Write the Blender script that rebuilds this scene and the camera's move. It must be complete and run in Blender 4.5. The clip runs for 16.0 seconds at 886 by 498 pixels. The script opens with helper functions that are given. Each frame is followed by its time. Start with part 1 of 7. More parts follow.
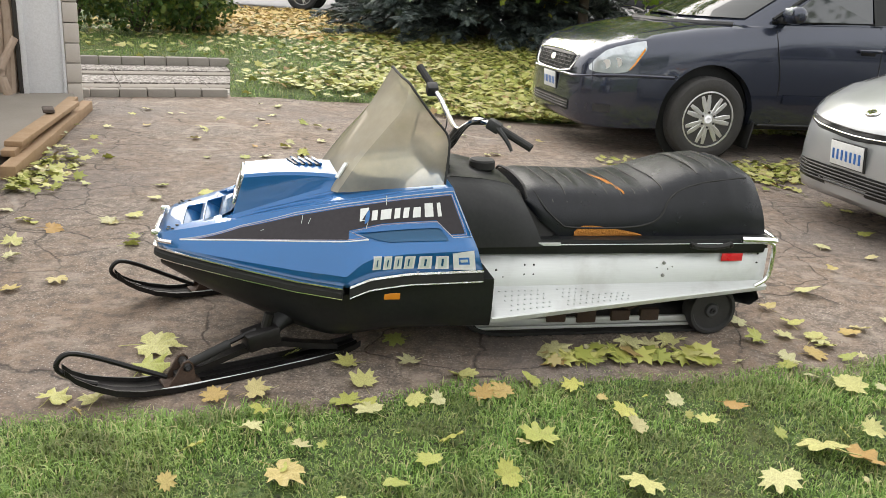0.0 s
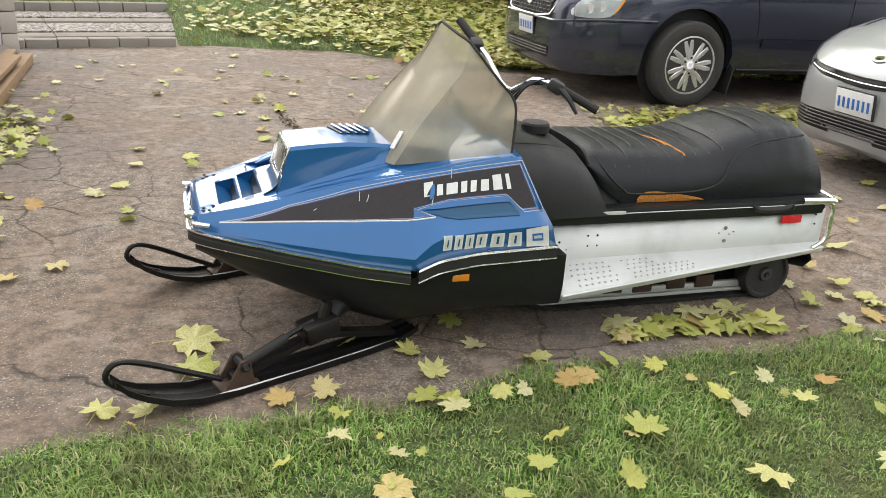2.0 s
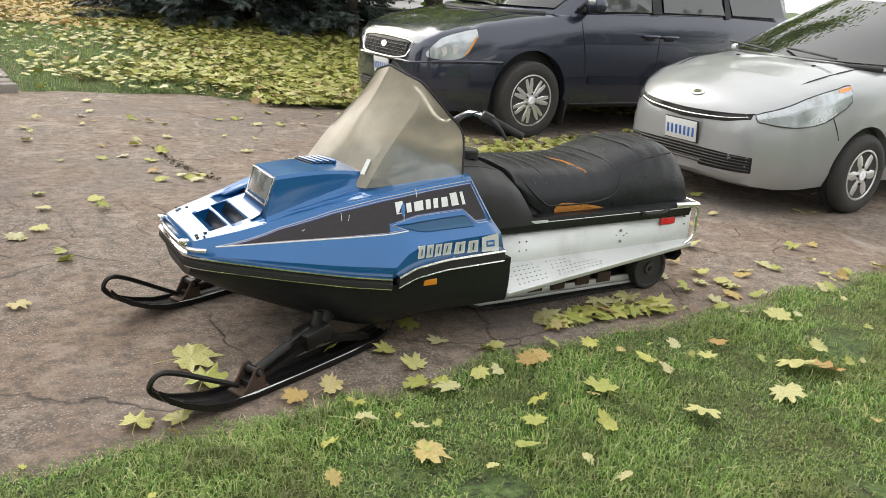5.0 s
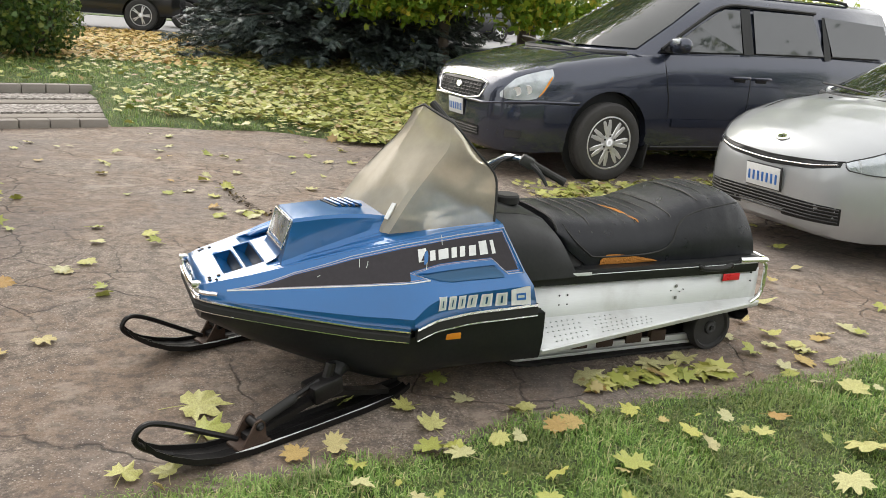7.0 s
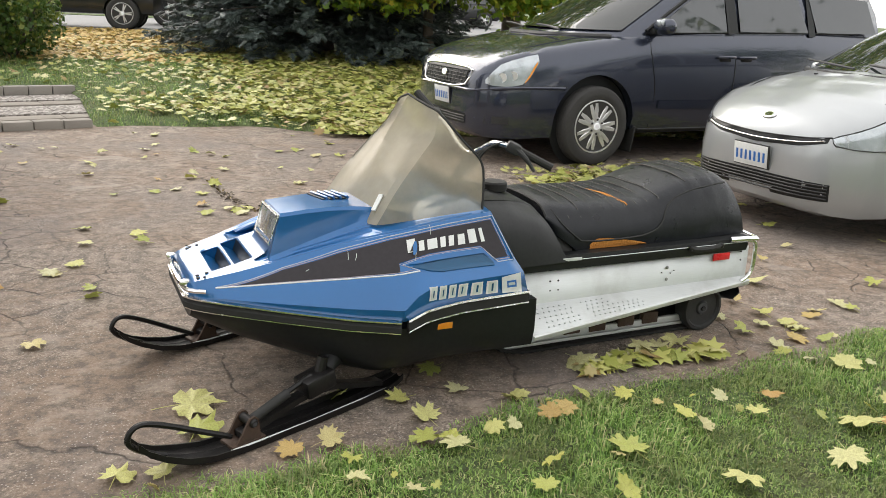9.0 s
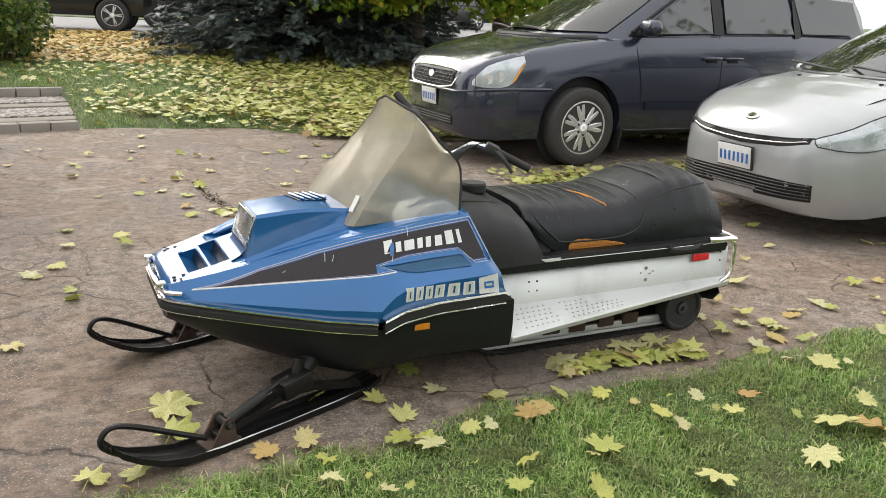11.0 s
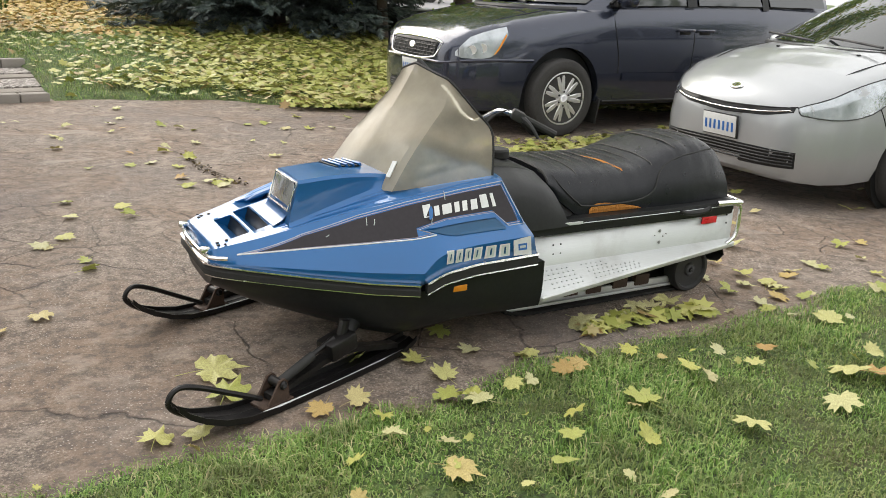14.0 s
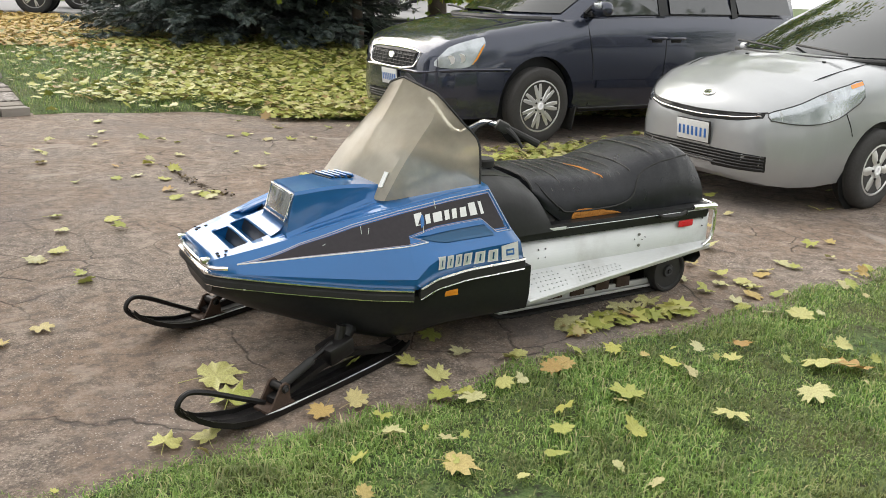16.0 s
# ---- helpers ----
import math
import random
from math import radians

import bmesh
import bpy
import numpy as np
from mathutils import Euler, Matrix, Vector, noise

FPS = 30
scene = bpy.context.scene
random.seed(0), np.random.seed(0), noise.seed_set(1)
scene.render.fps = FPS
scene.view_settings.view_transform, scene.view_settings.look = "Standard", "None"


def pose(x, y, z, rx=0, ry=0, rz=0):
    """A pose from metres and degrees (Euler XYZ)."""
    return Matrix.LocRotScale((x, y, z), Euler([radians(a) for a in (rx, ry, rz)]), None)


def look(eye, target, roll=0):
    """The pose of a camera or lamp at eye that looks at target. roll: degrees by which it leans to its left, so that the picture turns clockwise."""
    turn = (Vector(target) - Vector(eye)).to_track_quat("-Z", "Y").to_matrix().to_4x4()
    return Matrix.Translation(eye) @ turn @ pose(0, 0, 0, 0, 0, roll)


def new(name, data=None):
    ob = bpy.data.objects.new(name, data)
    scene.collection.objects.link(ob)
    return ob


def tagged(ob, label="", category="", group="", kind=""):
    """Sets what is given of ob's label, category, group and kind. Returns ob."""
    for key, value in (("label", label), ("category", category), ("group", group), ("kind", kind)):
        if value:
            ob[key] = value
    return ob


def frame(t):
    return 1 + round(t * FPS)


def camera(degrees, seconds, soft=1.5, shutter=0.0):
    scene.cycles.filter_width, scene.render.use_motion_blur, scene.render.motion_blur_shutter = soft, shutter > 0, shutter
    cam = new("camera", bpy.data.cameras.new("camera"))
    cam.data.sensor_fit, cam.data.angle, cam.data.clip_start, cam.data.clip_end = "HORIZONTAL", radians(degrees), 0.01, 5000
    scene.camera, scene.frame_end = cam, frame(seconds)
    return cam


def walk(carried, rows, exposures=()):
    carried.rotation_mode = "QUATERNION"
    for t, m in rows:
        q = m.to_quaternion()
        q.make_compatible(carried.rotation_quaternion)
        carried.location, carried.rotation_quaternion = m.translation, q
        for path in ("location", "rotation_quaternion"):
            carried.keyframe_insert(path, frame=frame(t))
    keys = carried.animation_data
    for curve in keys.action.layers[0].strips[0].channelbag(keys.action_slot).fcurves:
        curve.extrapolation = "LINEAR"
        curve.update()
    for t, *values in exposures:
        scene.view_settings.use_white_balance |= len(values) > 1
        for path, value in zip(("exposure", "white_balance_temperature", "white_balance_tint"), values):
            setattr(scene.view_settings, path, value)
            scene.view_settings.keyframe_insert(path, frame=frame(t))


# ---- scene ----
cam = camera(56.8, 16.0, 0.75)
PATH = [
    (0, (-0.046, 0.046, 1.435), (-0.02, 1.948, 0.815), 3.9),
    (0.5, (-0.103, 0.048, 1.427), (-0.066, 1.945, 0.796), 4.1),
    (1, (-0.151, 0.217, 1.421), (-0.129, 2.085, 0.709), 4.1),
    (1.5, (-0.271, 0.318, 1.422), (-0.269, 2.161, 0.647), 4.3),
    (2, (-0.549, 0.353, 1.429), (-0.335, 2.199, 0.691), 4.1),
    (2.5, (-0.701, 0.252, 1.449), (-0.309, 2.085, 0.753), 4.4),
    (3, (-0.811, 0.061, 1.443), (-0.323, 1.883, 0.778), 5.0),
    (3.5, (-0.979, 0.031, 1.44), (-0.428, 1.845, 0.802), 5.9),
    (3.7, (-1.079, 0.028, 1.444), (-0.481, 1.828, 0.808), 6.2),
    (5.8, (-1.222, 0.004, 1.439), (-0.558, 1.792, 0.837), 4.7),
    (6, (-1.195, 0.021, 1.433), (-0.549, 1.816, 0.834), 4.7),
    (6.5, (-0.983, 0.096, 1.418), (-0.457, 1.938, 0.842), 4.7),
    (7, (-0.891, 0.147, 1.443), (-0.456, 2.021, 0.898), 4.7),
    (7.5, (-0.9, 0.151, 1.446), (-0.475, 2.028, 0.9), 4.1),
    (8, (-0.888, 0.157, 1.446), (-0.452, 2.028, 0.89), 3.6),
    (8.5, (-0.885, 0.155, 1.442), (-0.439, 2.022, 0.879), 3.1),
    (9, (-0.875, 0.157, 1.441), (-0.422, 2.02, 0.872), 2.9),
    (9.5, (-0.853, 0.154, 1.443), (-0.394, 2.017, 0.876), 2.6),
    (9.7, (-0.836, 0.15, 1.445), (-0.373, 2.013, 0.881), 2.7),
    (11.8, (-0.808, 0.132, 1.444), (-0.34, 1.991, 0.873), 2.9),
    (12, (-0.805, 0.13, 1.435), (-0.349, 1.989, 0.858), 2.8),
    (12.5, (-0.825, 0.117, 1.434), (-0.378, 1.976, 0.846), 3.0),
    (13, (-0.831, 0.112, 1.436), (-0.38, 1.967, 0.841), 3.2),
    (13.5, (-0.932, 0.118, 1.436), (-0.455, 1.968, 0.845), 3.5),
    (14, (-1.155, 0.131, 1.412), (-0.572, 1.942, 0.794), 3.3),
    (14.5, (-1.215, 0.109, 1.433), (-0.6, 1.898, 0.782), 3.3),
    (15, (-1.227, 0.062, 1.447), (-0.624, 1.859, 0.809), 2.8),
    (15.5, (-1.245, 0.045, 1.446), (-0.624, 1.844, 0.829), 2.8),
    (16, (-1.251, 0.028, 1.45), (-0.612, 1.826, 0.85), 2.8),
]
EXPOSURES = [(0, 1.16), (1.5, 1.15), (3.0, 1.06), (6.0, 1.02), (9.0, 1.04), (12.0, 1.03), (16.0, 1.0)]
walk(cam, [(t, look(e, a, r)) for t, e, a, r in PATH], EXPOSURES)

# ---- world and light ----
world = bpy.data.worlds.new("sky")
scene.world = world
world.use_nodes = True
wn = world.node_tree.nodes
sky = wn.new("ShaderNodeTexSky")
sky.sky_type = "NISHITA"
sky.sun_disc = False
SUN_EL, SUN_AZ = radians(34), radians(338)
sky.sun_elevation, sky.sun_rotation = SUN_EL, SUN_AZ
sky.air_density, sky.dust_density, sky.ozone_density = 1.0, 4.0, 1.0
soften = wn.new("ShaderNodeMix")
soften.data_type = "RGBA"
soften.inputs[0].default_value = 0.75
soften.inputs[7].default_value = (9.0, 8.8, 8.35, 1)
world.node_tree.links.new(sky.outputs[0], soften.inputs[6])
world.node_tree.links.new(soften.outputs[2], wn["Background"].inputs[0])
wn["Background"].inputs[1].default_value = 0.12
sun_data = bpy.data.lights.new("sun", "SUN")
sun_data.energy, sun_data.angle, sun_data.color = 0.95, radians(48), (1.0, 0.96, 0.90)
sun = new("sun", sun_data)
SUN_DIR = Vector((math.sin(SUN_AZ) * math.cos(SUN_EL), math.cos(SUN_AZ) * math.cos(SUN_EL), math.sin(SUN_EL)))
sun.matrix_world = look(SUN_DIR * 30, (0, 0, 0))


# ---- materials ----
class Mat:
    def __init__(self, name, colour=(0.5, 0.5, 0.5), rough=0.6, metal=0.0, **more):
        self.m = bpy.data.materials.new(name)
        self.m.use_nodes = True
        self.n, self.l = self.m.node_tree.nodes, self.m.node_tree.links
        self.b = self.n["Principled BSDF"]
        self.b.inputs["Base Color"].default_value = (*colour, 1)
        self.b.inputs["Roughness"].default_value = rough
        self.b.inputs["Metallic"].default_value = metal
        for key, value in more.items():
            self.b.inputs[key.replace("_", " ")].default_value = value
        self.where = None

    def node(self, kind, **sockets):
        nd = self.n.new("ShaderNode" + kind)
        for key, value in sockets.items():
            nd.inputs[key.replace("_", " ")].default_value = value
        return nd

    def coords(self):
        if self.where is None:
            self.where = self.n.new("ShaderNodeTexCoord").outputs["Object"]
        return self.where

    def noise(self, scale, detail=4, rough=0.55):
        nd = self.node("TexNoise", Scale=scale, Detail=detail, Roughness=rough)
        self.l.new(self.coords(), nd.inputs["Vector"])
        return nd.outputs["Fac"]

    def ramp(self, fac, *stops):
        nd = self.n.new("ShaderNodeValToRGB")
        while len(nd.color_ramp.elements) < len(stops):
            nd.color_ramp.elements.new(0.5)
        for el, (pos, col) in zip(nd.color_ramp.elements, stops):
            el.position, el.color = pos, (*col, 1) if len(col) == 3 else col
        self.l.new(fac, nd.inputs[0])
        return nd.outputs[0]

    def mix(self, fac, a, b, blend="MIX"):
        nd = self.n.new("ShaderNodeMix")
        nd.data_type, nd.blend_type = "RGBA", blend
        for sock, v in ((nd.inputs[0], fac), (nd.inputs[6], a), (nd.inputs[7], b)):
            if isinstance(v, (int, float)):
                sock.default_value = v
            elif isinstance(v, tuple):
                sock.default_value = (*v, 1)
            else:
                self.l.new(v, sock)
        return nd.outputs[2]

    def colour(self, sock):
        self.l.new(sock, self.b.inputs["Base Color"])
        return self

    def rough(self, sock):
        self.l.new(sock, self.b.inputs["Roughness"])
        return self

    def bump(self, sock, strength=0.3, dist=0.01):
        nd = self.node("Bump", Strength=strength, Distance=dist)
        self.l.new(sock, nd.inputs["Height"])
        if self.b.inputs["Normal"].is_linked:
            self.l.new(self.b.inputs["Normal"].links[0].from_socket, nd.inputs["Normal"])
        self.l.new(nd.outputs[0], self.b.inputs["Normal"])
        return self


def grey(v):
    return (v, v, v)


def varied(name, a, b, scale, rough=0.6, bump=0.2, dist=0.004, fine=60, **more):
    """A surface whose colour drifts between a and b at two scales, with a fine relief."""
    m = Mat(name, a, rough, **more)
    big, small = m.noise(scale, 5), m.noise(fine, 6)
    c = m.mix(big, a, b)
    c = m.mix(m.ramp(small, (0.35, grey(0)), (0.7, grey(0.55))), c, tuple(v * 0.72 for v in a))
    m.colour(c).bump(small, bump, dist)
    m.rough(m.ramp(big, (0.3, grey(max(rough - 0.1, 0.03))), (0.7, grey(min(rough + 0.1, 1)))))
    return m.m


def paint(name, a, rough=0.3, metal=0.4, coat=1.0, flakes=900, wear=0.0):
    m = Mat(name, a, rough, metal, Coat_Weight=coat, Coat_Roughness=0.06, Specular_IOR_Level=0.2)
    c = m.mix(m.noise(2.5, 5), a, tuple(v * 0.8 for v in a))
    c = m.mix(m.ramp(m.noise(flakes, 2), (0.45, grey(0)), (0.75, grey(0.12))), c, tuple(min(v * 1.5 + 0.02, 1) for v in a))
    if wear:
        scr = m.ramp(m.noise(38, 8, 0.7), (0.68, grey(0)), (0.74, grey(wear)))
        c = m.mix(scr, c, (0.42, 0.47, 0.52))
    m.colour(c)
    dust = m.ramp(m.noise(9, 6), (0.4, grey(rough)), (0.75, grey(min(1, rough + 0.08))))
    m.rough(dust)
    return m.m


def by_island(name, *stops, rough=0.6, sub=0.0, noise_scale=0, objects=False, patch=None):
    m = Mat(name, (0.3, 0.3, 0.1), rough)
    if objects:
        pick = m.n.new("ShaderNodeObjectInfo").outputs["Random"]
    else:
        pick = m.n.new("ShaderNodeNewGeometry").outputs["Random Per Island"]
    c = m.ramp(pick, *stops)
    if noise_scale:
        c = m.mix(m.ramp(m.noise(noise_scale, 5), (0.35, grey(0)), (0.75, grey(0.6))), c, (0.16, 0.11, 0.035))
    if patch:
        c = m.mix(m.ramp(m.noise(1.9, 5, 0.6), (0.46, grey(0)), (0.66, grey(0.75))), c, patch)
        c = m.mix(m.ramp(m.noise(6.5, 4, 0.6), (0.48, grey(0)), (0.64, grey(0.6))), c, tuple(v * 0.45 for v in patch))
    m.colour(c)
    if sub:
        tr = m.n.new("ShaderNodeBsdfTranslucent")
        m.l.new(c, tr.inputs[0])
        mixer = m.n.new("ShaderNodeMixShader")
        mixer.inputs[0].default_value = sub
        m.l.new(m.b.outputs[0], mixer.inputs[1])
        m.l.new(tr.outputs[0], mixer.inputs[2])
        m.l.new(mixer.outputs[0], m.n["Material Output"].inputs[0])
    return m.m


def asphalt_material():
    m = Mat("asphalt", (0.1, 0.09, 0.08), 0.85)
    fine, mid, big = m.noise(85, 8, 0.8), m.noise(17, 7, 0.7), m.noise(1.1, 6, 0.65)
    c = m.ramp(fine, (0.36, (0.045, 0.036, 0.031)), (0.49, (0.195, 0.158, 0.130)), (0.57, (0.31, 0.25, 0.205)), (0.66, (0.66, 0.57, 0.48)))
    c = m.mix(m.ramp(big, (0.42, grey(0)), (0.58, grey(0.7))), c, (0.215, 0.148, 0.104))
    c = m.mix(m.ramp(mid, (0.46, grey(0)), (0.58, grey(0.7))), c, (0.088, 0.070, 0.058))
    c = m.mix(m.ramp(m.noise(5.5, 6, 0.7), (0.52, grey(0)), (0.64, grey(0.5))), c, (0.37, 0.305, 0.25))
    c = m.mix(m.ramp(m.noise(0.45, 5, 0.6), (0.50, grey(0)), (0.60, grey(0.45))), c, (0.135, 0.118, 0.115))
    spots = m.node("TexVoronoi", Scale=70)
    m.l.new(m.coords(), spots.inputs["Vector"])
    grit = m.ramp(spots.outputs["Distance"], (0.0, grey(1)), (0.27, grey(0)))
    gate = m.ramp(m.noise(3.1, 3), (0.40, grey(0.1)), (0.60, grey(0.9)))
    both = m.mix(1.0, grit, gate, "MULTIPLY")
    c = m.mix(both, c, (0.6, 0.55, 0.49))
    bend = m.node("TexNoise", Scale=2.2, Detail=5)
    m.l.new(m.coords(), bend.inputs["Vector"])
    warped = m.mix(0.16, m.coords(), bend.outputs["Color"], "LINEAR_LIGHT")
    vor = m.node("TexVoronoi", Scale=0.6)
    vor.feature = "DISTANCE_TO_EDGE"
    m.l.new(warped, vor.inputs["Vector"])
    line = m.ramp(vor.outputs["Distance"], (0.0, grey(0.9)), (0.0045, grey(0)))
    part_of = m.ramp(m.noise(0.8, 4), (0.47, grey(0)), (0.56, grey(0.95)))
    cracks = m.mix(1.0, line, part_of, "MULTIPLY")
    net = m.node("TexVoronoi", Scale=2.3)
    net.feature = "DISTANCE_TO_EDGE"
    m.l.new(warped, net.inputs["Vector"])
    fine_line = m.ramp(net.outputs["Distance"], (0.0, grey(0.85)), (0.016, grey(0)))
    patchy = m.ramp(m.noise(0.55, 4), (0.50, grey(0)), (0.58, grey(0.9)))
    cracks = m.mix(1.0, cracks, m.mix(1.0, fine_line, patchy, "MULTIPLY"), "LIGHTEN")
    c = m.mix(cracks, c, (0.028, 0.024, 0.02))
    scuff = m.node("TexWave", Scale=0.35, Distortion=18.0, Detail=3.0, Detail_Scale=1.3)
    m.l.new(m.coords(), scuff.inputs["Vector"])
    mark = m.mix(1.0, m.ramp(scuff.outputs["Fac"], (0.965, grey(0)), (1.0, grey(0.5))), m.ramp(m.noise(1.7, 4), (0.5, grey(0)), (0.65, grey(1))), "MULTIPLY")
    c = m.mix(mark, c, (0.36, 0.32, 0.28))
    m.colour(c).bump(fine, 0.8, 0.008).bump(mid, 0.3, 0.012)
    neg = m.ramp(cracks, (0, grey(1)), (1, grey(0)))
    m.bump(neg, 0.8, 0.012)
    return m.m


def lawn_material():
    m = Mat("lawn_soil", (0.05, 0.07, 0.02), 0.95)
    c = m.ramp(m.noise(26, 6, 0.7), (0.38, (0.030, 0.034, 0.014)), (0.52, (0.070, 0.12, 0.032)), (0.66, (0.14, 0.18, 0.06)))
    c = m.mix(m.ramp(m.noise(1.6, 5), (0.5, grey(0)), (0.68, grey(0.5))), c, (0.10, 0.075, 0.035))
    m.colour(c).bump(m.noise(90, 5), 0.9, 0.02)
    return m.m


def concrete_material(name, a, b):
    m = Mat(name, a, 0.9)
    fine = m.noise(160, 5, 0.7)
    c = m.mix(m.noise(3.5, 6), a, b)
    c = m.mix(m.ramp(fine, (0.4, grey(0)), (0.75, grey(0.5))), c, tuple(v * 0.6 for v in a))
    info = m.n.new("ShaderNodeObjectInfo")
    c = m.mix(m.ramp(info.outputs["Random"], (0, grey(0)), (1, grey(0.35))), c, tuple(v * 0.7 for v in b))
    m.colour(c).bump(fine, 0.5, 0.004)
    return m.m


def pebble_material():
    m = Mat("exposed_aggregate", (0.3, 0.27, 0.25), 0.85)
    vor = m.node("TexVoronoi", Scale=34)
    m.l.new(m.coords(), vor.inputs["Vector"])
    bw = m.n.new("ShaderNodeRGBToBW")
    m.l.new(vor.outputs["Color"], bw.inputs[0])
    c = m.ramp(bw.outputs[0], (0.2, (0.10, 0.085, 0.075)), (0.5, (0.24, 0.215, 0.20)), (0.8, (0.42, 0.39, 0.36)))
    m.colour(c).bump(m.ramp(vor.outputs["Distance"], (0, grey(1)), (0.7, grey(0))), 0.8, 0.008)
    return m.m


def smoked_plastic():
    m = Mat("smoked_plastic", (0.5, 0.45, 0.34), 0.12, IOR=1.45)
    clear = m.n.new("ShaderNodeBsdfTransparent")
    clear.inputs[0].default_value = (0.60, 0.57, 0.47, 1)
    haze = m.n.new("ShaderNodeBsdfTranslucent")
    haze.inputs[0].default_value = (0.66, 0.59, 0.46, 1)
    dusty = m.n.new("ShaderNodeBsdfDiffuse")
    dusty.inputs[0].default_value = (0.62, 0.56, 0.45, 1)
    film = m.n.new("ShaderNodeMixShader")
    film.inputs[0].default_value = 0.6
    m.l.new(haze.outputs[0], film.inputs[1])
    m.l.new(dusty.outputs[0], film.inputs[2])
    tint = m.n.new("ShaderNodeMixShader")
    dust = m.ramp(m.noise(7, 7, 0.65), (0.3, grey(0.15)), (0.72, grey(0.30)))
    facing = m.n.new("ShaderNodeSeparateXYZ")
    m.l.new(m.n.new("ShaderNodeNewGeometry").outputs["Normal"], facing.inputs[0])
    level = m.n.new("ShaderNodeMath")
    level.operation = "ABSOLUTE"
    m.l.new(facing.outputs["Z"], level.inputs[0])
    # Dust haze raised on up-facing facets, to paint in the front's brightness.
    facet_light = m.ramp(level.outputs[0], (0.20, grey(0)), (0.55, grey(0.42)))
    m.l.new(m.mix(1.0, dust, facet_light, "ADD"), tint.inputs[0])
    m.l.new(clear.outputs[0], tint.inputs[1])
    m.l.new(film.outputs[0], tint.inputs[2])
    gloss = m.node("BsdfGlossy", Roughness=0.14)
    gloss.inputs[0].default_value = (0.55, 0.53, 0.50, 1)
    fres = m.node("Fresnel", IOR=1.3)
    top = m.n.new("ShaderNodeMixShader")
    m.l.new(fres.outputs[0], top.inputs[0])
    m.l.new(tint.outputs[0], top.inputs[1])
    m.l.new(gloss.outputs[0], top.inputs[2])
    m.l.new(top.outputs[0], m.n["Material Output"].inputs[0])
    return m.m


def leather_material():
    m = Mat("black_vinyl", (0.012, 0.013, 0.017), 0.36, Specular_IOR_Level=0.32)
    vor = m.node("TexVoronoi", Scale=420)
    m.l.new(m.coords(), vor.inputs["Vector"])
    c = m.mix(m.ramp(m.noise(6, 6), (0.4, grey(0)), (0.75, grey(0.6))), (0.0045, 0.0055, 0.0085), (0.011, 0.0125, 0.0185))
    m.colour(c).bump(vor.outputs["Distance"], 0.25, 0.002).bump(m.noise(11, 5), 0.25, 0.012)
    m.rough(m.ramp(m.noise(14, 5), (0.3, grey(0.26)), (0.7, grey(0.42))))
    return m.m


def brushed(name, a, rough=0.38, dirt=(0.25, 0.23, 0.2), metal=0.75):
    m = Mat(name, a, rough, metal)
    stretch = m.node("Mapping")
    stretch.inputs["Scale"].default_value = (3, 3, 160)
    m.l.new(m.coords(), stretch.inputs[0])
    nd = m.node("TexNoise", Scale=4.0, Detail=6.0)
    m.l.new(stretch.outputs[0], nd.inputs["Vector"])
    c = m.mix(nd.outputs["Fac"], a, tuple(v * 0.82 for v in a))
    c = m.mix(m.ramp(m.noise(5, 7, 0.65), (0.5, grey(0)), (0.8, grey(0.55))), c, dirt)
    m.colour(c).rough(m.ramp(m.noise(8, 5), (0.3, grey(rough - 0.08)), (0.7, grey(rough + 0.16))))
    return m.m


def glass_dark(name, a, rough=0.02):
    m = Mat(name, a, rough, 0.0, Specular_IOR_Level=0.9)
    m.colour(m.mix(m.noise(1.3, 3), a, tuple(v * 0.6 for v in a)))
    return m.m


ASPHALT, LAWN = asphalt_material(), lawn_material()
KERB = concrete_material("kerb_concrete", (0.24, 0.22, 0.195), (0.33, 0.30, 0.27))
SLAB = concrete_material("slab_concrete", (0.21, 0.185, 0.16), (0.30, 0.27, 0.235))
PEBBLE = pebble_material()
ROADTOP = varied("far_road", (0.19, 0.19, 0.195), (0.25, 0.25, 0.255), 0.3, 0.9)
BLUE = paint("sled_blue", (0.008, 0.108, 0.315), 0.30, 0.25, 0.9, 700, 0.2)
# A darker blue for painted intake shade and for the registration slits.
BLUE_DEEP = paint("sled_blue_shade_and_slit", (0.009, 0.075, 0.17), 0.4, 0.2, 0.5)
DECAL_DARK = varied("dark_decal", (0.022, 0.019, 0.023), (0.034, 0.029, 0.034), 6, 0.4, 0.05, Specular_IOR_Level=0.25)
DECAL_WHITE = varied("white_decal", (0.74, 0.75, 0.74), (0.6, 0.61, 0.62), 14, 0.45, 0.05)
DECAL_PINK = varied("pinstripe", (0.42, 0.40, 0.46), (0.24, 0.14, 0.18), 8, 0.45, 0.05)
DECAL_LINE = varied("worn_line", (0.46, 0.50, 0.58), (0.22, 0.26, 0.36), 22, 0.45, 0.05)
DECAL_PALE = varied("pale_print", (0.58, 0.63, 0.60), (0.46, 0.52, 0.50), 30, 0.5, 0.05)
DECAL_BLUE = varied("blue_print", (0.02, 0.12, 0.42), (0.03, 0.16, 0.5), 14, 0.45, 0.05)
PAN = varied("black_pan", (0.009, 0.0098, 0.0105), (0.018, 0.0187, 0.0195), 5, 0.40, 0.12, 0.003, 60, Specular_IOR_Level=0.3)
PLEAT = varied("pale_seam", (0.10, 0.095, 0.085), (0.02, 0.02, 0.02), 9, 0.7, 0.2)
RUBBER = varied("rubber", (0.009, 0.009, 0.009), (0.02, 0.0195, 0.019), 9, 0.7, 0.25, 0.003)
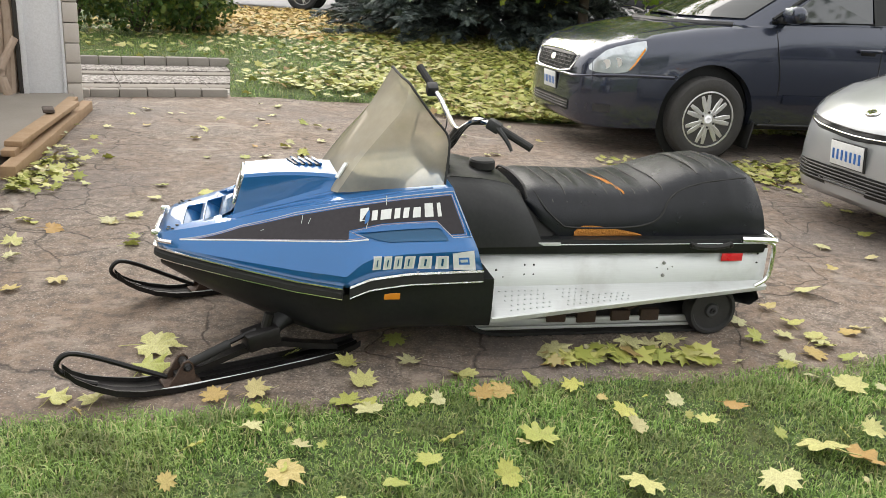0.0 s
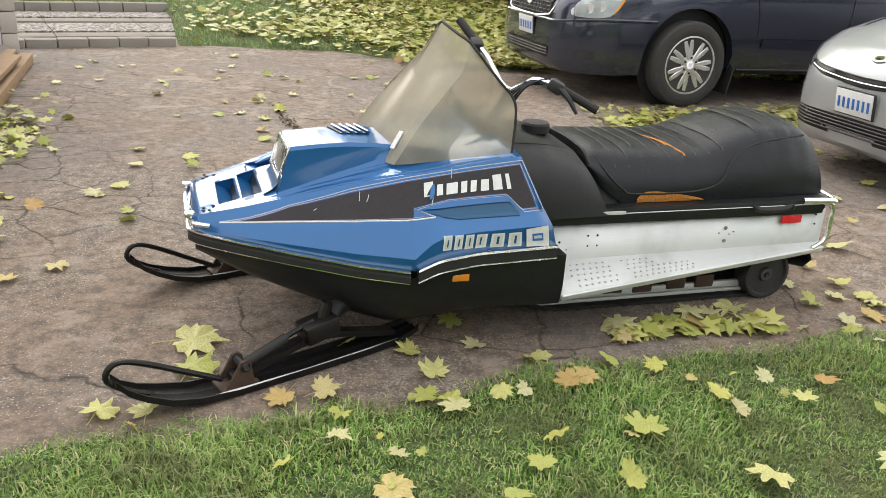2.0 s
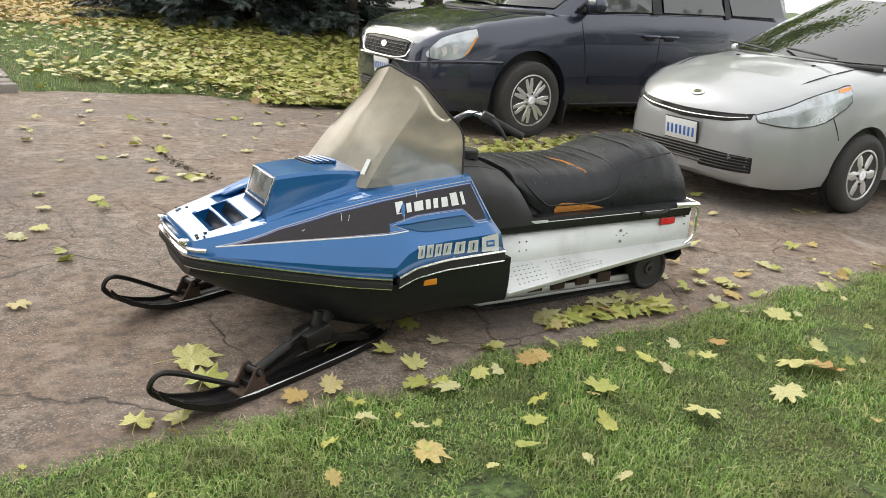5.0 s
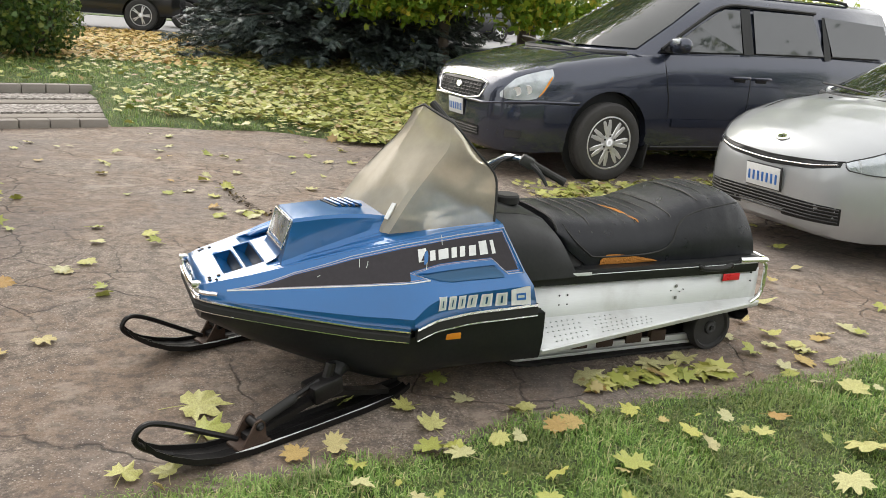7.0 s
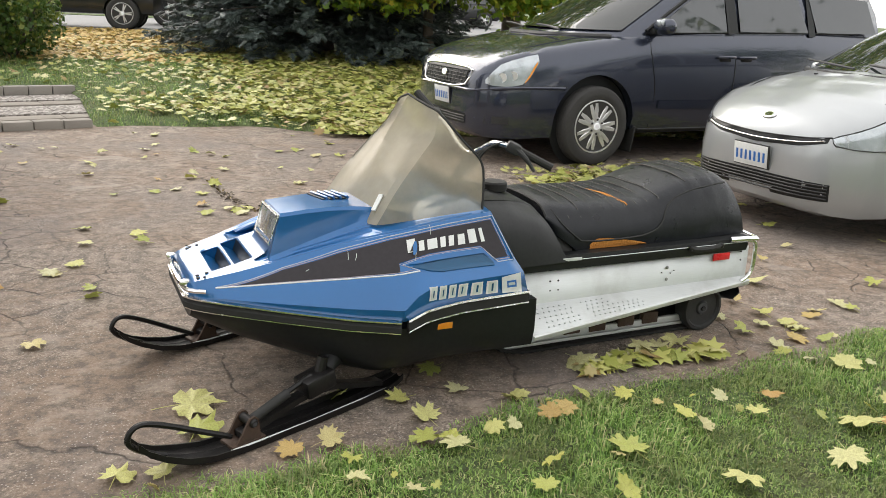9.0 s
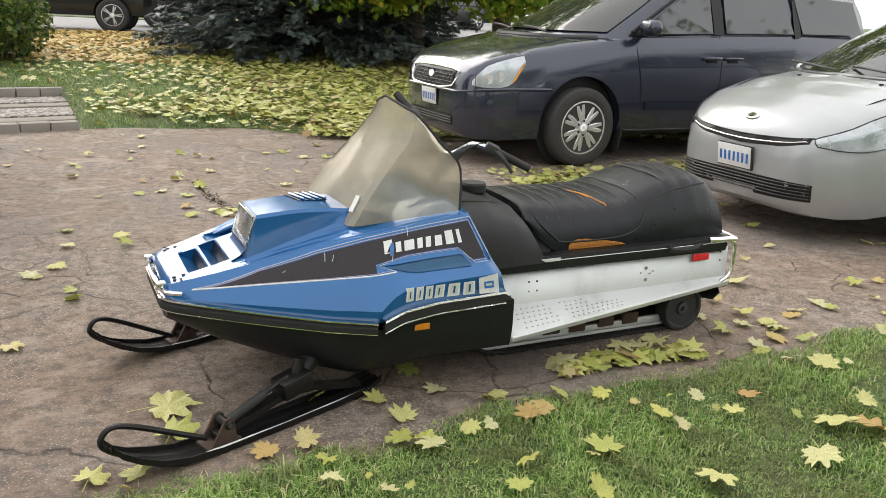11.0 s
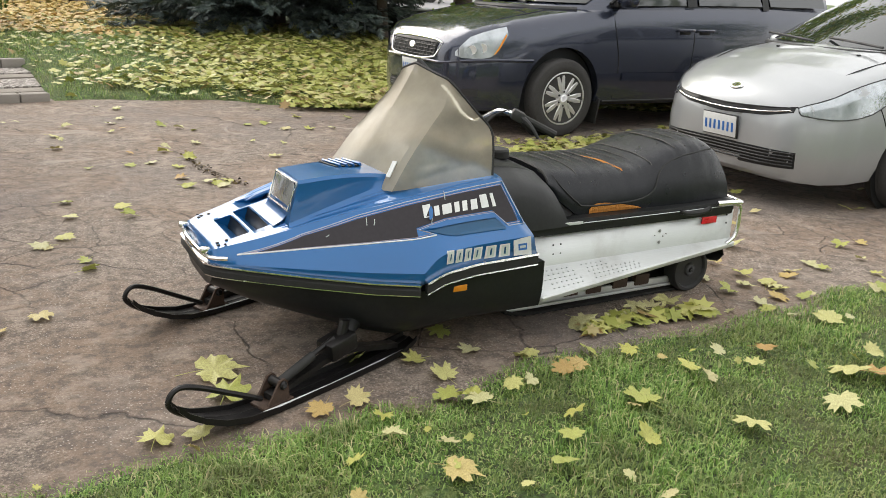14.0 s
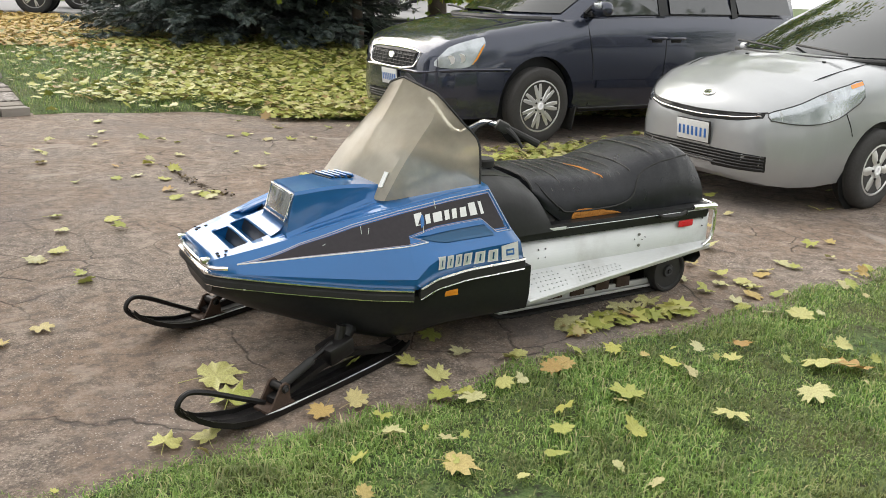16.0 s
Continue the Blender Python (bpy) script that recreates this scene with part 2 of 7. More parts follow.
TYRE = varied("tyre_rubber", (0.028, 0.027, 0.027), (0.05, 0.048, 0.046), 7, 0.8, 0.3, 0.004)
CHROME = Mat("chrome", (0.82, 0.82, 0.82), 0.12, 1.0)
CHROME.rough(CHROME.ramp(CHROME.noise(30, 5), (0.3, grey(0.06)), (0.75, grey(0.32))))
CHROME = CHROME.m
ALU = brushed("aluminium_sheet", (0.66, 0.68, 0.68), 0.46, (0.32, 0.31, 0.29), 0.45)
ALU_RIM = brushed("wheel_alloy", (0.78, 0.78, 0.78), 0.36)
VINYL = leather_material()
FOAM = varied("torn_foam", (0.52, 0.22, 0.035), (0.36, 0.13, 0.025), 30, 0.95, 0.9, 0.01, 120)
STEEL = varied("dark_ski_steel", (0.010, 0.010, 0.011), (0.024, 0.021, 0.020), 9, 0.42, 0.3, 0.003, 80, Metallic=0.5)
BOLT = varied("zinc_bolt", (0.35, 0.35, 0.34), (0.2, 0.2, 0.2), 40, 0.4, 0.1, Metallic=0.8)
RUST = varied("rusty_steel", (0.045, 0.028, 0.020), (0.08, 0.045, 0.028), 20, 0.8, 0.5, 0.004, 120)
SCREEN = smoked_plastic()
AMBER = Mat("amber_reflector", (0.75, 0.26, 0.02), 0.18, Coat_Weight=1.0).m
RED = varied("red_tape", (0.72, 0.02, 0.03), (0.62, 0.02, 0.03), 20, 0.3, 0.1)
LENS = varied("clear_lens", (0.62, 0.66, 0.69), (0.16, 0.18, 0.20), 11, 0.12, 0.5, 0.006, 34, Metallic=0.7, Coat_Weight=1.0)
VAN_PAINT = paint("van_paint", (0.038, 0.045, 0.070), 0.20, 0.5, 1.0, 2600)
PLASTIC = varied("grey_plastic", (0.020, 0.020, 0.021), (0.032, 0.032, 0.033), 9, 0.55, 0.2, 0.002)
SILVER = paint("silver_paint", (0.40, 0.415, 0.43), 0.32, 0.45, 0.9, 2600)
GLASS = glass_dark("car_glass", (0.02, 0.024, 0.024))
GLASS_SIDE = glass_dark("tinted_glass", (0.05, 0.055, 0.062), 0.03)
WHITE_WOOD = varied("white_painted_wood", (0.72, 0.73, 0.76), (0.62, 0.63, 0.66), 3, 0.5, 0.1)
LUMBER = varied("lumber", (0.36, 0.24, 0.14), (0.26, 0.17, 0.10), 9, 0.85, 0.5, 0.004)
BARK = varied("bark", (0.13, 0.10, 0.085), (0.06, 0.048, 0.04), 6, 0.95, 1.0, 0.02, 40)
BIRCH = varied("pale_log_bark", (0.50, 0.40, 0.32), (0.22, 0.15, 0.11), 8, 0.9, 0.9, 0.01, 50)
STONE = concrete_material("pale_stone", (0.46, 0.42, 0.38), (0.55, 0.51, 0.47))
DARK = varied("dark_jamb_and_shade", (0.03, 0.027, 0.025), (0.05, 0.045, 0.04), 2, 0.9)
BLADE = by_island("grass_blade", (0.0, (0.11, 0.21, 0.04)), (0.45, (0.22, 0.37, 0.075)), (0.78, (0.35, 0.48, 0.14)), (1.0, (0.60, 0.52, 0.29)), rough=0.5, sub=0.3, patch=(0.20, 0.22, 0.07))
LEAF = by_island("maple_leaf", (0.0, (0.34, 0.40, 0.10)), (0.3, (0.52, 0.52, 0.12)), (0.55, (0.58, 0.57, 0.26)), (0.82, (0.56, 0.55, 0.32)), (0.94, (0.55, 0.44, 0.16)), (1.0, (0.46, 0.28, 0.09)), rough=0.55, sub=0.15, noise_scale=24, objects=True)
LEAF_PALE = by_island("carpet_leaf", (0.0, (0.22, 0.25, 0.05)), (0.3, (0.33, 0.35, 0.075)), (0.6, (0.45, 0.44, 0.13)), (0.82, (0.50, 0.47, 0.22)), (1.0, (0.26, 0.16, 0.05)), rough=0.5, sub=0.15)
LEAF_GOLD = by_island("gold_leaf", (0.0, (0.5, 0.36, 0.10)), (0.5, (0.62, 0.46, 0.17)), (1.0, (0.42, 0.25, 0.08)), rough=0.6, sub=0.15)
LITTER = by_island("crack_dirt", (0.0, (0.03, 0.024, 0.018)), (0.7, (0.09, 0.065, 0.04)), (1.0, (0.26, 0.20, 0.07)), rough=0.9)
LEAF_TREE = by_island("tree_leaf", (0.0, (0.11, 0.20, 0.02)), (0.5, (0.22, 0.35, 0.035)), (0.85, (0.40, 0.44, 0.05)), (1.0, (0.55, 0.44, 0.06)), rough=0.5, sub=0.4)
LEAF_BUSH = by_island("bush_leaf", (0.0, (0.04, 0.085, 0.02)), (0.6, (0.09, 0.16, 0.03)), (1.0, (0.24, 0.26, 0.05)), rough=0.5, sub=0.3)
NEEDLE = by_island("spruce_needle", (0.0, (0.022, 0.034, 0.030)), (0.6, (0.062, 0.085, 0.080)), (1.0, (0.15, 0.175, 0.165)), rough=0.6)


# ---- building helpers ----
def part(name, geo, mat, parent=None, label="", smooth=35):
    """Links a bmesh, or a pair of vertices and faces, as one mesh object under a thing or a part."""
    me = bpy.data.meshes.new(name)
    if isinstance(geo, tuple):
        me.from_pydata([tuple(v) for v in geo[0]], [], geo[1])
        me.validate()
    else:
        bmesh.ops.recalc_face_normals(geo, faces=geo.faces)
        geo.to_mesh(me)
        geo.free()
    if smooth:
        me.shade_smooth()
        me.set_sharp_from_angle(angle=radians(smooth))
    me.materials.append(mat)
    ob = new(name, me)
    ob.parent = parent
    if label:
        tagged(ob, label)
    return ob


def thing(name, m, label, category, group="", kind=""):
    ob = new(name)
    ob.matrix_world = m
    ob.empty_display_size = 0.1
    return tagged(ob, label, category, group, kind)


def box(size, at=(0, 0, 0), bevel=0.0, rot=(0, 0, 0), bm=None, seg=2):
    own = bmesh.new()
    bmesh.ops.create_cube(own, size=1, matrix=Matrix.Diagonal((*size, 1)))
    if bevel:
        bmesh.ops.bevel(own, geom=own.edges[:], offset=bevel, segments=seg, affect="EDGES", profile=0.5)
    own.transform(pose(*at, *rot))
    if bm is None:
        return own
    return join(bm, own)


def join(bm, other):
    me = bpy.data.meshes.new("tmp")
    other.to_mesh(me)
    other.free()
    bm.from_mesh(me)
    bpy.data.meshes.remove(me)
    return bm


def loft(rings, closed=True, caps=True, bm=None):
    """A skin over rings of equal length."""
    bm = bm or bmesh.new()
    rows = [[bm.verts.new(p) for p in ring] for ring in rings]
    n = len(rings[0])
    for a, b in zip(rows, rows[1:]):
        for i in range(n if closed else n - 1):
            j = (i + 1) % n
            q = []
            for v in (a[i], a[j], b[j], b[i]):
                if not any((v.co - w.co).length < 1e-6 for w in q):
                    q.append(v)
            if len(q) > 2:
                bm.faces.new(q)
    if caps and closed:
        for row in (rows[0], rows[-1]):
            try:
                bm.faces.new(row)
            except ValueError:
                pass
    return bm


def curve_points(pts, steps=6, closed=False):
    """Catmull-Rom through the points."""
    pts = [Vector(p) for p in pts]
    n, out = len(pts), []
    for i in range(n if closed else n - 1):
        p0 = pts[(i - 1) % n] if closed or i else pts[0]
        p1, p2 = pts[i], pts[(i + 1) % n]
        p3 = pts[(i + 2) % n] if closed or i + 2 < n else pts[-1]
        for k in range(steps):
            t = k / steps
            out.append(0.5 * (2 * p1 + (p2 - p0) * t + (2 * p0 - 5 * p1 + 4 * p2 - p3) * t * t + (3 * p1 - p0 - 3 * p2 + p3) * t ** 3))
    if not closed:
        out.append(pts[-1])
    return out


def tube(pts, r, n=8, steps=5, bm=None, closed=False, flat=1.0):
    """A round bar along the points; r may be a list, one radius for each point."""
    line = curve_points(pts, steps, closed) if steps > 1 else [Vector(p) for p in pts]
    count = len(line)
    up = Vector((0.13, 0.21, 0.97))
    rings = []
    for i, p in enumerate(line):
        a, b = line[max(i - 1, 0)], line[min(i + 1, count - 1)]
        if closed:
            a, b = line[i - 1], line[(i + 1) % count]
        d = (b - a).normalized()
        side = d.cross(up)
        if side.length < 1e-3:
            side = d.cross(Vector((1, 0, 0)))
        side.normalize()
        over = side.cross(d)
        rad = r if isinstance(r, (int, float)) else float(np.interp(i / (count - 1), np.linspace(0, 1, len(r)), r))
        rings.append([p + (side * math.cos(2 * math.pi * k / n) + over * math.sin(2 * math.pi * k / n) * flat) * rad for k in range(n)])
    if closed:
        rings.append(rings[0])
    return loft(rings, True, not closed, bm)


def turned(profile, axis="y", n=24, bm=None, at=(0, 0, 0)):
    """A body of revolution; profile rows are (distance along the axis, radius)."""
    rings = []
    for h, r in profile:
        ring = []
        for k in range(n):
            c, s = math.cos(2 * math.pi * k / n) * r, math.sin(2 * math.pi * k / n) * r
            v = {"y": (c, h, s), "z": (c, s, h), "x": (h, c, s)}[axis]
            ring.append(Vector(v) + Vector(at))
        rings.append(ring)
    return loft(rings, True, True, bm)


def plate(points, thick, bm=None):
    """A flat plate: an outline of points and a vector for its thickness."""
    bm = bm or bmesh.new()
    lo = [Vector(p) for p in points]
    hi = [p + Vector(thick) for p in lo]
    return loft([lo, hi], True, True, bm)


def cut(ob, cutter):
    """Takes the cutter's body out of ob's mesh, and the cutter out of the scene."""
    mod = ob.modifiers.new("cut", "BOOLEAN")
    mod.object, mod.operation, mod.solver = cutter, "DIFFERENCE", "EXACT"
    deps = bpy.context.evaluated_depsgraph_get()
    me = bpy.data.meshes.new_from_object(ob.evaluated_get(deps))
    ob.modifiers.clear()
    ob.data = me
    bpy.data.objects.remove(cutter)
    me.shade_smooth()
    me.set_sharp_from_angle(angle=radians(35))
    return ob


def fast_mesh(name, verts, faces, mat, label, category, parent=None, kind="stuff"):
    """One mesh from arrays: verts (n, 3), faces (m, 3)."""
    me = bpy.data.meshes.new(name)
    me.vertices.add(len(verts))
    me.vertices.foreach_set("co", np.asarray(verts, np.float32).ravel())
    me.loops.add(faces.size)
    me.loops.foreach_set("vertex_index", np.asarray(faces, np.int32).ravel())
    me.polygons.add(len(faces))
    me.polygons.foreach_set("loop_start", np.arange(0, faces.size, 3, dtype=np.int32))
    me.update(calc_edges=True)
    me.materials.append(mat)
    ob = new(name, me)
    ob.parent = parent
    return tagged(ob, label, category, kind=kind)


rng = np.random.default_rng(7)


def turns(n, tilt=0.5):
    """n random turns: about z at will, and leaning by about tilt radians."""
    a, b, c = rng.uniform(0, 2 * np.pi, n), rng.normal(0, tilt, n), rng.normal(0, tilt, n)
    ca, sa, cb, sb, cc, sc = np.cos(a), np.sin(a), np.cos(b), np.sin(b), np.cos(c), np.sin(c)
    z = np.zeros(n)
    o = np.ones(n)
    rz = np.stack([ca, -sa, z, sa, ca, z, z, z, o], -1).reshape(n, 3, 3)
    rx = np.stack([o, z, z, z, cb, -sb, z, sb, cb], -1).reshape(n, 3, 3)
    ry = np.stack([cc, z, sc, z, o, z, -sc, z, cc], -1).reshape(n, 3, 3)
    return rx @ ry @ rz


def scatter(shape_v, shape_f, places, sizes, tilt):
    """Copies of a small shape as plain arrays."""
    n = len(places)
    r = turns(n, tilt)
    v = np.einsum("nij,kj->nki", r, shape_v) * np.asarray(sizes)[:, None, None] + np.asarray(places)[:, None, :]
    f = shape_f[None] + (np.arange(n) * len(shape_v))[:, None, None]
    return v.reshape(-1, 3), f.reshape(-1, 3)


def leaf_shape(points=5, fold=0.12):
    """A maple leaf about one unit long: lobes and notches round a centre, slightly folded."""
    angles = [-90, -62, -28, -8, 12, 38, 58, 75, 90, 105, 122, 142, 168, 188, 208, 242]
    radii = [0.18, 0.36, 0.30, 0.52, 0.30, 0.62, 0.38, 0.44, 0.72, 0.44, 0.38, 0.62, 0.30, 0.52, 0.30, 0.36]
    v = [(0, 0, 0.03)]
    for a, r in zip(angles, radii):
        x, y = r * math.cos(radians(a)), r * math.sin(radians(a))
        v.append((x, y, fold * abs(x) - 0.1 * r * r + 0.03 * math.sin(a)))
    n = len(angles)
    f = [(0, 1 + i, 1 + (i + 1) % n) for i in range(n)]
    return np.array(v), np.array(f)


LEAF_V, LEAF_F = leaf_shape()


def toothed_leaf(fold, phase):
    """A broad maple leaf with toothed lobes, for those that lie near."""
    right = [(-90, 0.13), (-72, 0.30), (-52, 0.45), (-38, 0.37), (-20, 0.52), (-9, 0.43), (4, 0.60), (14, 0.47), (25, 0.44), (37, 0.64), (45, 0.55), (55, 0.66), (66, 0.46), (76, 0.50), (83, 0.62)]
    outline = right + [(90, 0.76)] + [(180 - a, r) for a, r in reversed(right[1:])]
    v = [(0, 0.05, 0.0)]
    for k, (a, r) in enumerate(outline):
        r *= 1 + 0.09 * math.sin(k * 2.7 + phase * 5)
        x, y = r * math.cos(radians(a)), r * math.sin(radians(a))
        v.append((x, y, fold * abs(x) * (1 + 0.4 * math.sin(phase + 3 * y)) + 0.10 * math.sin(k * 1.3 + phase * 3) * r + 0.12 * (y - 0.2) ** 2 * math.cos(phase * 2)))
    n = len(outline)
    return np.array(v), np.array([(0, 1 + i, 1 + (i + 1) % n) for i in range(n)])


SIMPLE_V = np.array([(0, 0, 0.05), (0.15, -0.4, 0), (0.55, -0.1, 0.1), (0.3, 0.12, 0.02), (0.35, 0.55, 0.06), (0, 0.3, 0), (-0.35, 0.5, 0.06), (-0.28, 0.1, 0.02), (-0.55, -0.12, 0.1), (-0.15, -0.4, 0)])
SIMPLE_F = np.array([(0, i, i + 1) for i in range(1, 9)] + [(0, 9, 1)])


# ---- ground ----
def lawn_edge(x):
    """The y at which the near lawn meets the driveway."""
    return 2.79 + 0.27 * x + 0.05 * math.sin(3.1 * x) + 0.025 * math.sin(9.7 * x + 1) - 0.03 * max(0, x - 1.5) ** 2


def back_edge(x):
    """The y at which the driveway ends at the rear lawn."""
    return 9.62 - 0.12 * math.sin(1.3 * x) - (0.35 if x > -0.6 else 0) * min(1, (x + 0.6) / 0.8) + 0.06 * math.sin(5.3 * x)


def sheet(name, xs, y_of, z_of, mat, label, rows=24):
    """A sheet over the columns xs, from y_of(x)[0] to y_of(x)[1]."""
    v, f = [], []
    for x in xs:
        y0, y1 = y_of(x)
        for k in range(rows + 1):
            y = y0 + (y1 - y0) * k / rows
            v.append((x, y, z_of(x, y)))
    for i in range(len(xs) - 1):
        for k in range(rows):
            a = i * (rows + 1) + k
            f.append((a, a + rows + 1, a + rows + 2, a + 1))
    ob = part(name, (v, f), mat, None, "", 60)
    return tagged(ob, label, name.split("_")[-1], kind="structure")


far_v = [(-2500, -2500, -0.05), (2500, -2500, -0.05), (2500, 2500, -0.05), (-2500, 2500, -0.05)]
tagged(part("ground", (far_v, [(0, 1, 2, 3)]), LAWN, None, "", 0), "open grassy ground reaching the horizon", "ground", kind="structure")


def drive_z(x, y):
    return 0.006 * noise.noise(Vector((x * 0.6, y * 0.6, 1))) + 0.003 * noise.noise(Vector((x * 3, y * 3, 5)))


sheet("driveway", list(np.linspace(-4.6, 16, 120)), lambda x: (lawn_edge(x) - 0.35, back_edge(min(x, 6)) + 0.2), drive_z, ASPHALT, "worn brownish asphalt driveway with cracks and scuffs", 70)


def near_z(x, y):
    d = lawn_edge(x) - y
    return -0.012 + 0.035 * min(1, max(0, d) / 0.25) + 0.012 * noise.noise(Vector((x * 2.2, y * 2.2, 0)))


sheet("lawn_near", list(np.linspace(-6, 12, 150)), lambda x: (-6, lawn_edge(x) + 0.02), near_z, LAWN, "green lawn beside the driveway with patches of soil", 60)


def lawn_start(x):
    """Where the rear lawn begins: at the driveway, beside the path, or behind it."""
    if x > -2.5:
        return back_edge(x)
    if x > -3.22:
        return 9.6 + (-2.5 - x) / 0.72 * 2.85
    return 12.42 + (x + 3.22) * 0.47


def back_z(x, y):
    rise = -0.015 + 0.05 * min(1, max(0, y - lawn_start(x)) / 0.3)
    return rise + 0.031 * min(12.9, max(0, y - 9.6)) + 0.03 * noise.noise(Vector((x * 0.4, y * 0.4, 3))) * min(1, max(0, y - 9.6))


sheet("lawn_back", list(np.linspace(-26, -3.4, 30)) + list(np.linspace(-3.3, 26, 110)), lambda x: (max(lawn_start(x), 5.0), 22.6), back_z, LAWN, "rear lawn under fallen leaves", 70)
tagged(part("road", box((160, 60, 0.1), (0, 52.4, 0.40)), ROADTOP, None, "", 0), "pale grey street beyond the lawns", "road", kind="structure")
tagged(part("far_verge", box((150, 22, 0.06), (-70, 45, 0.44)), LAWN, None, "", 0), "grass verge across the street", "ground", kind="structure")


# ---- grass blades ----
def blades(count, x0, x1, y0, y_top, z_of, lo, hi, gap=None):
    x = rng.uniform(x0, x1, count)
    y = y0 + rng.uniform(0, 1, count) * (np.array([y_top(v) for v in x]) - y0)
    if gap is not None:
        keep = np.array([gap(a, b) for a, b in zip(x, y)])
        x, y = x[keep], y[keep]
    n = len(x)
    z = np.array([z_of(a, b) for a, b in zip(x, y)]) - 0.004
    h = rng.uniform(lo, hi, n) * (0.6 + 0.8 * np.clip(np.sin(x * 5 + np.sin(y * 7)) * 0.5 + 0.5, 0, 1))
    a = rng.uniform(0, 2 * np.pi, n)
    w = rng.uniform(0.0014, 0.0028, n) * (1 if hi < 0.08 else 1.6)
    lean = rng.uniform(0.25, 1.25, n)
    da = np.stack([np.cos(a), np.sin(a), 0 * a], -1)
    ds = np.stack([-np.sin(a), np.cos(a), 0 * a], -1)
    base = np.stack([x, y, z], -1)
    up = np.array([0, 0, 1.0])
    mid = base + da * (h * lean * 0.35)[:, None] + up * (h * 0.62)[:, None]
    tip = base + da * (h * lean)[:, None] + up * (h * np.clip(1.05 - lean * 0.45, 0.25, 1))[:, None]
    v = np.stack([base - ds * w[:, None], base + ds * w[:, None], mid - ds * w[:, None] * 0.8, mid + ds * w[:, None] * 0.8, tip], 1)
    f = np.array([(0, 1, 3), (0, 3, 2), (2, 3, 4)])[None] + (np.arange(n) * 5)[:, None, None]
    return v.reshape(-1, 3), f.reshape(-1, 3)


def bare(x, y):
    return noise.noise(Vector((x * 1.7, y * 1.7, 9))) > -0.42 or noise.noise(Vector((x * 31, y * 31, 2))) > 0.25


def ragged(x):
    return lawn_edge(x) + 0.05 * noise.noise(Vector((x * 9, 3, 0)))


v, f = blades(185000, -2.3, 4.4, 0.75, ragged, near_z, 0.012, 0.044, bare)
fast_mesh("lawn_grass", v, f, BLADE, "short green grass blades of the lawn", "grass")
v, f = blades(70000, -6, 9, -4, ragged, near_z, 0.014, 0.05, lambda x, y: not (-2.3 < x < 4.4 and y > 0.75))
fast_mesh("lawn_grass", v, f, BLADE, "short green grass blades further along the lawn", "grass")
v, f = blades(105000, -7, 4, 9.3, lambda x: 17.0, back_z, 0.03, 0.075, lambda x, y: y > lawn_start(x) + 0.03)
fast_mesh("rear_grass", v, f, BLADE, "green grass blades of the rear lawn", "grass")


# ---- snowmobile ----
SLED = pose(-0.737, 3.324, 0, 0, 0, 12.5)
sled = thing("snowmobile", SLED, "old blue and black snowmobile with torn seat parked on asphalt", "snowmobile")


def both(points):
    """A half section (y, z from the edge to the middle) as a whole one, across the sled."""
    return [(-y, z) for y, z in points] + [(y, z) for y, z in reversed(points[:-1])]


def at(table, s):
    """Interpolates rows of (s, values...)."""
    keys = [row[0] for row in table]
    return [float(np.interp(s, keys, [row[i] for row in table])) for i in range(1, len(table[0]))]


# rows: place along the sled, then y and z of belt edge, lower crease, upper crease, shoulder, middle
HOOD = [
    (-0.415, 0.200, 0.402, 0.200, 0.425, 0.190, 0.447, 0.130, 0.455, 0.0, 0.458),
    (-0.36, 0.248, 0.399, 0.240, 0.435, 0.215, 0.465, 0.140, 0.472, 0.0, 0.474),
    (-0.25, 0.318, 0.392, 0.295, 0.448, 0.245, 0.492, 0.165, 0.498, 0.0, 0.500),
    (-0.10, 0.400, 0.380, 0.362, 0.465, 0.285, 0.535, 0.200, 0.542, 0.0, 0.545),
    (0.10, 0.497, 0.364, 0.440, 0.482, 0.330, 0.590, 0.240, 0.602, 0.0, 0.606),
    (0.276, 0.558, 0.352, 0.487, 0.495, 0.365, 0.625, 0.270, 0.645, 0.0, 0.652),
    (0.36, 0.556, 0.386, 0.490, 0.505, 0.378, 0.642, 0.278, 0.664, 0.0, 0.674),
    (0.50, 0.548, 0.402, 0.490, 0.518, 0.390, 0.668, 0.285, 0.692, 0.0, 0.703),
    (0.665, 0.540, 0.408, 0.488, 0.532, 0.398, 0.694, 0.290, 0.722, 0.0, 0.735),
]


def hood_point(s, v):
    """A place on the near side of the hood: v 0 at the belt, 1 the lower crease, 2 the upper one, 3 the shoulder, 4 the middle."""
    row = at(HOOD, s)
    ys, zs = row[0::2], row[1::2]
    fold, amount = side_fold(s), float(np.interp(s, (-0.415, -0.3, 0.2, 0.3, 0.385, 0.665), (0, 0.012, 0.021, 0.028, 0.036, 0.036)))
    swell = amount * (v / fold if v < fold else max(0.0, (1 - v) / (1 - fold)))
    return Vector((s + rear_shift(s, v), -float(np.interp(v, range(5), ys)) - swell, float(np.interp(v, range(5), zs))))


def side_fold(s):
    """Where the fold along the lower side lies; it climbs at the registration panel."""
    return float(np.interp(s, (0.27, 0.33, 0.385), (0.30, 0.53, 0.645)))


def rear_shift(s, v):
    k = max(0.0, (s - 0.5) / 0.165)
    return k * float(np.interp(v, range(5), (0.125, 0.085, 0.02, 0.0, 0.0)))


OPENINGS = ((-0.326, -0.262, -0.170, 0.075), (-0.247, -0.186, -0.172, 0.100), (-0.205, -0.080, 0.112, 0.215))


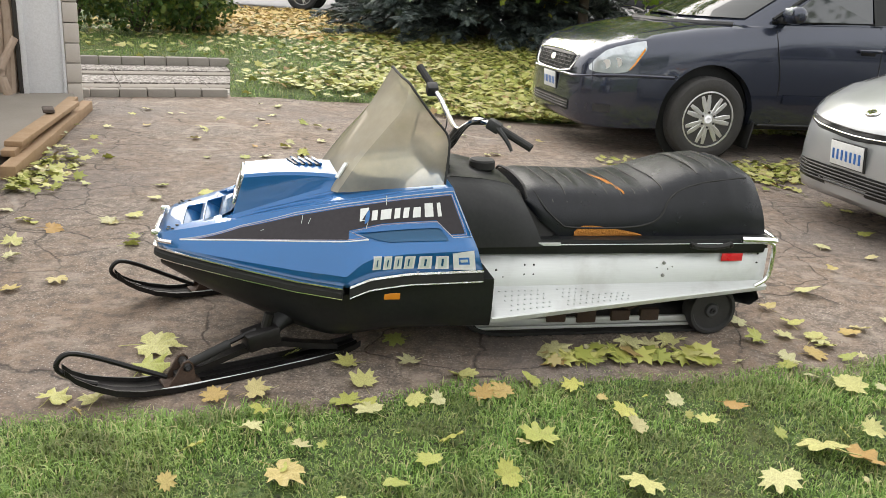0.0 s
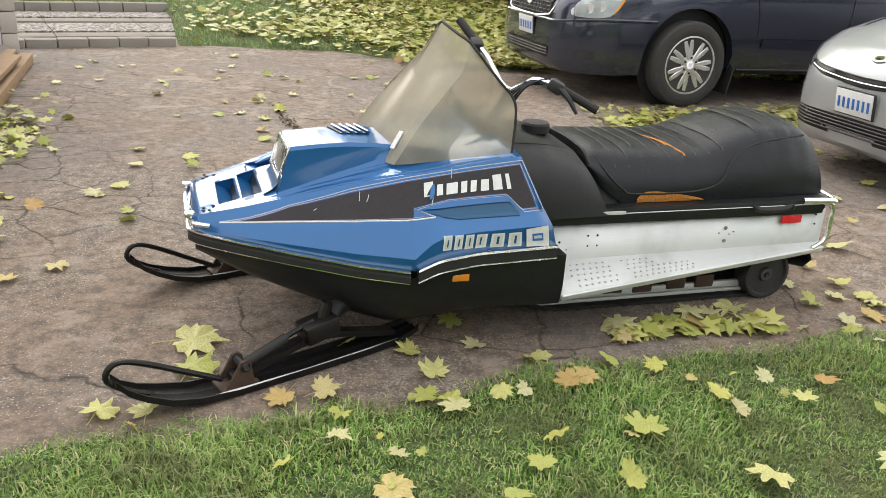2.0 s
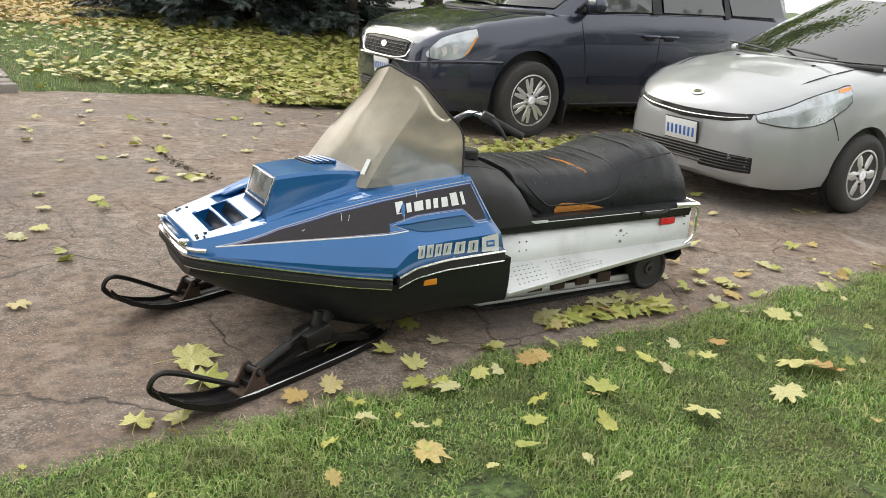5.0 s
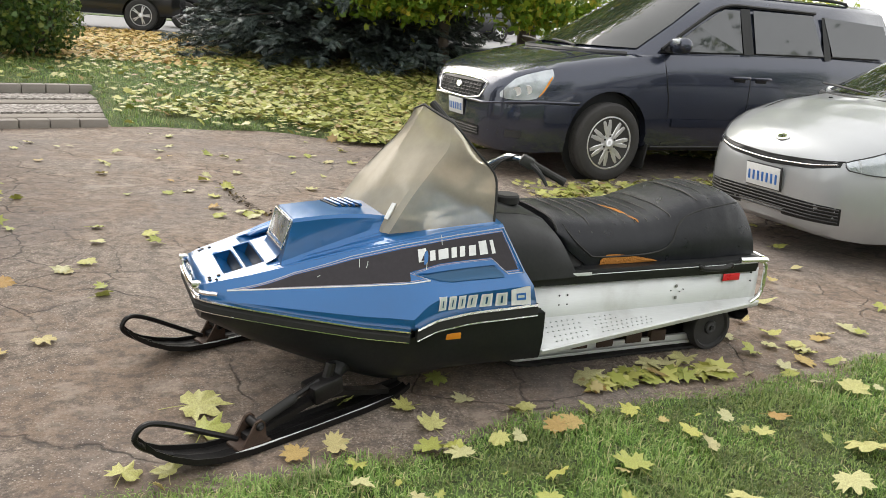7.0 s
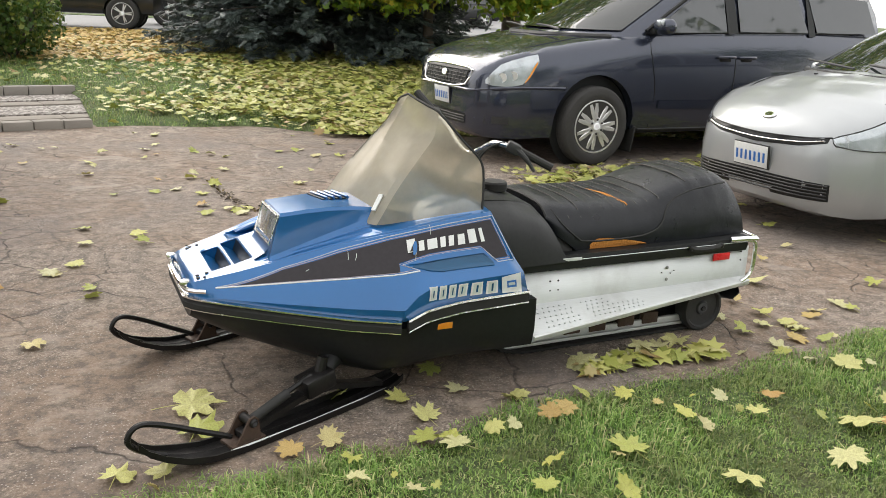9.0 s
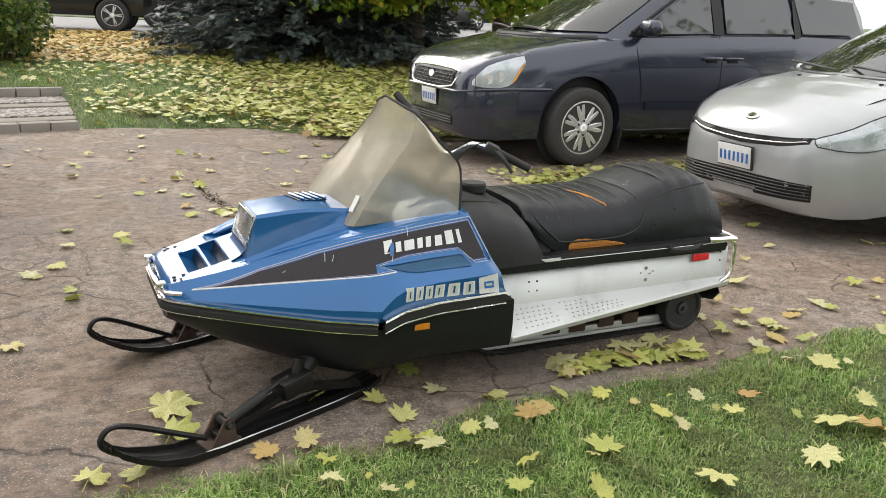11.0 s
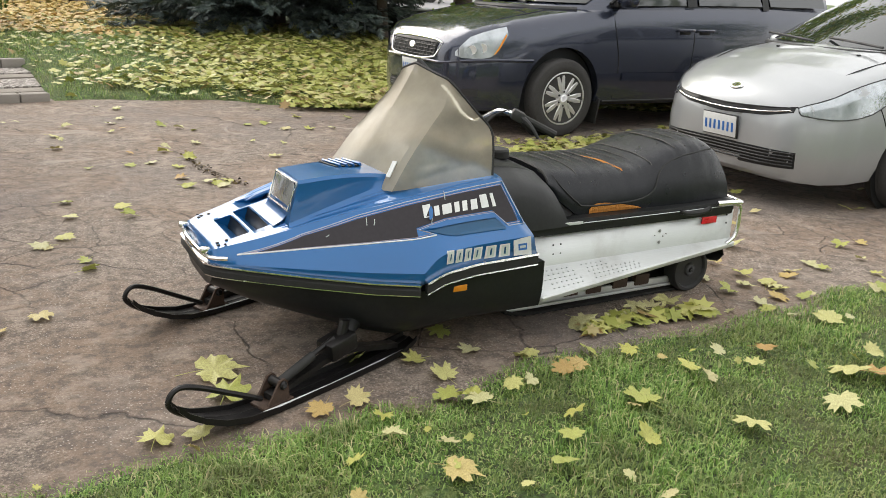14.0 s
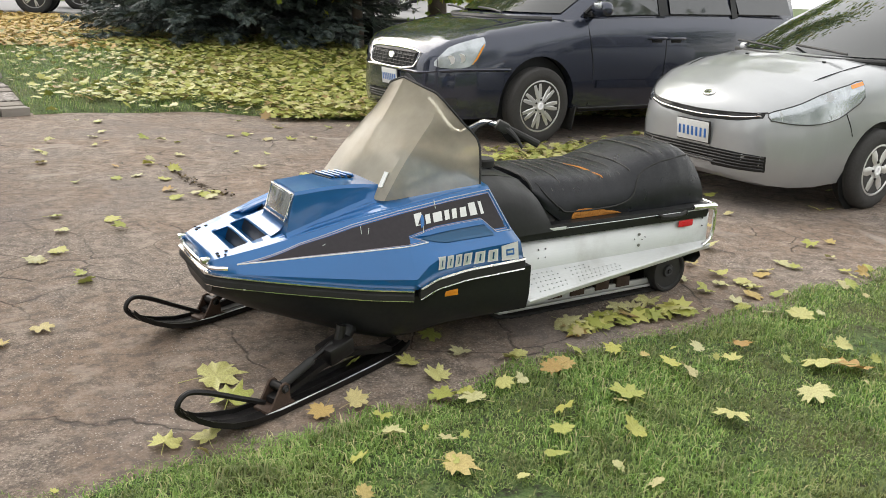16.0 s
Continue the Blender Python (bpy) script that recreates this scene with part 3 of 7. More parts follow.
def hood_skin():
    rings = []
    for s in sorted(set(np.linspace(-0.415, 0.665, 40)) | {0.27, 0.276, 0.33, 0.385}):
        near = [hood_point(s, v) for v in (0, side_fold(s) * 0.5, side_fold(s), (1 + side_fold(s)) / 2, 1, 1.25, 1.5, 1.75, 1.9, 2.0, 2.12, 2.5, 3, 3.5, 4)]
        far = [Vector((p.x, -p.y, p.z)) for p in reversed(near[:-1])]
        rings.append(near + far)
    bm = loft(rings, False, False)
    for x0, x1, y0, y1 in OPENINGS:
        for co, no in (((x0, 0, 0), (1, 0, 0)), ((x1, 0, 0), (1, 0, 0)), ((0, y0, 0), (0, 1, 0)), ((0, y1, 0), (0, 1, 0))):
            near_by = [f for f in bm.faces if f.calc_center_median().x < 0.0 and abs(f.calc_center_median().y) < 0.32]
            geom = near_by + list({e for f in near_by for e in f.edges}) + list({v for f in near_by for v in f.verts})
            bmesh.ops.bisect_plane(bm, geom=geom, dist=1e-5, plane_co=co, plane_no=no)
        gone = [f for f in bm.faces if x0 < f.calc_center_median().x < x1 and y0 < f.calc_center_median().y < y1]
        bmesh.ops.delete(bm, geom=gone, context="FACES")
    front = rings[0]
    bm.faces.new([bm.verts.new(p) for p in front])
    return bm


hood = part("hood", hood_skin(), BLUE, sled, "glossy metallic blue hood with scratches", 28)
thick = hood.modifiers.new("thickness", "SOLIDIFY")
thick.thickness, thick.offset = 0.006, -1


def on_hood(points, lift=0.003):
    """Places given as (s, v) laid on the hood, raised a little."""
    out = []
    for s, v in points:
        p, a, b = hood_point(s, v), hood_point(s + 0.01, v), hood_point(s, v + 0.05)
        n = (a - p).cross(b - p).normalized()
        if n.y > 0:
            n = -n
        out.append(p + n * lift)
    return out


def decal(name, low, high, mat, label="", lift=0.003, steps=24, parent=None, far=False):
    """A strip on the hood between two lines, each a function of 0..1 giving (s, v)."""
    k = [i / steps for i in range(steps + 1)]
    rows = [on_hood([tuple(np.array(low(t)) * (1 - j / 4) + np.array(high(t)) * j / 4) for j in range(5)], lift) for t in k]
    if far:
        rows = [[Vector((p.x, -p.y, p.z)) for p in row] for row in rows]
    ob = part(name, loft(rows, False, False), mat, parent or hood, label)
    return ob


def line_between(*pts):
    def at_t(t):
        d = [0]
        for a, b in zip(pts, pts[1:]):
            d.append(d[-1] + abs(a[0] - b[0]) + 0.15 * abs(a[1] - b[1]))
        return tuple(float(np.interp(t * d[-1], d, [p[i] for p in pts])) for i in (0, 1))
    return at_t


def band(name, table, mat, label="", lift=0.003, parent=None, far=False):
    """A patch on the hood from rows of (s, v low, v high), filled in between."""
    rows = []
    for (s0, a0, b0), (s1, a1, b1) in zip(table, table[1:]):
        n = max(1, int(abs(s1 - s0) / 0.022))
        rows += [(s0 + (s1 - s0) * k / n, a0 + (a1 - a0) * k / n, b0 + (b1 - b0) * k / n) for k in range(n)]
    rows.append(table[-1])
    grid = [on_hood([(s, a + (b - a) * j / 10) for j in range(11)], lift) for s, a, b in rows]
    if far:
        grid = [[Vector((p.x, -p.y, p.z)) for p in row] for row in grid]
    return part(name, loft(grid, False, False), mat, parent or hood, label)


def stripe(points, r, mat, label="", far=False, lift=-0.0008):
    """A thin painted line along (s, v) places."""
    fine = []
    for (s0, v0), (s1, v1) in zip(points, points[1:]):
        n = max(2, int(abs(s1 - s0) / 0.03), int(abs(v1 - v0) / 0.15))
        fine += [(s0 + (s1 - s0) * k / n, v0 + (v1 - v0) * k / n) for k in range(n)]
    line = on_hood(fine + [points[-1]], lift)
    if far:
        line = [Vector((p.x, -p.y, p.z)) for p in line]
    return part("pinstripe", tube(line, r, 6, 1), mat, hood, label)


WEDGE = [(-0.26, 1.14, 1.15), (-0.104, 1.135, 1.60), (0.094, 1.12, 1.77), (0.276, 1.11, 1.85), (0.285, 1.11, 1.85), (0.289, 1.31, 1.85), (0.409, 1.385, 1.85), (0.584, 1.35, 1.84), (0.612, 1.04, 1.84), (0.648, 1.04, 1.84)]
for far in (False, True):
    band("side_stripe", WEDGE, DECAL_DARK, "dark brown-black wedge decal", 0.002, hood, far)
    stripe([(-0.33, 1.085), (0.10, 1.08), (0.359, 1.055)], 0.0034, DECAL_WHITE, "worn white pinstripe", far)
    stripe([(-0.29, 1.13), (0.10, 1.115), (0.345, 1.10), (0.289, 1.285), (0.409, 1.36), (0.586, 1.325), (0.612, 1.01), (0.652, 1.01), (0.652, 1.86), (0.50, 1.865), (0.278, 1.885), (0.094, 1.81), (-0.104, 1.645), (-0.29, 1.14)], 0.0022, DECAL_PINK, "dull pink pinstripe", far)
    stripe([(-0.33, 1.12), (-0.104, 1.70), (0.094, 1.87), (0.278, 1.945), (0.50, 1.93), (0.662, 1.92), (0.662, 0.96), (0.616, 0.96), (0.589, 1.29), (0.409, 1.33), (0.30, 1.26), (0.359, 1.06)], 0.0026, DECAL_LINE, "pale worn pinstripe", far)

# intake below the stripe: a raised lip over a flat patch darkened as shade
band("side_flare", [(0.312, 1.235, 1.245), (0.36, 1.20, 1.29), (0.409, 1.20, 1.32), (0.584, 1.18, 1.285), (0.604, 1.00, 1.02)], BLUE, "blue raised lip over the intake", 0.010)
band("intake_recess", [(0.334, 1.165, 1.185), (0.39, 1.03, 1.19), (0.437, 0.945, 1.2), (0.584, 0.90, 1.175), (0.601, 0.89, 0.97)], BLUE_DEEP, "darker blue patch painted as shade in the side intake", 0.0035)

# flutes fanning from the deck to the windscreen
for v0, v1, s1, r in ((2.98, 3.22, 0.285, 0.012), (2.72, 2.98, 0.265, 0.010), (2.42, 2.52, 0.235, 0.010), (2.10, 2.14, 0.60, 0.007)):
    k = np.linspace(0, 1, 20)
    line = on_hood([(-0.17 + (s1 + 0.17) * t, v0 + (v1 - v0) * t) for t in k], -0.35 * r)
    for far in (False, True):
        part("hood_flute", tube([Vector((p.x, -p.y, p.z)) if far else p for p in line], [0.003] + [r] * 8 + [r * 0.8], 8, 1), BLUE, hood, "raised blue flute")

# maker's mark as plain white blocks, and the registration as plain bars
edges = [0.329, 0.372, 0.405, 0.456, 0.489, 0.519, 0.553, 0.590, 0.607]
for k in range(8):
    a, b = edges[k], edges[k + 1] - (0.012 if k < 7 else 0.006)
    sunk = 0.06 * k / 7
    foot, top = 1.48 - sunk, (1.77 if k in (0, 6, 7) else 1.70) - sunk
    slant = 0.006
    decal("mark_block", line_between((a, foot), (b, foot)), line_between((a + slant, top), (b + slant, top)), DECAL_WHITE, "worn white block", 0.0045, 4)
decal("mark_wear", line_between((0.338, 1.50), (0.350, 1.50)), line_between((0.362, 1.70), (0.376, 1.70)), DECAL_DARK, "worn-off part of the mark", 0.006, 4)
band("paint_chip", [(0.347, 1.40, 1.44), (0.354, 1.42, 1.62), (0.362, 1.46, 1.70), (0.369, 1.60, 1.70)], BLUE, "blue paint showing through the decal", 0.007)
for k in range(6):
    a = 0.366 + 0.0385 * k
    lo, hi = 0.27 - 0.030 * k, 0.66 - 0.024 * k
    decal("registration_bar", line_between((a, lo), (a + 0.030, lo - 0.008)), line_between((a + 0.005, hi), (a + 0.034, hi - 0.008)), DECAL_WHITE, "white outlined registration bar", 0.004, 3)
    decal("registration_core", line_between((a + 0.0055, lo + 0.035), (a + 0.0255, lo + 0.03)), line_between((a + 0.0095, hi - 0.035), (a + 0.0295, hi - 0.04)), DECAL_PALE, "", 0.0052, 3)
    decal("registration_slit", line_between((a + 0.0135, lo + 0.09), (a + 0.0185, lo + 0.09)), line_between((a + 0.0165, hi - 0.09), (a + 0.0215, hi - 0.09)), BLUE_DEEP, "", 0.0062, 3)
decal("sticker", line_between((0.599, 0.08), (0.648, 0.05)), line_between((0.602, 0.60), (0.654, 0.63)), DECAL_WHITE, "white square sticker", 0.006, 4)
decal("sticker_print", line_between((0.613, 0.24), (0.637, 0.23)), line_between((0.614, 0.46), (0.639, 0.46)), DECAL_BLUE, "blue print on the sticker", 0.0075, 4)
decal("sticker_print", line_between((0.617, 0.31), (0.634, 0.31)), line_between((0.617, 0.40), (0.634, 0.40)), DECAL_PALE, "pale bar in the print", 0.0085, 4)
for s0, v0, ln, rise in ((0.118, 1.55, 0.006, 0.22), (0.142, 1.52, 0.010, 0.16), (-0.03, 1.42, 0.012, 0.05), (0.43, 1.78, 0.004, 0.20), (0.36, 1.46, -0.010, -0.2)):
    stripe([(s0, v0), (s0 + ln * 0.6, v0 + rise * 0.5), (s0 + ln, v0 + rise)], 0.0012, DECAL_PALE, "pale scratch", False, 0.002)


# belt: a black moulding with bright edges, round the nose and back along both sides
def belt_path(side, s0, s1, off, dz, steps=26):
    out = []
    for s in np.linspace(s0, s1, steps):
        row = at(HOOD, s)
        out.append(Vector((s + rear_shift(s, 0), side * (row[0] + off), row[1] + dz)))
    return out


def belt(name, off, dz, half, tall, mat, label):
    near, far = belt_path(-1, -0.40, 0.262, off, dz), belt_path(1, -0.40, 0.262, off, dz)
    nose = [Vector((-0.42 - off, y, 0.403 + dz)) for y in np.linspace(-0.185, 0.185, 8)]
    line = list(reversed(near)) + nose + far
    rings = []
    for i, p in enumerate(line):
        d = (line[min(i + 1, len(line) - 1)] - line[max(i - 1, 0)]).normalized()
        out = Vector((-d.y, d.x, 0)).normalized() * -1
        rings.append([p + out * -half, p + out * half * 0.6 + Vector((0, 0, tall)), p + out * half, p + out * half - Vector((0, 0, tall)), p + out * -half - Vector((0, 0, tall))])
    return part(name, loft(rings), mat, sled, label)


belt("belt_moulding", 0.002, -0.022, 0.012, 0.020, RUBBER, "black rubber belt moulding")
belt("belt_chrome", 0.004, 0.000, 0.013, 0.005, CHROME, "bright chrome belt edge")
belt("belt_chrome", -0.002, -0.044, 0.012, 0.003, CHROME, "thin bright belt edge")
for side in (-1, 1):
    for dz, tall, mat, off in ((-0.022, 0.016, RUBBER, 0.002), (0.002, 0.004, CHROME, 0.004), (-0.040, 0.003, CHROME, 0.003)):
        rings = []
        for s in np.linspace(0.285, 0.665, 18):
            row = at(HOOD, s)
            x, y, z = s + rear_shift(s, 0), row[0] + off, row[1] + dz
            rings.append([Vector((x, side * (y + a), z + b)) for a, b in ((-0.012, tall), (0.010, tall), (0.012, -tall), (-0.012, -tall))])
        part("side_moulding" if mat is RUBBER else "side_chrome", loft(rings), mat, sled)

# belly pan
PANROWS = [
    (-0.41, 0.198, 0.370, 0.185, 0.330, 0.12, 0.300, 0.0, 0.295),
    (-0.25, 0.312, 0.352, 0.280, 0.280, 0.18, 0.225, 0.0, 0.218),
    (-0.10, 0.394, 0.340, 0.355, 0.240, 0.24, 0.178, 0.0, 0.168),
    (0.10, 0.490, 0.324, 0.450, 0.195, 0.32, 0.116, 0.0, 0.110),
    (0.22, 0.532, 0.315, 0.490, 0.172, 0.37, 0.095, 0.0, 0.090),
    (0.32, 0.545, 0.320, 0.500, 0.180, 0.39, 0.105, 0.0, 0.100),
    (0.45, 0.535, 0.345, 0.515, 0.200, 0.42, 0.140, 0.0, 0.130),
    (0.66, 0.530, 0.368, 0.520, 0.205, 0.44, 0.150, 0.0, 0.14),
    (0.84, 0.530, 0.368, 0.525, 0.205, 0.45, 0.155, 0.0, 0.14),
]
rings = []
for s in np.linspace(-0.41, 0.84, 36):
    row = at(PANROWS, s)
    half = curve_points([(0, a, b) for a, b in zip(row[0::2], row[1::2])], 4)
    near = [Vector((s, -p.y, p.z)) for p in half]
    rings.append(near + [Vector((p.x, -p.y, p.z)) for p in reversed(near[:-1])])
pan = part("belly_pan", loft(rings), PAN, sled, "black moulded belly pan", 40)

amber = part("reflector", box((0.062, 0.012, 0.026), (0.447, -0.529, 0.306), 0.003), AMBER, sled, "amber side reflector")
part("reflector_rim", box((0.068, 0.008, 0.032), (0.447, -0.525, 0.306), 0.003), PLASTIC, amber)

# front deck louvres, nose bumper
def deck(x, y):
    """The height of the hood's top."""
    row = at(HOOD, x)
    return float(np.interp(abs(y), [row[8], row[6], row[4]], [row[9], row[7], row[5]]))


for x0, x1, y0, y1 in OPENINGS:
    f0, f1 = deck(x0, 0.1) - 0.006, deck(x1, 0.1) - 0.052
    tray = [[Vector((x, y, z)) for y in (y0 - 0.004, y1 + 0.004)] for x, z in ((x0 - 0.004, f0), (x0 * 0.45 + x1 * 0.55, f0 * 0.45 + f1 * 0.55), (x1 - 0.010, f1))]
    louvre = part("louvre", loft(tray, False, False), BLUE, hood, "blue sloping louvre floor")
    # A black plate paints in the shade at the opening's rear end.
    part("louvre_mouth", plate([(x1 - 0.010, y0 - 0.003, f1 - 0.004), (x1 + 0.003, y0 - 0.003, f1 - 0.004), (x1 + 0.003, y0 - 0.003, f1 + 0.044), (x1 - 0.010, y0 - 0.003, f1 + 0.012)], (0, y1 - y0 + 0.006, 0)), PAN, louvre, "black plate for the shade in the louvre's opening")
    for y in (y0 - 0.002, y1 + 0.002):
        part("louvre_cheek", plate([(x0 - 0.004, y, f0 - 0.002), (x1, y, f1 - 0.004), (x1, y, f1 + 0.046), (x0 - 0.004, y, f0 + 0.002)], (0, 0.0015, 0)), BLUE, louvre)
for x, y in ((-0.378, -0.165), (-0.379, -0.186), (-0.346, -0.172), (-0.365, 0.165), (-0.352, 0.178), (-0.325, 0.170)):
    part("deck_screw", turned([(0, 0.0075), (0.003, 0.0065), (0.005, 0.001)], "z", 8, None, (x, y, deck(x, y) + 0.001)), PAN, hood, "dark screw head")
part("nose_bumper", tube([(-0.36, -0.24, 0.425), (-0.415, -0.2, 0.425), (-0.432, -0.1, 0.427), (-0.435, 0, 0.428), (-0.432, 0.1, 0.427), (-0.415, 0.2, 0.425), (-0.36, 0.24, 0.425)], 0.009), CHROME, sled, "chrome nose bar")
for y in (-0.205, 0.205):
    part("rivet", turned([(0, 0.006), (0.003, 0.005), (0.005, 0.001)], "z", 8, None, (-0.36, y, at(HOOD, -0.36)[5] + 0.004)), STEEL, hood)
for y in (-0.17, 0.17):
    part("hood_latch", box((0.035, 0.03, 0.022), (-0.425, y, 0.445), 0.006), CHROME, sled, "small chrome latch")

# raised scoop with the headlamp
SC = [  # s, middle, half width at foot, foot z, half width at top, top z
    (-0.135, -0.112, 0.138, 0.540, 0.120, 0.692),
    (0.0, -0.110, 0.138, 0.585, 0.123, 0.702),
    (0.10, -0.105, 0.141, 0.615, 0.128, 0.705),
    (0.20, -0.100, 0.146, 0.645, 0.134, 0.702),
    (0.295, -0.097, 0.150, 0.668, 0.140, 0.692),
    (0.325, -0.097, 0.150, 0.672, 0.132, 0.676),
]
rings = []
for s in np.linspace(-0.135, 0.325, 22):
    mid_y, fw, fz, tw, tz = at(SC, s)
    half = [(fw + 0.035, fz - 0.03), (fw, fz), (fw * 0.5 + tw * 0.5 - 0.004, fz * 0.5 + tz * 0.5), (tw, tz - 0.012), (tw - 0.010, tz), (0, tz + 0.002)]
    lean = 0.045 * max(0.0, (0.1 - s) / 0.235)
    rings.append([Vector((s + lean * (z - 0.54) / 0.15, mid_y + y, z)) for y, z in both(half)])
scoop = part("headlamp_housing", loft(rings), BLUE, sled, "blue raised headlamp housing", 30)
lamp = part("headlamp", box((0.02, 0.205, 0.092), (-0.106, -0.112, 0.634), 0.006, (0, 16, 0)), LENS, scoop, "clear rectangular headlamp")
rim = bmesh.new()
tube([(-0.130, -0.224, 0.580), (-0.098, -0.221, 0.684), (-0.098, -0.003, 0.684), (-0.130, 0.0, 0.580), (-0.130, -0.224, 0.580)], 0.006, 6, 1, rim)
part("headlamp_rim", rim, CHROME, lamp, "bright headlamp rim")
part("lamp_well", loft([[Vector((x, y, z)) for y in np.linspace(-0.205, 0.02, 7)] for x, z in ((-0.180, 0.522), (-0.165, 0.530), (-0.145, 0.541), (-0.128, 0.560), (-0.118, 0.590))], False, False), BLUE, scoop, "smooth blue sill below the lamp", 60)
for k in range(4):
    s = 0.095 + 0.028 * k
    part("vent_slot", box((0.013, 0.12, 0.006), (s, -0.055, 0.7075), 0.002, (0, -2, 14)), PAN, scoop, "dark vent slot")
    part("vent_fin", box((0.009, 0.12, 0.014), (s + 0.013, -0.055, 0.711), 0.002, (0, -25, 14)), BLUE, scoop, "blue vent fin")

# windscreen
ROWS = [  # rear, crease, middle at the foot, half way, top
    ((0.655, -0.382, 0.700), (0.235, -0.303, 0.640), (0.235, 0.0, 0.668)),
    ((0.671, -0.350, 0.805), (0.328, -0.283, 0.770), (0.305, 0.0, 0.785)),
    ((0.670, -0.320, 0.875), (0.425, -0.262, 0.881), (0.375, 0.0, 0.890)),
    ((0.613, -0.285, 0.944), (0.500, -0.246, 0.965), (0.440, 0.0, 0.995)),
    ((0.552, -0.238, 1.024), (0.535, -0.200, 1.052), (0.495, 0.0, 1.095)),
]
cols = [curve_points([row[i] for row in ROWS], 6) for i in range(3)]
rings, edge = [], []
for i in range(len(cols[0])):
    a, b, c = cols[0][i], cols[1][i], cols[2][i]
    row = [a + (b - a) * t for t in (0, 0.3, 0.6, 0.85)]
    row += [b + (a - b) * 0.05 + (c - b) * 0.02, b + (c - b) * 0.10, b + (c - b) * 0.35 + Vector((-0.004, 0, 0)), b + (c - b) * 0.7 + Vector((-0.003, 0, 0)), c]
    row += [Vector((p.x, -p.y, p.z)) for p in reversed(row[:-1])]
    rings.append(row)
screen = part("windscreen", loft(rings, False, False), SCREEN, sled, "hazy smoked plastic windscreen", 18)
edge = [row[0] for row in rings] + rings[-1][1:-1] + [row[-1] for row in reversed(rings)]
part("screen_trim", tube(edge, 0.005, 6, 1), RUBBER, screen, "black rubber edge trim")
part("screen_label", plate([Vector((0.262, -0.27, 0.690)), Vector((0.252, -0.255, 0.690)), Vector((0.290, -0.235, 0.745)), Vector((0.300, -0.25, 0.745))], (-0.004, -0.004, 0.004)), DECAL_WHITE, screen, "pale label")

# tank cover, cap, dash
TANK = [  # s, half width at foot, foot z, half width mid, mid z, half width top, top z
    (0.64, 0.40, 0.455, 0.360, 0.64, 0.24, 0.700),
    (0.72, 0.40, 0.450, 0.350, 0.64, 0.23, 0.706),
    (0.84, 0.385, 0.447, 0.330, 0.63, 0.21, 0.694),
    (0.93, 0.372, 0.445, 0.315, 0.61, 0.19, 0.676),
    (0.975, 0.362, 0.444, 0.300, 0.59, 0.18, 0.655),
]
rings = []
for s in np.linspace(0.64, 0.975, 18):
    fw, fz, mw, mz, tw, tz = at(TANK, s)
    half = curve_points([(0, fw, fz), (0, (fw + mw) / 2 + 0.010, (fz + mz) / 2), (0, mw, mz), (0, tw + 0.03, tz - 0.010), (0, tw, tz), (0, 0, tz + 0.012)], 4)
    lean = 0.115 * max(0, (s - 0.80) / 0.175)
    rings.append([Vector((s + lean * (1 - (z - 0.44) / 0.25), y, z)) for y, z in both([(p.y, p.z) for p in half])])
tank = part("tank_cover", loft(rings), PAN, sled, "matt black tank cover", 40)
cap = part("fuel_cap", turned([(0.0, 0.05), (0.006, 0.056), (0.034, 0.056), (0.042, 0.05), (0.044, 0.0)], "z", 28, None, (0.888, -0.05, 0.690)), RUBBER, sled, "black round fuel cap")
# A solid black filler stands in for the shade of the gap.
part("seat_gap", loft([[Vector((x, y, z)) for y, z in ((-0.29, 0.45), (-0.235, 0.585), (-0.14, 0.62), (0.14, 0.62), (0.235, 0.585), (0.29, 0.45))] for x in (0.98, 1.16)]), RUBBER, sled, "black block for the shade between the tank cover and the seat")
part("dash", box((0.10, 0.40, 0.03), (0.67, 0, 0.742), 0.01, (0, 25, 0)), PLASTIC, sled, "black dash behind the windscreen")

# seat
SEAT = [  # s, half width foot, foot z, half width side, side z, half width top edge, edge z, top z
    (1.035, 0.235, 0.590, 0.235, 0.620, 0.185, 0.650, 0.664),
    (1.09, 0.275, 0.530, 0.250, 0.604, 0.195, 0.658, 0.674),
    (1.18, 0.30, 0.462, 0.266, 0.585, 0.20, 0.654, 0.672),
    (1.45, 0.30, 0.462, 0.274, 0.580, 0.21, 0.648, 0.668),
    (1.58, 0.30, 0.462, 0.276, 0.590, 0.21, 0.656, 0.676),
    (1.70, 0.30, 0.464, 0.274, 0.610, 0.21, 0.690, 0.712),
    (1.82, 0.30, 0.466, 0.268, 0.630, 0.205, 0.725, 0.748),
    (1.95, 0.29, 0.468, 0.260, 0.638, 0.20, 0.736, 0.762),
    (2.04, 0.285, 0.470, 0.250, 0.628, 0.19, 0.722, 0.748),
    (2.085, 0.28, 0.470, 0.240, 0.615, 0.17, 0.700, 0.720),
]
rings = []
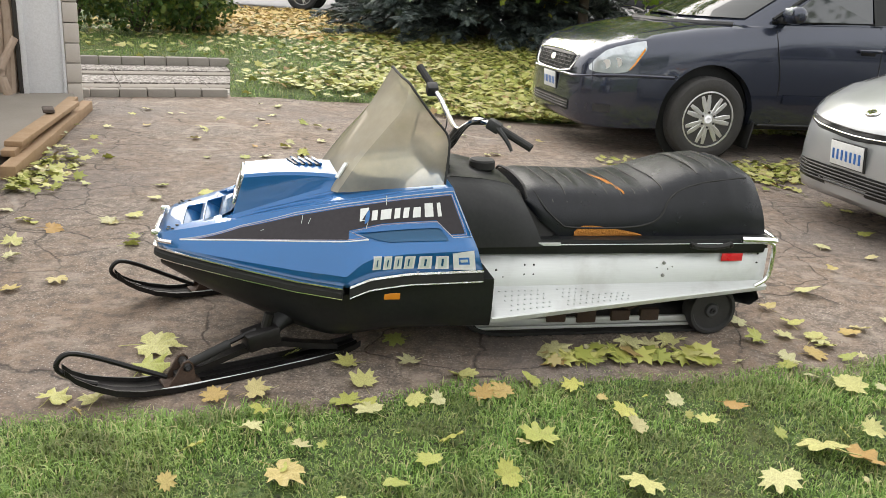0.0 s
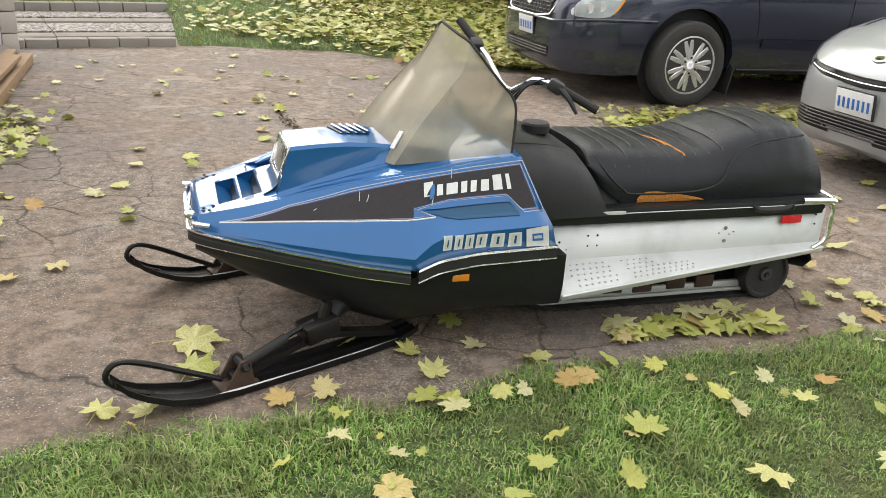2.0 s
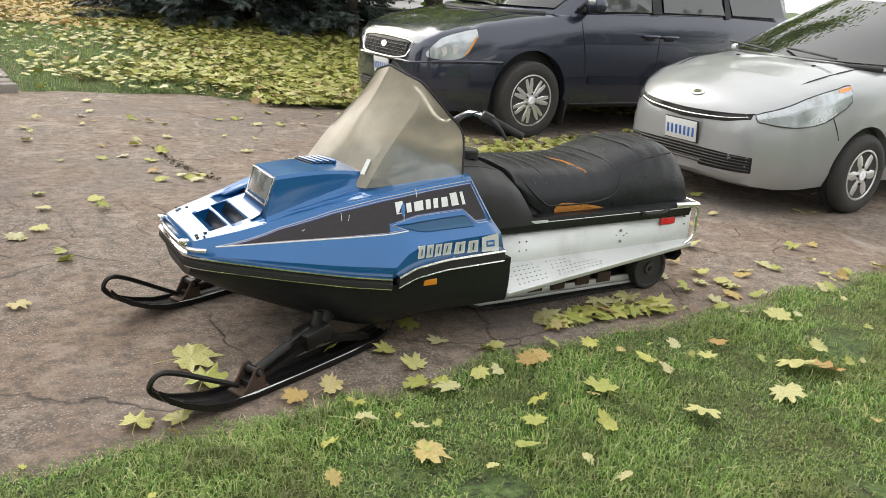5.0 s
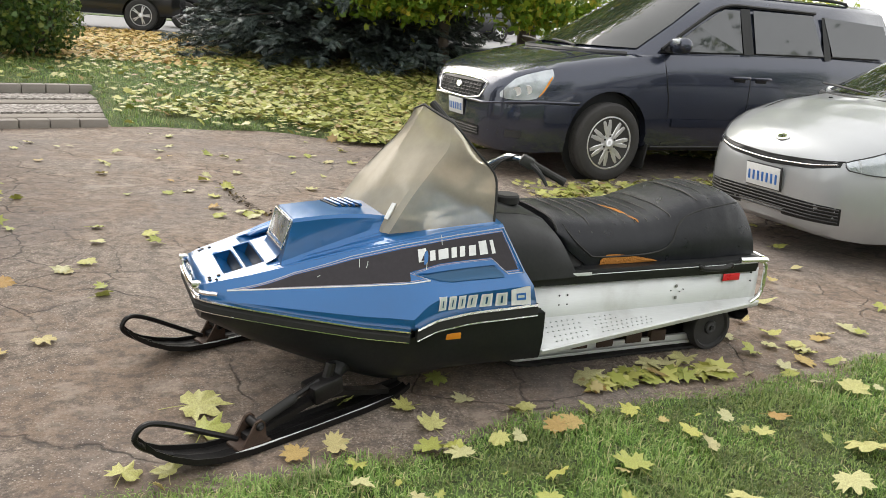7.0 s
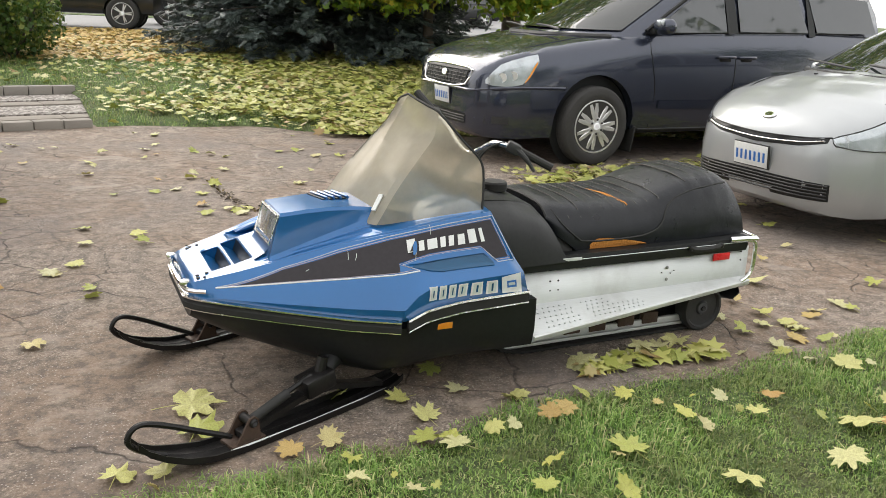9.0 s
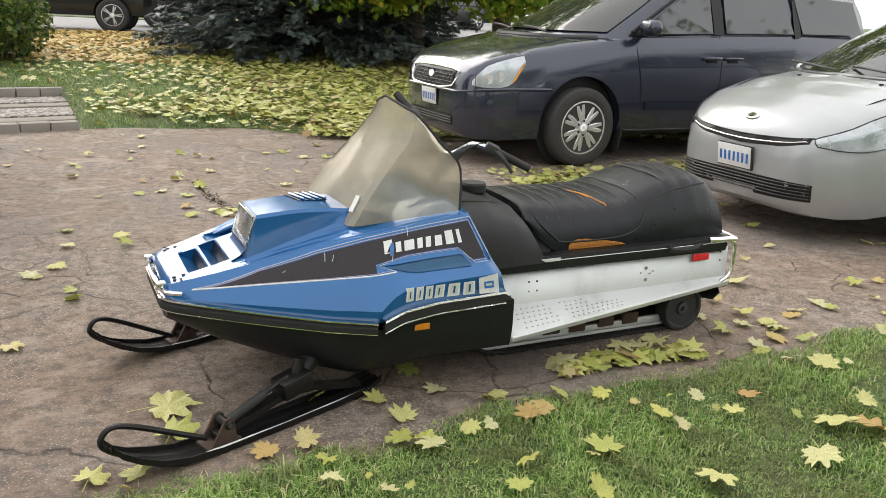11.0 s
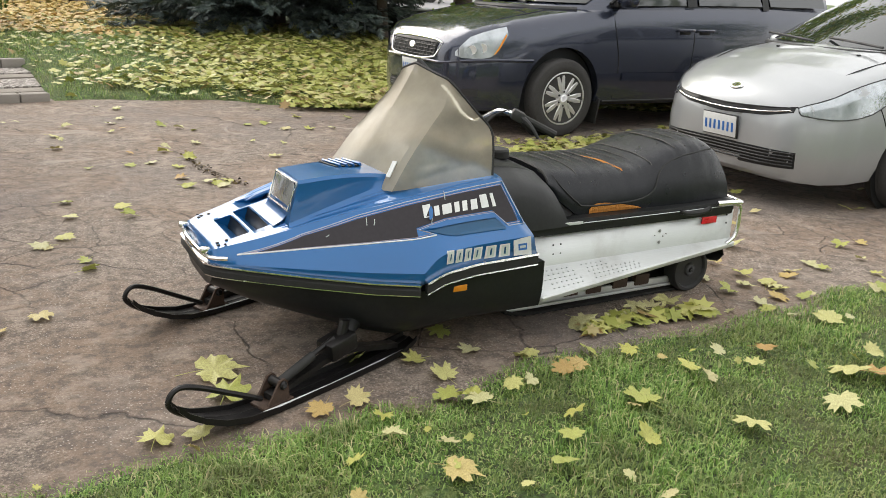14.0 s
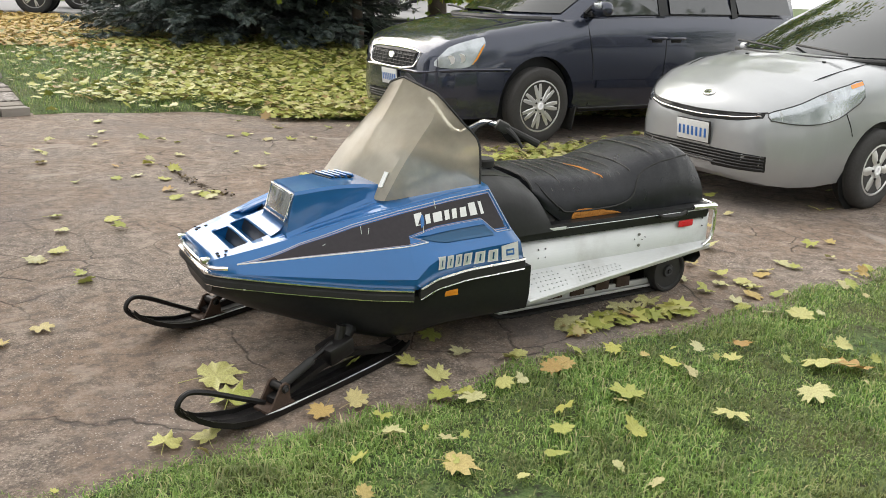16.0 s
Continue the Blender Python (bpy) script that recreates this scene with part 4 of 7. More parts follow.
for s in np.linspace(1.035, 2.085, 64):
    fw, fz, sw, sz, tw, ez, tz = at(SEAT, s)
    rib = 0.0
    if 1.12 < s < 1.66 or 1.78 < s < 2.02:
        rib = -0.005 * max(0.0, math.cos((s - 1.12) * 2 * math.pi / 0.085)) ** 6
    half = curve_points([(0, fw, fz), (0, fw * 0.5 + sw * 0.5 + 0.012, fz * 0.5 + sz * 0.5), (0, sw, sz), (0, tw + 0.01, ez - 0.01 + rib), (0, tw * 0.55, tz - 0.006 + rib), (0, 0, tz + rib)], 4)
    lean = 0.055 * max(0.0, (s - 1.98) / 0.105)
    rings.append([Vector((s + lean * (1 - (z - 0.47) / 0.28), y, z)) for y, z in both([(p.y, p.z) for p in half])])
seat = part("seat", loft(rings), VINYL, sled, "black ribbed vinyl seat, torn and worn", 50)


def seat_side(s, z, lift=0.004):
    fw, fz, sw, sz, tw, ez, tz = at(SEAT, s)
    half = curve_points([(0, fw, fz), (0, fw * 0.5 + sw * 0.5 + 0.012, fz * 0.5 + sz * 0.5), (0, sw, sz), (0, tw + 0.01, ez - 0.01)], 6)
    y = float(np.interp(z, [p.z for p in half], [p.y for p in half]))
    lean = 0.055 * max(0.0, (s - 1.98) / 0.105)
    return Vector((s + lean * (1 - (z - 0.47) / 0.28), -(y + lift), z))


for side in (1, -1):
    pts = [(1.075, 0.635), (1.11, 0.58), (1.17, 0.525), (1.22, 0.505), (1.45, 0.505), (1.56, 0.52), (1.62, 0.555), (1.66, 0.615), (1.72, 0.655), (1.82, 0.685), (1.94, 0.700), (2.04, 0.705)]
    line = [seat_side(s, z, 0.002) for s, z in pts]
    line = [Vector((p.x, p.y * side, p.z)) for p in line]
    part("seat_piping", tube(line, 0.0045, 6, 4), RUBBER, seat, "black piping")
nose = [Vector((1.037, y, z)) for y, z in ((-0.238, 0.600), (-0.236, 0.622), (-0.187, 0.652), (-0.10, 0.662), (0.0, 0.666), (0.10, 0.662), (0.187, 0.652), (0.236, 0.622), (0.238, 0.600))]
part("seat_piping", tube(nose, 0.006, 6, 3), RUBBER, seat, "black piping round the seat nose")
low = [seat_side(s, 0.470, 0.003) for s in np.linspace(1.235, 1.54, 16)]
high = [seat_side(s, 0.470 + 0.042 * min(1, (1.545 - s) / 0.22, (s - 1.225) / 0.04) ** 0.7 + 0.001, 0.003) for s in np.linspace(1.235, 1.54, 16)]
part("seat_tear", loft([low, [(a + b) / 2 + Vector((0, -0.004, 0)) for a, b in zip(low, high)], high], False, False), FOAM, seat, "torn strip showing orange foam")


def seat_top(s, y, lift=0.004):
    fw, fz, sw, sz, tw, ez, tz = at(SEAT, s)
    half = [(0, tz), (tw * 0.55, tz - 0.006), (tw + 0.01, ez - 0.01), (sw, sz)]
    return Vector((s, -y, float(np.interp(y, [a for a, _ in half], [b for _, b in half])) + lift))


rows = [[seat_top(1.375 + 0.10 * k / 10 + d * 0.013 * math.sin(math.pi * (k + 0.4) / 10.8), 0.02 + 0.22 * k / 10, 0.003) for k in range(11)] for d in (-1, 0, 1)]
part("seat_split", loft(rows, False, False), FOAM, seat, "split seam showing orange foam")
for k in range(9):
    x = 1.125 + 0.062 * k
    if abs(x - 1.40) < 0.02:
        continue
    line = [seat_top(x + 0.018 * abs(y) / 0.2, abs(y), 0.0015) * 1.0 for y in np.linspace(-0.255, 0.255, 17)]
    line = [Vector((p.x, y, p.z)) for p, y in zip(line, np.linspace(-0.255, 0.255, 17))]
    part("seat_pleat", tube(line, 0.0028, 5, 1), PLEAT, seat, "pale thin pleat seam")
for x in (1.80, 1.865, 1.93, 1.99):
    ys = np.linspace(-0.2, 0.2, 13)
    part("seat_pleat", tube([Vector((p.x, y, p.z)) for p, y in ((seat_top(x + 0.012 * abs(y) / 0.2, abs(y), 0.0015), y) for y in ys)], 0.003, 5, 1), PLEAT, seat, "pale rear pleat seam")
part("seat_base", loft([[Vector((s, y, z)) for y, z in ((-0.315, 0.44), (-0.315, 0.466), (0.315, 0.466), (0.315, 0.44))] for s in (1.15, 2.13)]), PLASTIC, sled, "black seat base")

# tunnel, running boards, rails
for side in (-1, 1):
    y = side * 0.338
    n_x = 30
    wall, fold, lip, drop = [], [], [], []
    for s in np.linspace(0.80, 2.13, n_x):
        k = (s - 0.85) / 1.288
        edge_y, edge_z = 0.528 - 0.158 * k, 0.203 + 0.052 * k
        wall.append(Vector((s, y, 0.412 + 0.008 * (s - 0.8))))
        fold.append(Vector((s, side * (0.342 + 0.02 * (1 - k)), 0.272 + 0.004 * k)))
        lip.append(Vector((s + 0.04 * (1 - k), side * edge_y, edge_z + 0.006)))
        drop.append(Vector((s + 0.04 * (1 - k), side * (edge_y + 0.004), edge_z - 0.012)))
    bm = loft([wall, fold, lip, drop], False, False)
    tunnel = part("tunnel_side", bm, ALU, sled, "scuffed aluminium tunnel side and running board", 20)
    th = tunnel.modifiers.new("thickness", "SOLIDIFY")
    th.thickness = 0.003
    part("board_edge", tube([p + Vector((0, 0, -0.002)) for p in lip[::4]] + [lip[-1]], 0.006, 6, 2), ALU, tunnel, "rolled bright board edge")
    dots = bmesh.new()
    for i in range(20):
        for j in range(5):
            s = 0.90 + 0.028 * i + 0.014 * (j % 2)
            k = (s - 0.85) / 1.288
            u_ = 0.2 + 0.16 * j
            if i > 13 and j < 2 or (i in (7, 8)):
                continue
            a = Vector((s, side * (0.342 + 0.02 * (1 - k)), 0.272 + 0.004 * k))
            b = Vector((s + 0.04 * (1 - k), side * (0.528 - 0.158 * k), 0.209 + 0.052 * k))
            p = a + (b - a) * u_
            turned([(0, 0.005), (0.003, 0.004), (0.004, 0.001)], "z", 6, dots, p + Vector((0, 0, 0.002)))
    tagged(part("grip_dimple", dots, ALU, tunnel, "raised grip dimples"), kind="stuff")
    for s, z, r in ((1.64, 0.362, 0.008), (1.64, 0.308, 0.008), (1.02, 0.41, 0.005), (1.06, 0.41, 0.005), (1.10, 0.41, 0.005), (1.02, 0.36, 0.004), (1.06, 0.36, 0.004), (1.02, 0.32, 0.004), (1.06, 0.32, 0.004), (0.90, 0.34, 0.005), (0.93, 0.31, 0.005), (1.61, 0.342, 0.0025), (1.68, 0.345, 0.0025), (1.66, 0.335, 0.0025), (2.08, 0.40, 0.004), (2.08, 0.36, 0.004)):
        k = (0.425 - z) / 0.153
        part("bolt", turned([(0, r), (-0.004, r), (-0.006, r * 0.5)] if side < 0 else [(0, r), (0.004, r), (0.006, r * 0.5)], "y", 8, None, (s, side * (0.340 + 0.012 * k), z)), BOLT if r > 0.006 else STEEL, tunnel)
    part("side_rail", loft([[Vector((s, side * a, b)) for a, b in ((0.30, 0.408), (0.352, 0.408), (0.360, 0.440), (0.352, 0.468), (0.30, 0.468))] for s in (0.80, 2.10)]), PAN, sled, "black side rail")
    part("rail_trim", tube([(0.80, side * 0.360, 0.448), (2.08, side * 0.360, 0.452)], 0.002, 6, 1), ALU, sled, "bright line along the rail")
    part("reflector_tape", box((0.10, 0.003, 0.034), (1.952, side * 0.352, 0.388), 0.001), RED, sled, "red reflective tape")
    handle = part("grab_strap", tube([(1.74, side * 0.36, 0.448), (1.78, side * 0.375, 0.442), (1.86, side * 0.378, 0.442), (1.93, side * 0.362, 0.450)], 0.012, 8, 4), RUBBER, sled, "black rubber grab strap")
    for s in (1.745, 1.925):
        part("strap_bolt", turned([(0, 0.012), (side * 0.008, 0.012), (side * 0.012, 0.006)], "y", 10, None, (s, side * 0.366, 0.448)), STEEL, handle)
    part("rail_scuff", box((0.12, 0.003, 0.014), (1.10, side * 0.360, 0.452), 0.001), ALU, sled, "bare metal scuff")
part("tunnel_top", box((1.34, 0.66, 0.012), (1.46, 0, 0.428)), PAN, sled)
bar = part("rear_bumper", tube([(1.98, -0.362, 0.470), (2.10, -0.375, 0.470), (2.15, -0.35, 0.462), (2.175, -0.2, 0.462), (2.18, 0, 0.462), (2.175, 0.2, 0.462), (2.15, 0.35, 0.462), (2.10, 0.375, 0.470), (1.98, 0.362, 0.470)], 0.013, 10, 5), CHROME, sled, "chrome rear bumper tube")
for side in (-1, 1):
    part("bumper_drop", tube([(2.08, side * 0.372, 0.462), (2.125, side * 0.375, 0.45), (2.135, side * 0.375, 0.38), (2.125, side * 0.375, 0.30), (2.07, side * 0.375, 0.262)], 0.010, 8, 5), CHROME, bar, "bright bent end of the bumper")
part("bumper_plate", box((0.14, 0.64, 0.02), (2.09, 0, 0.455), 0.006), PAN, sled, "black rear plate")
part("tail_panel", box((0.012, 0.66, 0.17), (2.11, 0, 0.36), 0.004), PAN, sled, "black tail panel")
part("snow_flap", loft([[Vector((2.08 + a, y, 0.28 - b)) for y in np.linspace(-0.30, 0.30, 9)] for a, b in ((0, 0), (0.05, 0.05), (0.08, 0.11), (0.04, 0.14), (-0.05, 0.12), (-0.10, 0.05))], False, False), RUBBER, sled, "black rubber snow flap", 60)

# track and suspension
outline = curve_points([(0.74, 0, 0.20), (0.80, 0, 0.08), (0.92, 0, 0.014), (1.2, 0, 0.006), (1.6, 0, 0.006), (1.90, 0, 0.006), (1.99, 0, 0.022), (2.035, 0, 0.09), (1.99, 0, 0.165), (1.88, 0, 0.19), (1.5, 0, 0.215), (1.1, 0, 0.25), (0.85, 0, 0.27)], 5, True)
inner = []
for i, p in enumerate(outline):
    d = (outline[(i + 1) % len(outline)] - outline[i - 1]).normalized()
    inner.append(p + Vector((-d.z, 0, d.x)) * 0.012)
rings = [[Vector((p.x, -0.27, p.z)), Vector((p.x, 0.27, p.z)), Vector((q.x, 0.27, q.z)), Vector((q.x, -0.27, q.z))] for p, q in zip(outline, inner)]
track = part("track", loft(rings + rings[:1], True, False), RUBBER, sled, "black rubber drive track")
lugs = bmesh.new()
for i in range(0, len(outline)):
    p, d = outline[i], (outline[(i + 1) % len(outline)] - outline[i - 1]).normalized()
    ang = math.degrees(math.atan2(-d.z, d.x))
    box((0.02, 0.53, 0.012), (p.x, 0, p.z), 0.003, (0, ang, 0), lugs)
tagged(part("track_lugs", lugs, RUBBER, track, "track lugs"), kind="stuff")
for y in (-0.255, 0.255):
    w = part("idler_wheel", turned([(-0.04, 0.0), (-0.038, 0.03), (-0.028, 0.036), (-0.030, 0.088), (-0.042, 0.095), (-0.042, 0.108), (-0.03, 0.115), (0.03, 0.115), (0.04, 0.1), (0.04, 0.0)], "y", 36, None, (1.945, y, 0.112)), PLASTIC, sled, "black idler wheel")
    part("axle_bolt", turned([(-0.045, 0.0), (-0.045, 0.012), (0.045, 0.012), (0.045, 0.0)], "y", 8, None, (1.945, y, 0.112)), STEEL, w)
    part("slide_rail", box((1.0, 0.02, 0.03), (1.36, y * 0.95, 0.062), 0.004), ALU, sled, "aluminium slide rail")
    part("wear_strip", box((1.0, 0.026, 0.014), (1.36, y * 0.95, 0.036), 0.003), ALU, sled)
    for s, h in ((1.22, 0.05), (1.36, 0.06), (1.52, 0.05), (1.66, 0.055)):
        part("rail_bracket", box((0.09, 0.03, h), (s, y * 0.96, 0.085), 0.006, (0, 0, 0)), RUST, sled, "rusty rail bracket")
    part("swing_arm", tube([(1.55, y * 0.9, 0.10), (1.72, y * 0.9, 0.19)], 0.012, 8, 1), RUST, sled)
part("cross_shaft", tube([(1.36, -0.24, 0.1), (1.36, 0.24, 0.1)], 0.012, 8, 1), RUST, sled)

# handlebar, turned with the skis
bars = part("handlebar", tube([(0.92, -0.215, 0.882), (0.865, -0.17, 0.905), (0.825, -0.13, 0.908), (0.80, -0.07, 0.875), (0.785, 0.0, 0.845), (0.765, 0.07, 0.875), (0.735, 0.14, 0.95), (0.70, 0.22, 1.005)], 0.0115, 10, 5), CHROME, sled, "chrome handlebar turned to one side")
part("grip", tube([(0.905, -0.205, 0.890), (1.02, -0.286, 0.828)], [0.016, 0.017], 10, 2), RUBBER, bars, "black rubber grip")
part("grip", tube([(0.705, 0.21, 1.0), (0.665, 0.30, 1.068)], [0.016, 0.017], 10, 2), RUBBER, bars, "black rubber grip")
part("switch_housing", box((0.06, 0.05, 0.045), (0.888, -0.19, 0.897), 0.01, (0, 25, -30)), PLASTIC, bars, "black switch housing")
part("switch_housing", box((0.05, 0.05, 0.05), (0.705, 0.195, 0.985), 0.01, (30, 0, 0)), PLASTIC, bars, "black throttle housing")
part("brake_lever", tube([(0.89, -0.20, 0.90), (0.92, -0.245, 0.86), (0.945, -0.27, 0.812)], [0.015, 0.010, 0.006], 8, 4), PLASTIC, bars, "dark brake lever")
for k in range(3):
    part("control_cable", tube([(0.86, -0.165, 0.90 + 0.01 * k), (0.79, -0.12 - 0.01 * k, 0.885), (0.74, -0.10, 0.83 - 0.02 * k), (0.70, -0.08 + 0.02 * k, 0.75)], 0.0045, 6, 5), RUBBER, bars, "black control cable")
part("throttle_cable", tube([(0.70, 0.17, 0.99), (0.76, 0.18, 0.93), (0.77, 0.15, 0.85), (0.73, 0.08, 0.75)], 0.003, 6, 5), RUBBER, bars)
part("steering_post", tube([(0.785, 0, 0.845), (0.70, 0, 0.70)], 0.02, 10, 1), STEEL, sled)


# skis
def build_ski(tip, spindle_top):
    """One ski with its loop, spring and damper; x runs from its tip to its tail."""
    m = Matrix.Translation((tip[0], tip[1], 0)) @ pose(0, 0, 0, 0, 0, 21.4)
    holder = new("ski")
    holder.parent, holder.matrix_local = sled, m
    tagged(holder, "dark steel ski with tip loop and leaf spring")
    prof = [(0.0, 0.135), (0.03, 0.100), (0.08, 0.068), (0.15, 0.038), (0.24, 0.014), (0.36, 0.004), (0.6, 0.002), (0.85, 0.004), (0.98, 0.010), (1.06, 0.022), (1.084, 0.030)]
    rings = []
    for x, z in prof:
        w = 0.060 if x > 0.15 else 0.030 + 0.030 * x / 0.15
        if x > 1.0:
            w = 0.060 - 0.02 * (x - 1.0) / 0.084
        rings.append([Vector((x, y, z + h)) for y, h in ((-w, 0.022), (-w + 0.006, 0.022), (-w + 0.008, 0.006), (-0.012, 0.005), (0, 0.012), (0.012, 0.005), (w - 0.008, 0.006), (w - 0.006, 0.022), (w, 0.022), (w, 0), (0.014, 0), (0, -0.002), (-0.014, 0), (-w, 0))])
    part("ski_blade", loft(rings), STEEL, holder, "dark worn ski blade", 40)
    part("ski_loop", tube([(0.33, 0, 0.045), (0.22, 0, 0.105), (0.10, 0, 0.170), (0.03, 0, 0.198), (-0.005, 0, 0.190), (-0.02, 0, 0.160), (0.0, 0, 0.130), (0.05, 0, 0.094), (0.10, 0, 0.070)], 0.0095, 8, 5), STEEL, holder, "black bent tip loop")
    part("spring", loft([[Vector((x, y, z)) for y, z in ((-0.022, z0), (-0.022, z0 + 0.022), (0.022, z0 + 0.022), (0.022, z0))] for x, z0 in ((0.36, 0.030), (0.48, 0.055), (0.60, 0.085), (0.68, 0.094), (0.76, 0.085), (0.88, 0.052), (0.99, 0.026))]), STEEL, holder, "leaf spring")
    part("shackle_pin", turned([(-0.046, 0.0), (-0.046, 0.011), (-0.040, 0.016), (0.040, 0.016), (0.046, 0.011), (0.046, 0.0)], "y", 12, None, (0.395, 0, 0.085)), STEEL, holder, "dark shackle pin")
    for y in (-0.036, 0.028):
        part("shackle_ear", plate([(0.325, y, 0.018), (0.355, y, 0.060), (0.380, y, 0.103), (0.402, y, 0.108), (0.416, y, 0.094), (0.425, y, 0.018)], (0, 0.008, 0)), RUST, holder, "rusty shackle ear")
    part("shackle_base", box((0.13, 0.078, 0.014), (0.378, 0, 0.018), 0.004), RUST, holder)
    part("damper", tube([(0.40, 0, 0.075), (0.56, 0, 0.128)], 0.017, 12, 1), RUBBER, holder, "black damper")
    part("damper_rod", tube([(0.56, 0, 0.132), (0.66, 0, 0.165)], 0.010, 8, 1), STEEL, holder)
    part("saddle", box((0.13, 0.09, 0.07), (0.68, 0, 0.135), 0.012, (0, -10, 0)), STEEL, holder, "steel saddle")
    part("spindle", tube([(0.69, 0, 0.13), (0.715, 0, spindle_top)], 0.020, 10, 1), STEEL, holder)
    part("wear_bar", tube([(0.25, -0.055, 0.028), (0.6, -0.055, 0.02), (1.0, -0.052, 0.026)], 0.005, 6, 2), ALU, holder, "worn bright edge")


for y, sy in ((-0.46, -1), (0.445, 1)):
    part("spindle_boss", tube([(0.0, y, 0.13), (0.04, y - sy * 0.05, 0.165), (0.10, y - sy * 0.12, 0.19), (0.15, y - sy * 0.17, 0.20)], [0.020, 0.034, 0.06, 0.08], 12, 4), PAN, sled, "black spindle housing")
build_ski((-0.681 + 0.015, -0.728), 0.22)
build_ski((-0.656 + 0.015, 0.190), 0.22)


# ---- cars ----
class Body:
    """A car's lower body: stations of (x, half width, floor z, shoulder z, middle z) about the plane y = mid."""

    def __init__(self, stations, mid):
        self.rows, self.mid = stations, mid

    def section(self, x):
        hw, zb, zs, zt = at(self.rows, x)
        h = zs - zb
        pts = [(0.0, zb), (hw - 0.16, zb), (hw - 0.06, zb + 0.03 * h), (hw - 0.018, zb + 0.16 * h), (hw - 0.004, zb + 0.36 * h), (hw, zb + 0.55 * h), (hw - 0.012, zb + 0.76 * h), (hw - 0.035, zb + 0.93 * h), (hw - 0.075, zs), (hw - 0.15, zs + 0.35 * (zt - zs)), (hw * 0.55, zs + 0.82 * (zt - zs)), (0.0, zt)]
        return [(max(a, 0.0), b) for a, b in pts]

    def skin(self):
        x0, x1 = self.rows[0][0], self.rows[-1][0]
        xs = sorted(set([r[0] for r in self.rows]) | set(np.linspace(x0, x1, 46)))
        rings = []
        for x in xs:
            sec = self.section(x)
            ring = [Vector((x, self.mid - a, b)) for a, b in sec] + [Vector((x, self.mid + a, b)) for a, b in reversed(sec[1:-1])]
            rings.append(ring)
        return loft(rings)

    def out(self, x, z):
        """The half width at that place."""
        sec = self.section(x)[2:9]
        return float(np.interp(z, [b for _, b in sec], [a for a, _ in sec]))

    def top(self, x, y):
        sec = list(reversed(self.section(x)[7:]))
        return float(np.interp(abs(y - self.mid), [a for a, _ in sec], [b for _, b in sec]))

    def side(self, x, z, lift=0.004, near=True):
        y = self.out(x, z) + lift
        return Vector((x, self.mid - y if near else self.mid + y, z))

    def patch(self, rows, lift=0.006, near=True):
        """A skin laid over the side; rows hold (x, z low, z high)."""
        grid = [[self.side(x, a + (b - a) * k / 6, lift, near) for k in range(7)] for x, a, b in rows]
        return loft(grid, False, False)

    def line(self, pts, r, near=True):
        return tube([self.side(x, z, 0.0005, near) for x, z in pts], r, 6, 4)

    def nose(self, y, z):
        """The x at which the front stands at that place."""
        for x in np.linspace(self.rows[0][0], 0, 220):
            sec = self.section(x)
            zt, zb = sec[-1][1], sec[0][1]
            if zb + 0.02 < z and (self.out(x, z) > abs(y - self.mid) if z < sec[8][1] else self.top(x, y) > z):
                return float(x)
        return 0.0

    def front_patch(self, top, low, lift=0.006, n=28):
        """A skin over the front between two lines of (y, z)."""
        ys = np.linspace(max(min(top)[0], min(low)[0]), min(max(top)[0], max(low)[0]), n)
        tops, lows = sorted(top), sorted(low)
        grid = []
        for y in ys:
            a = float(np.interp(y, [p[0] for p in lows], [p[1] for p in lows]))
            b = float(np.interp(y, [p[0] for p in tops], [p[1] for p in tops]))
            grid.append(self.front([(y, a + (b - a) * k / 5) for k in range(6)], lift))
        return loft(grid, False, False)

    def front(self, pts, lift=0.008):
        return [Vector((self.nose(y, z) - lift, y, z)) for y, z in pts]


def house(rings_xyz):
    return loft(rings_xyz, True, True)


def cabin_ring(x0c, x0s, x1, hw, z, mid, zr=0.0):
    """A plan outline of the cabin at one height; zr: how much it rises to the rear."""
    half = [(x0c, 0.0), (x0c + 0.04 * (x0s - x0c), hw * 0.35), (x0c + 0.28 * (x0s - x0c), hw * 0.7), (x0c + 0.62 * (x0s - x0c), hw * 0.9), (x0s, hw), (x0s + (x1 - x0s) * 0.3, hw * 1.005), (x0s + (x1 - x0s) * 0.6, hw), (x1 - 0.15, hw * 0.95), (x1 - 0.02, hw * 0.8), (x1, 0.0)]
    ring = [Vector((x, mid - y, z + zr * (x - x0s) / (x1 - x0s))) for x, y in half]
    return ring + [Vector((x, mid + y, z + zr * (x - x0s) / (x1 - x0s))) for x, y in reversed(half[1:-1])]


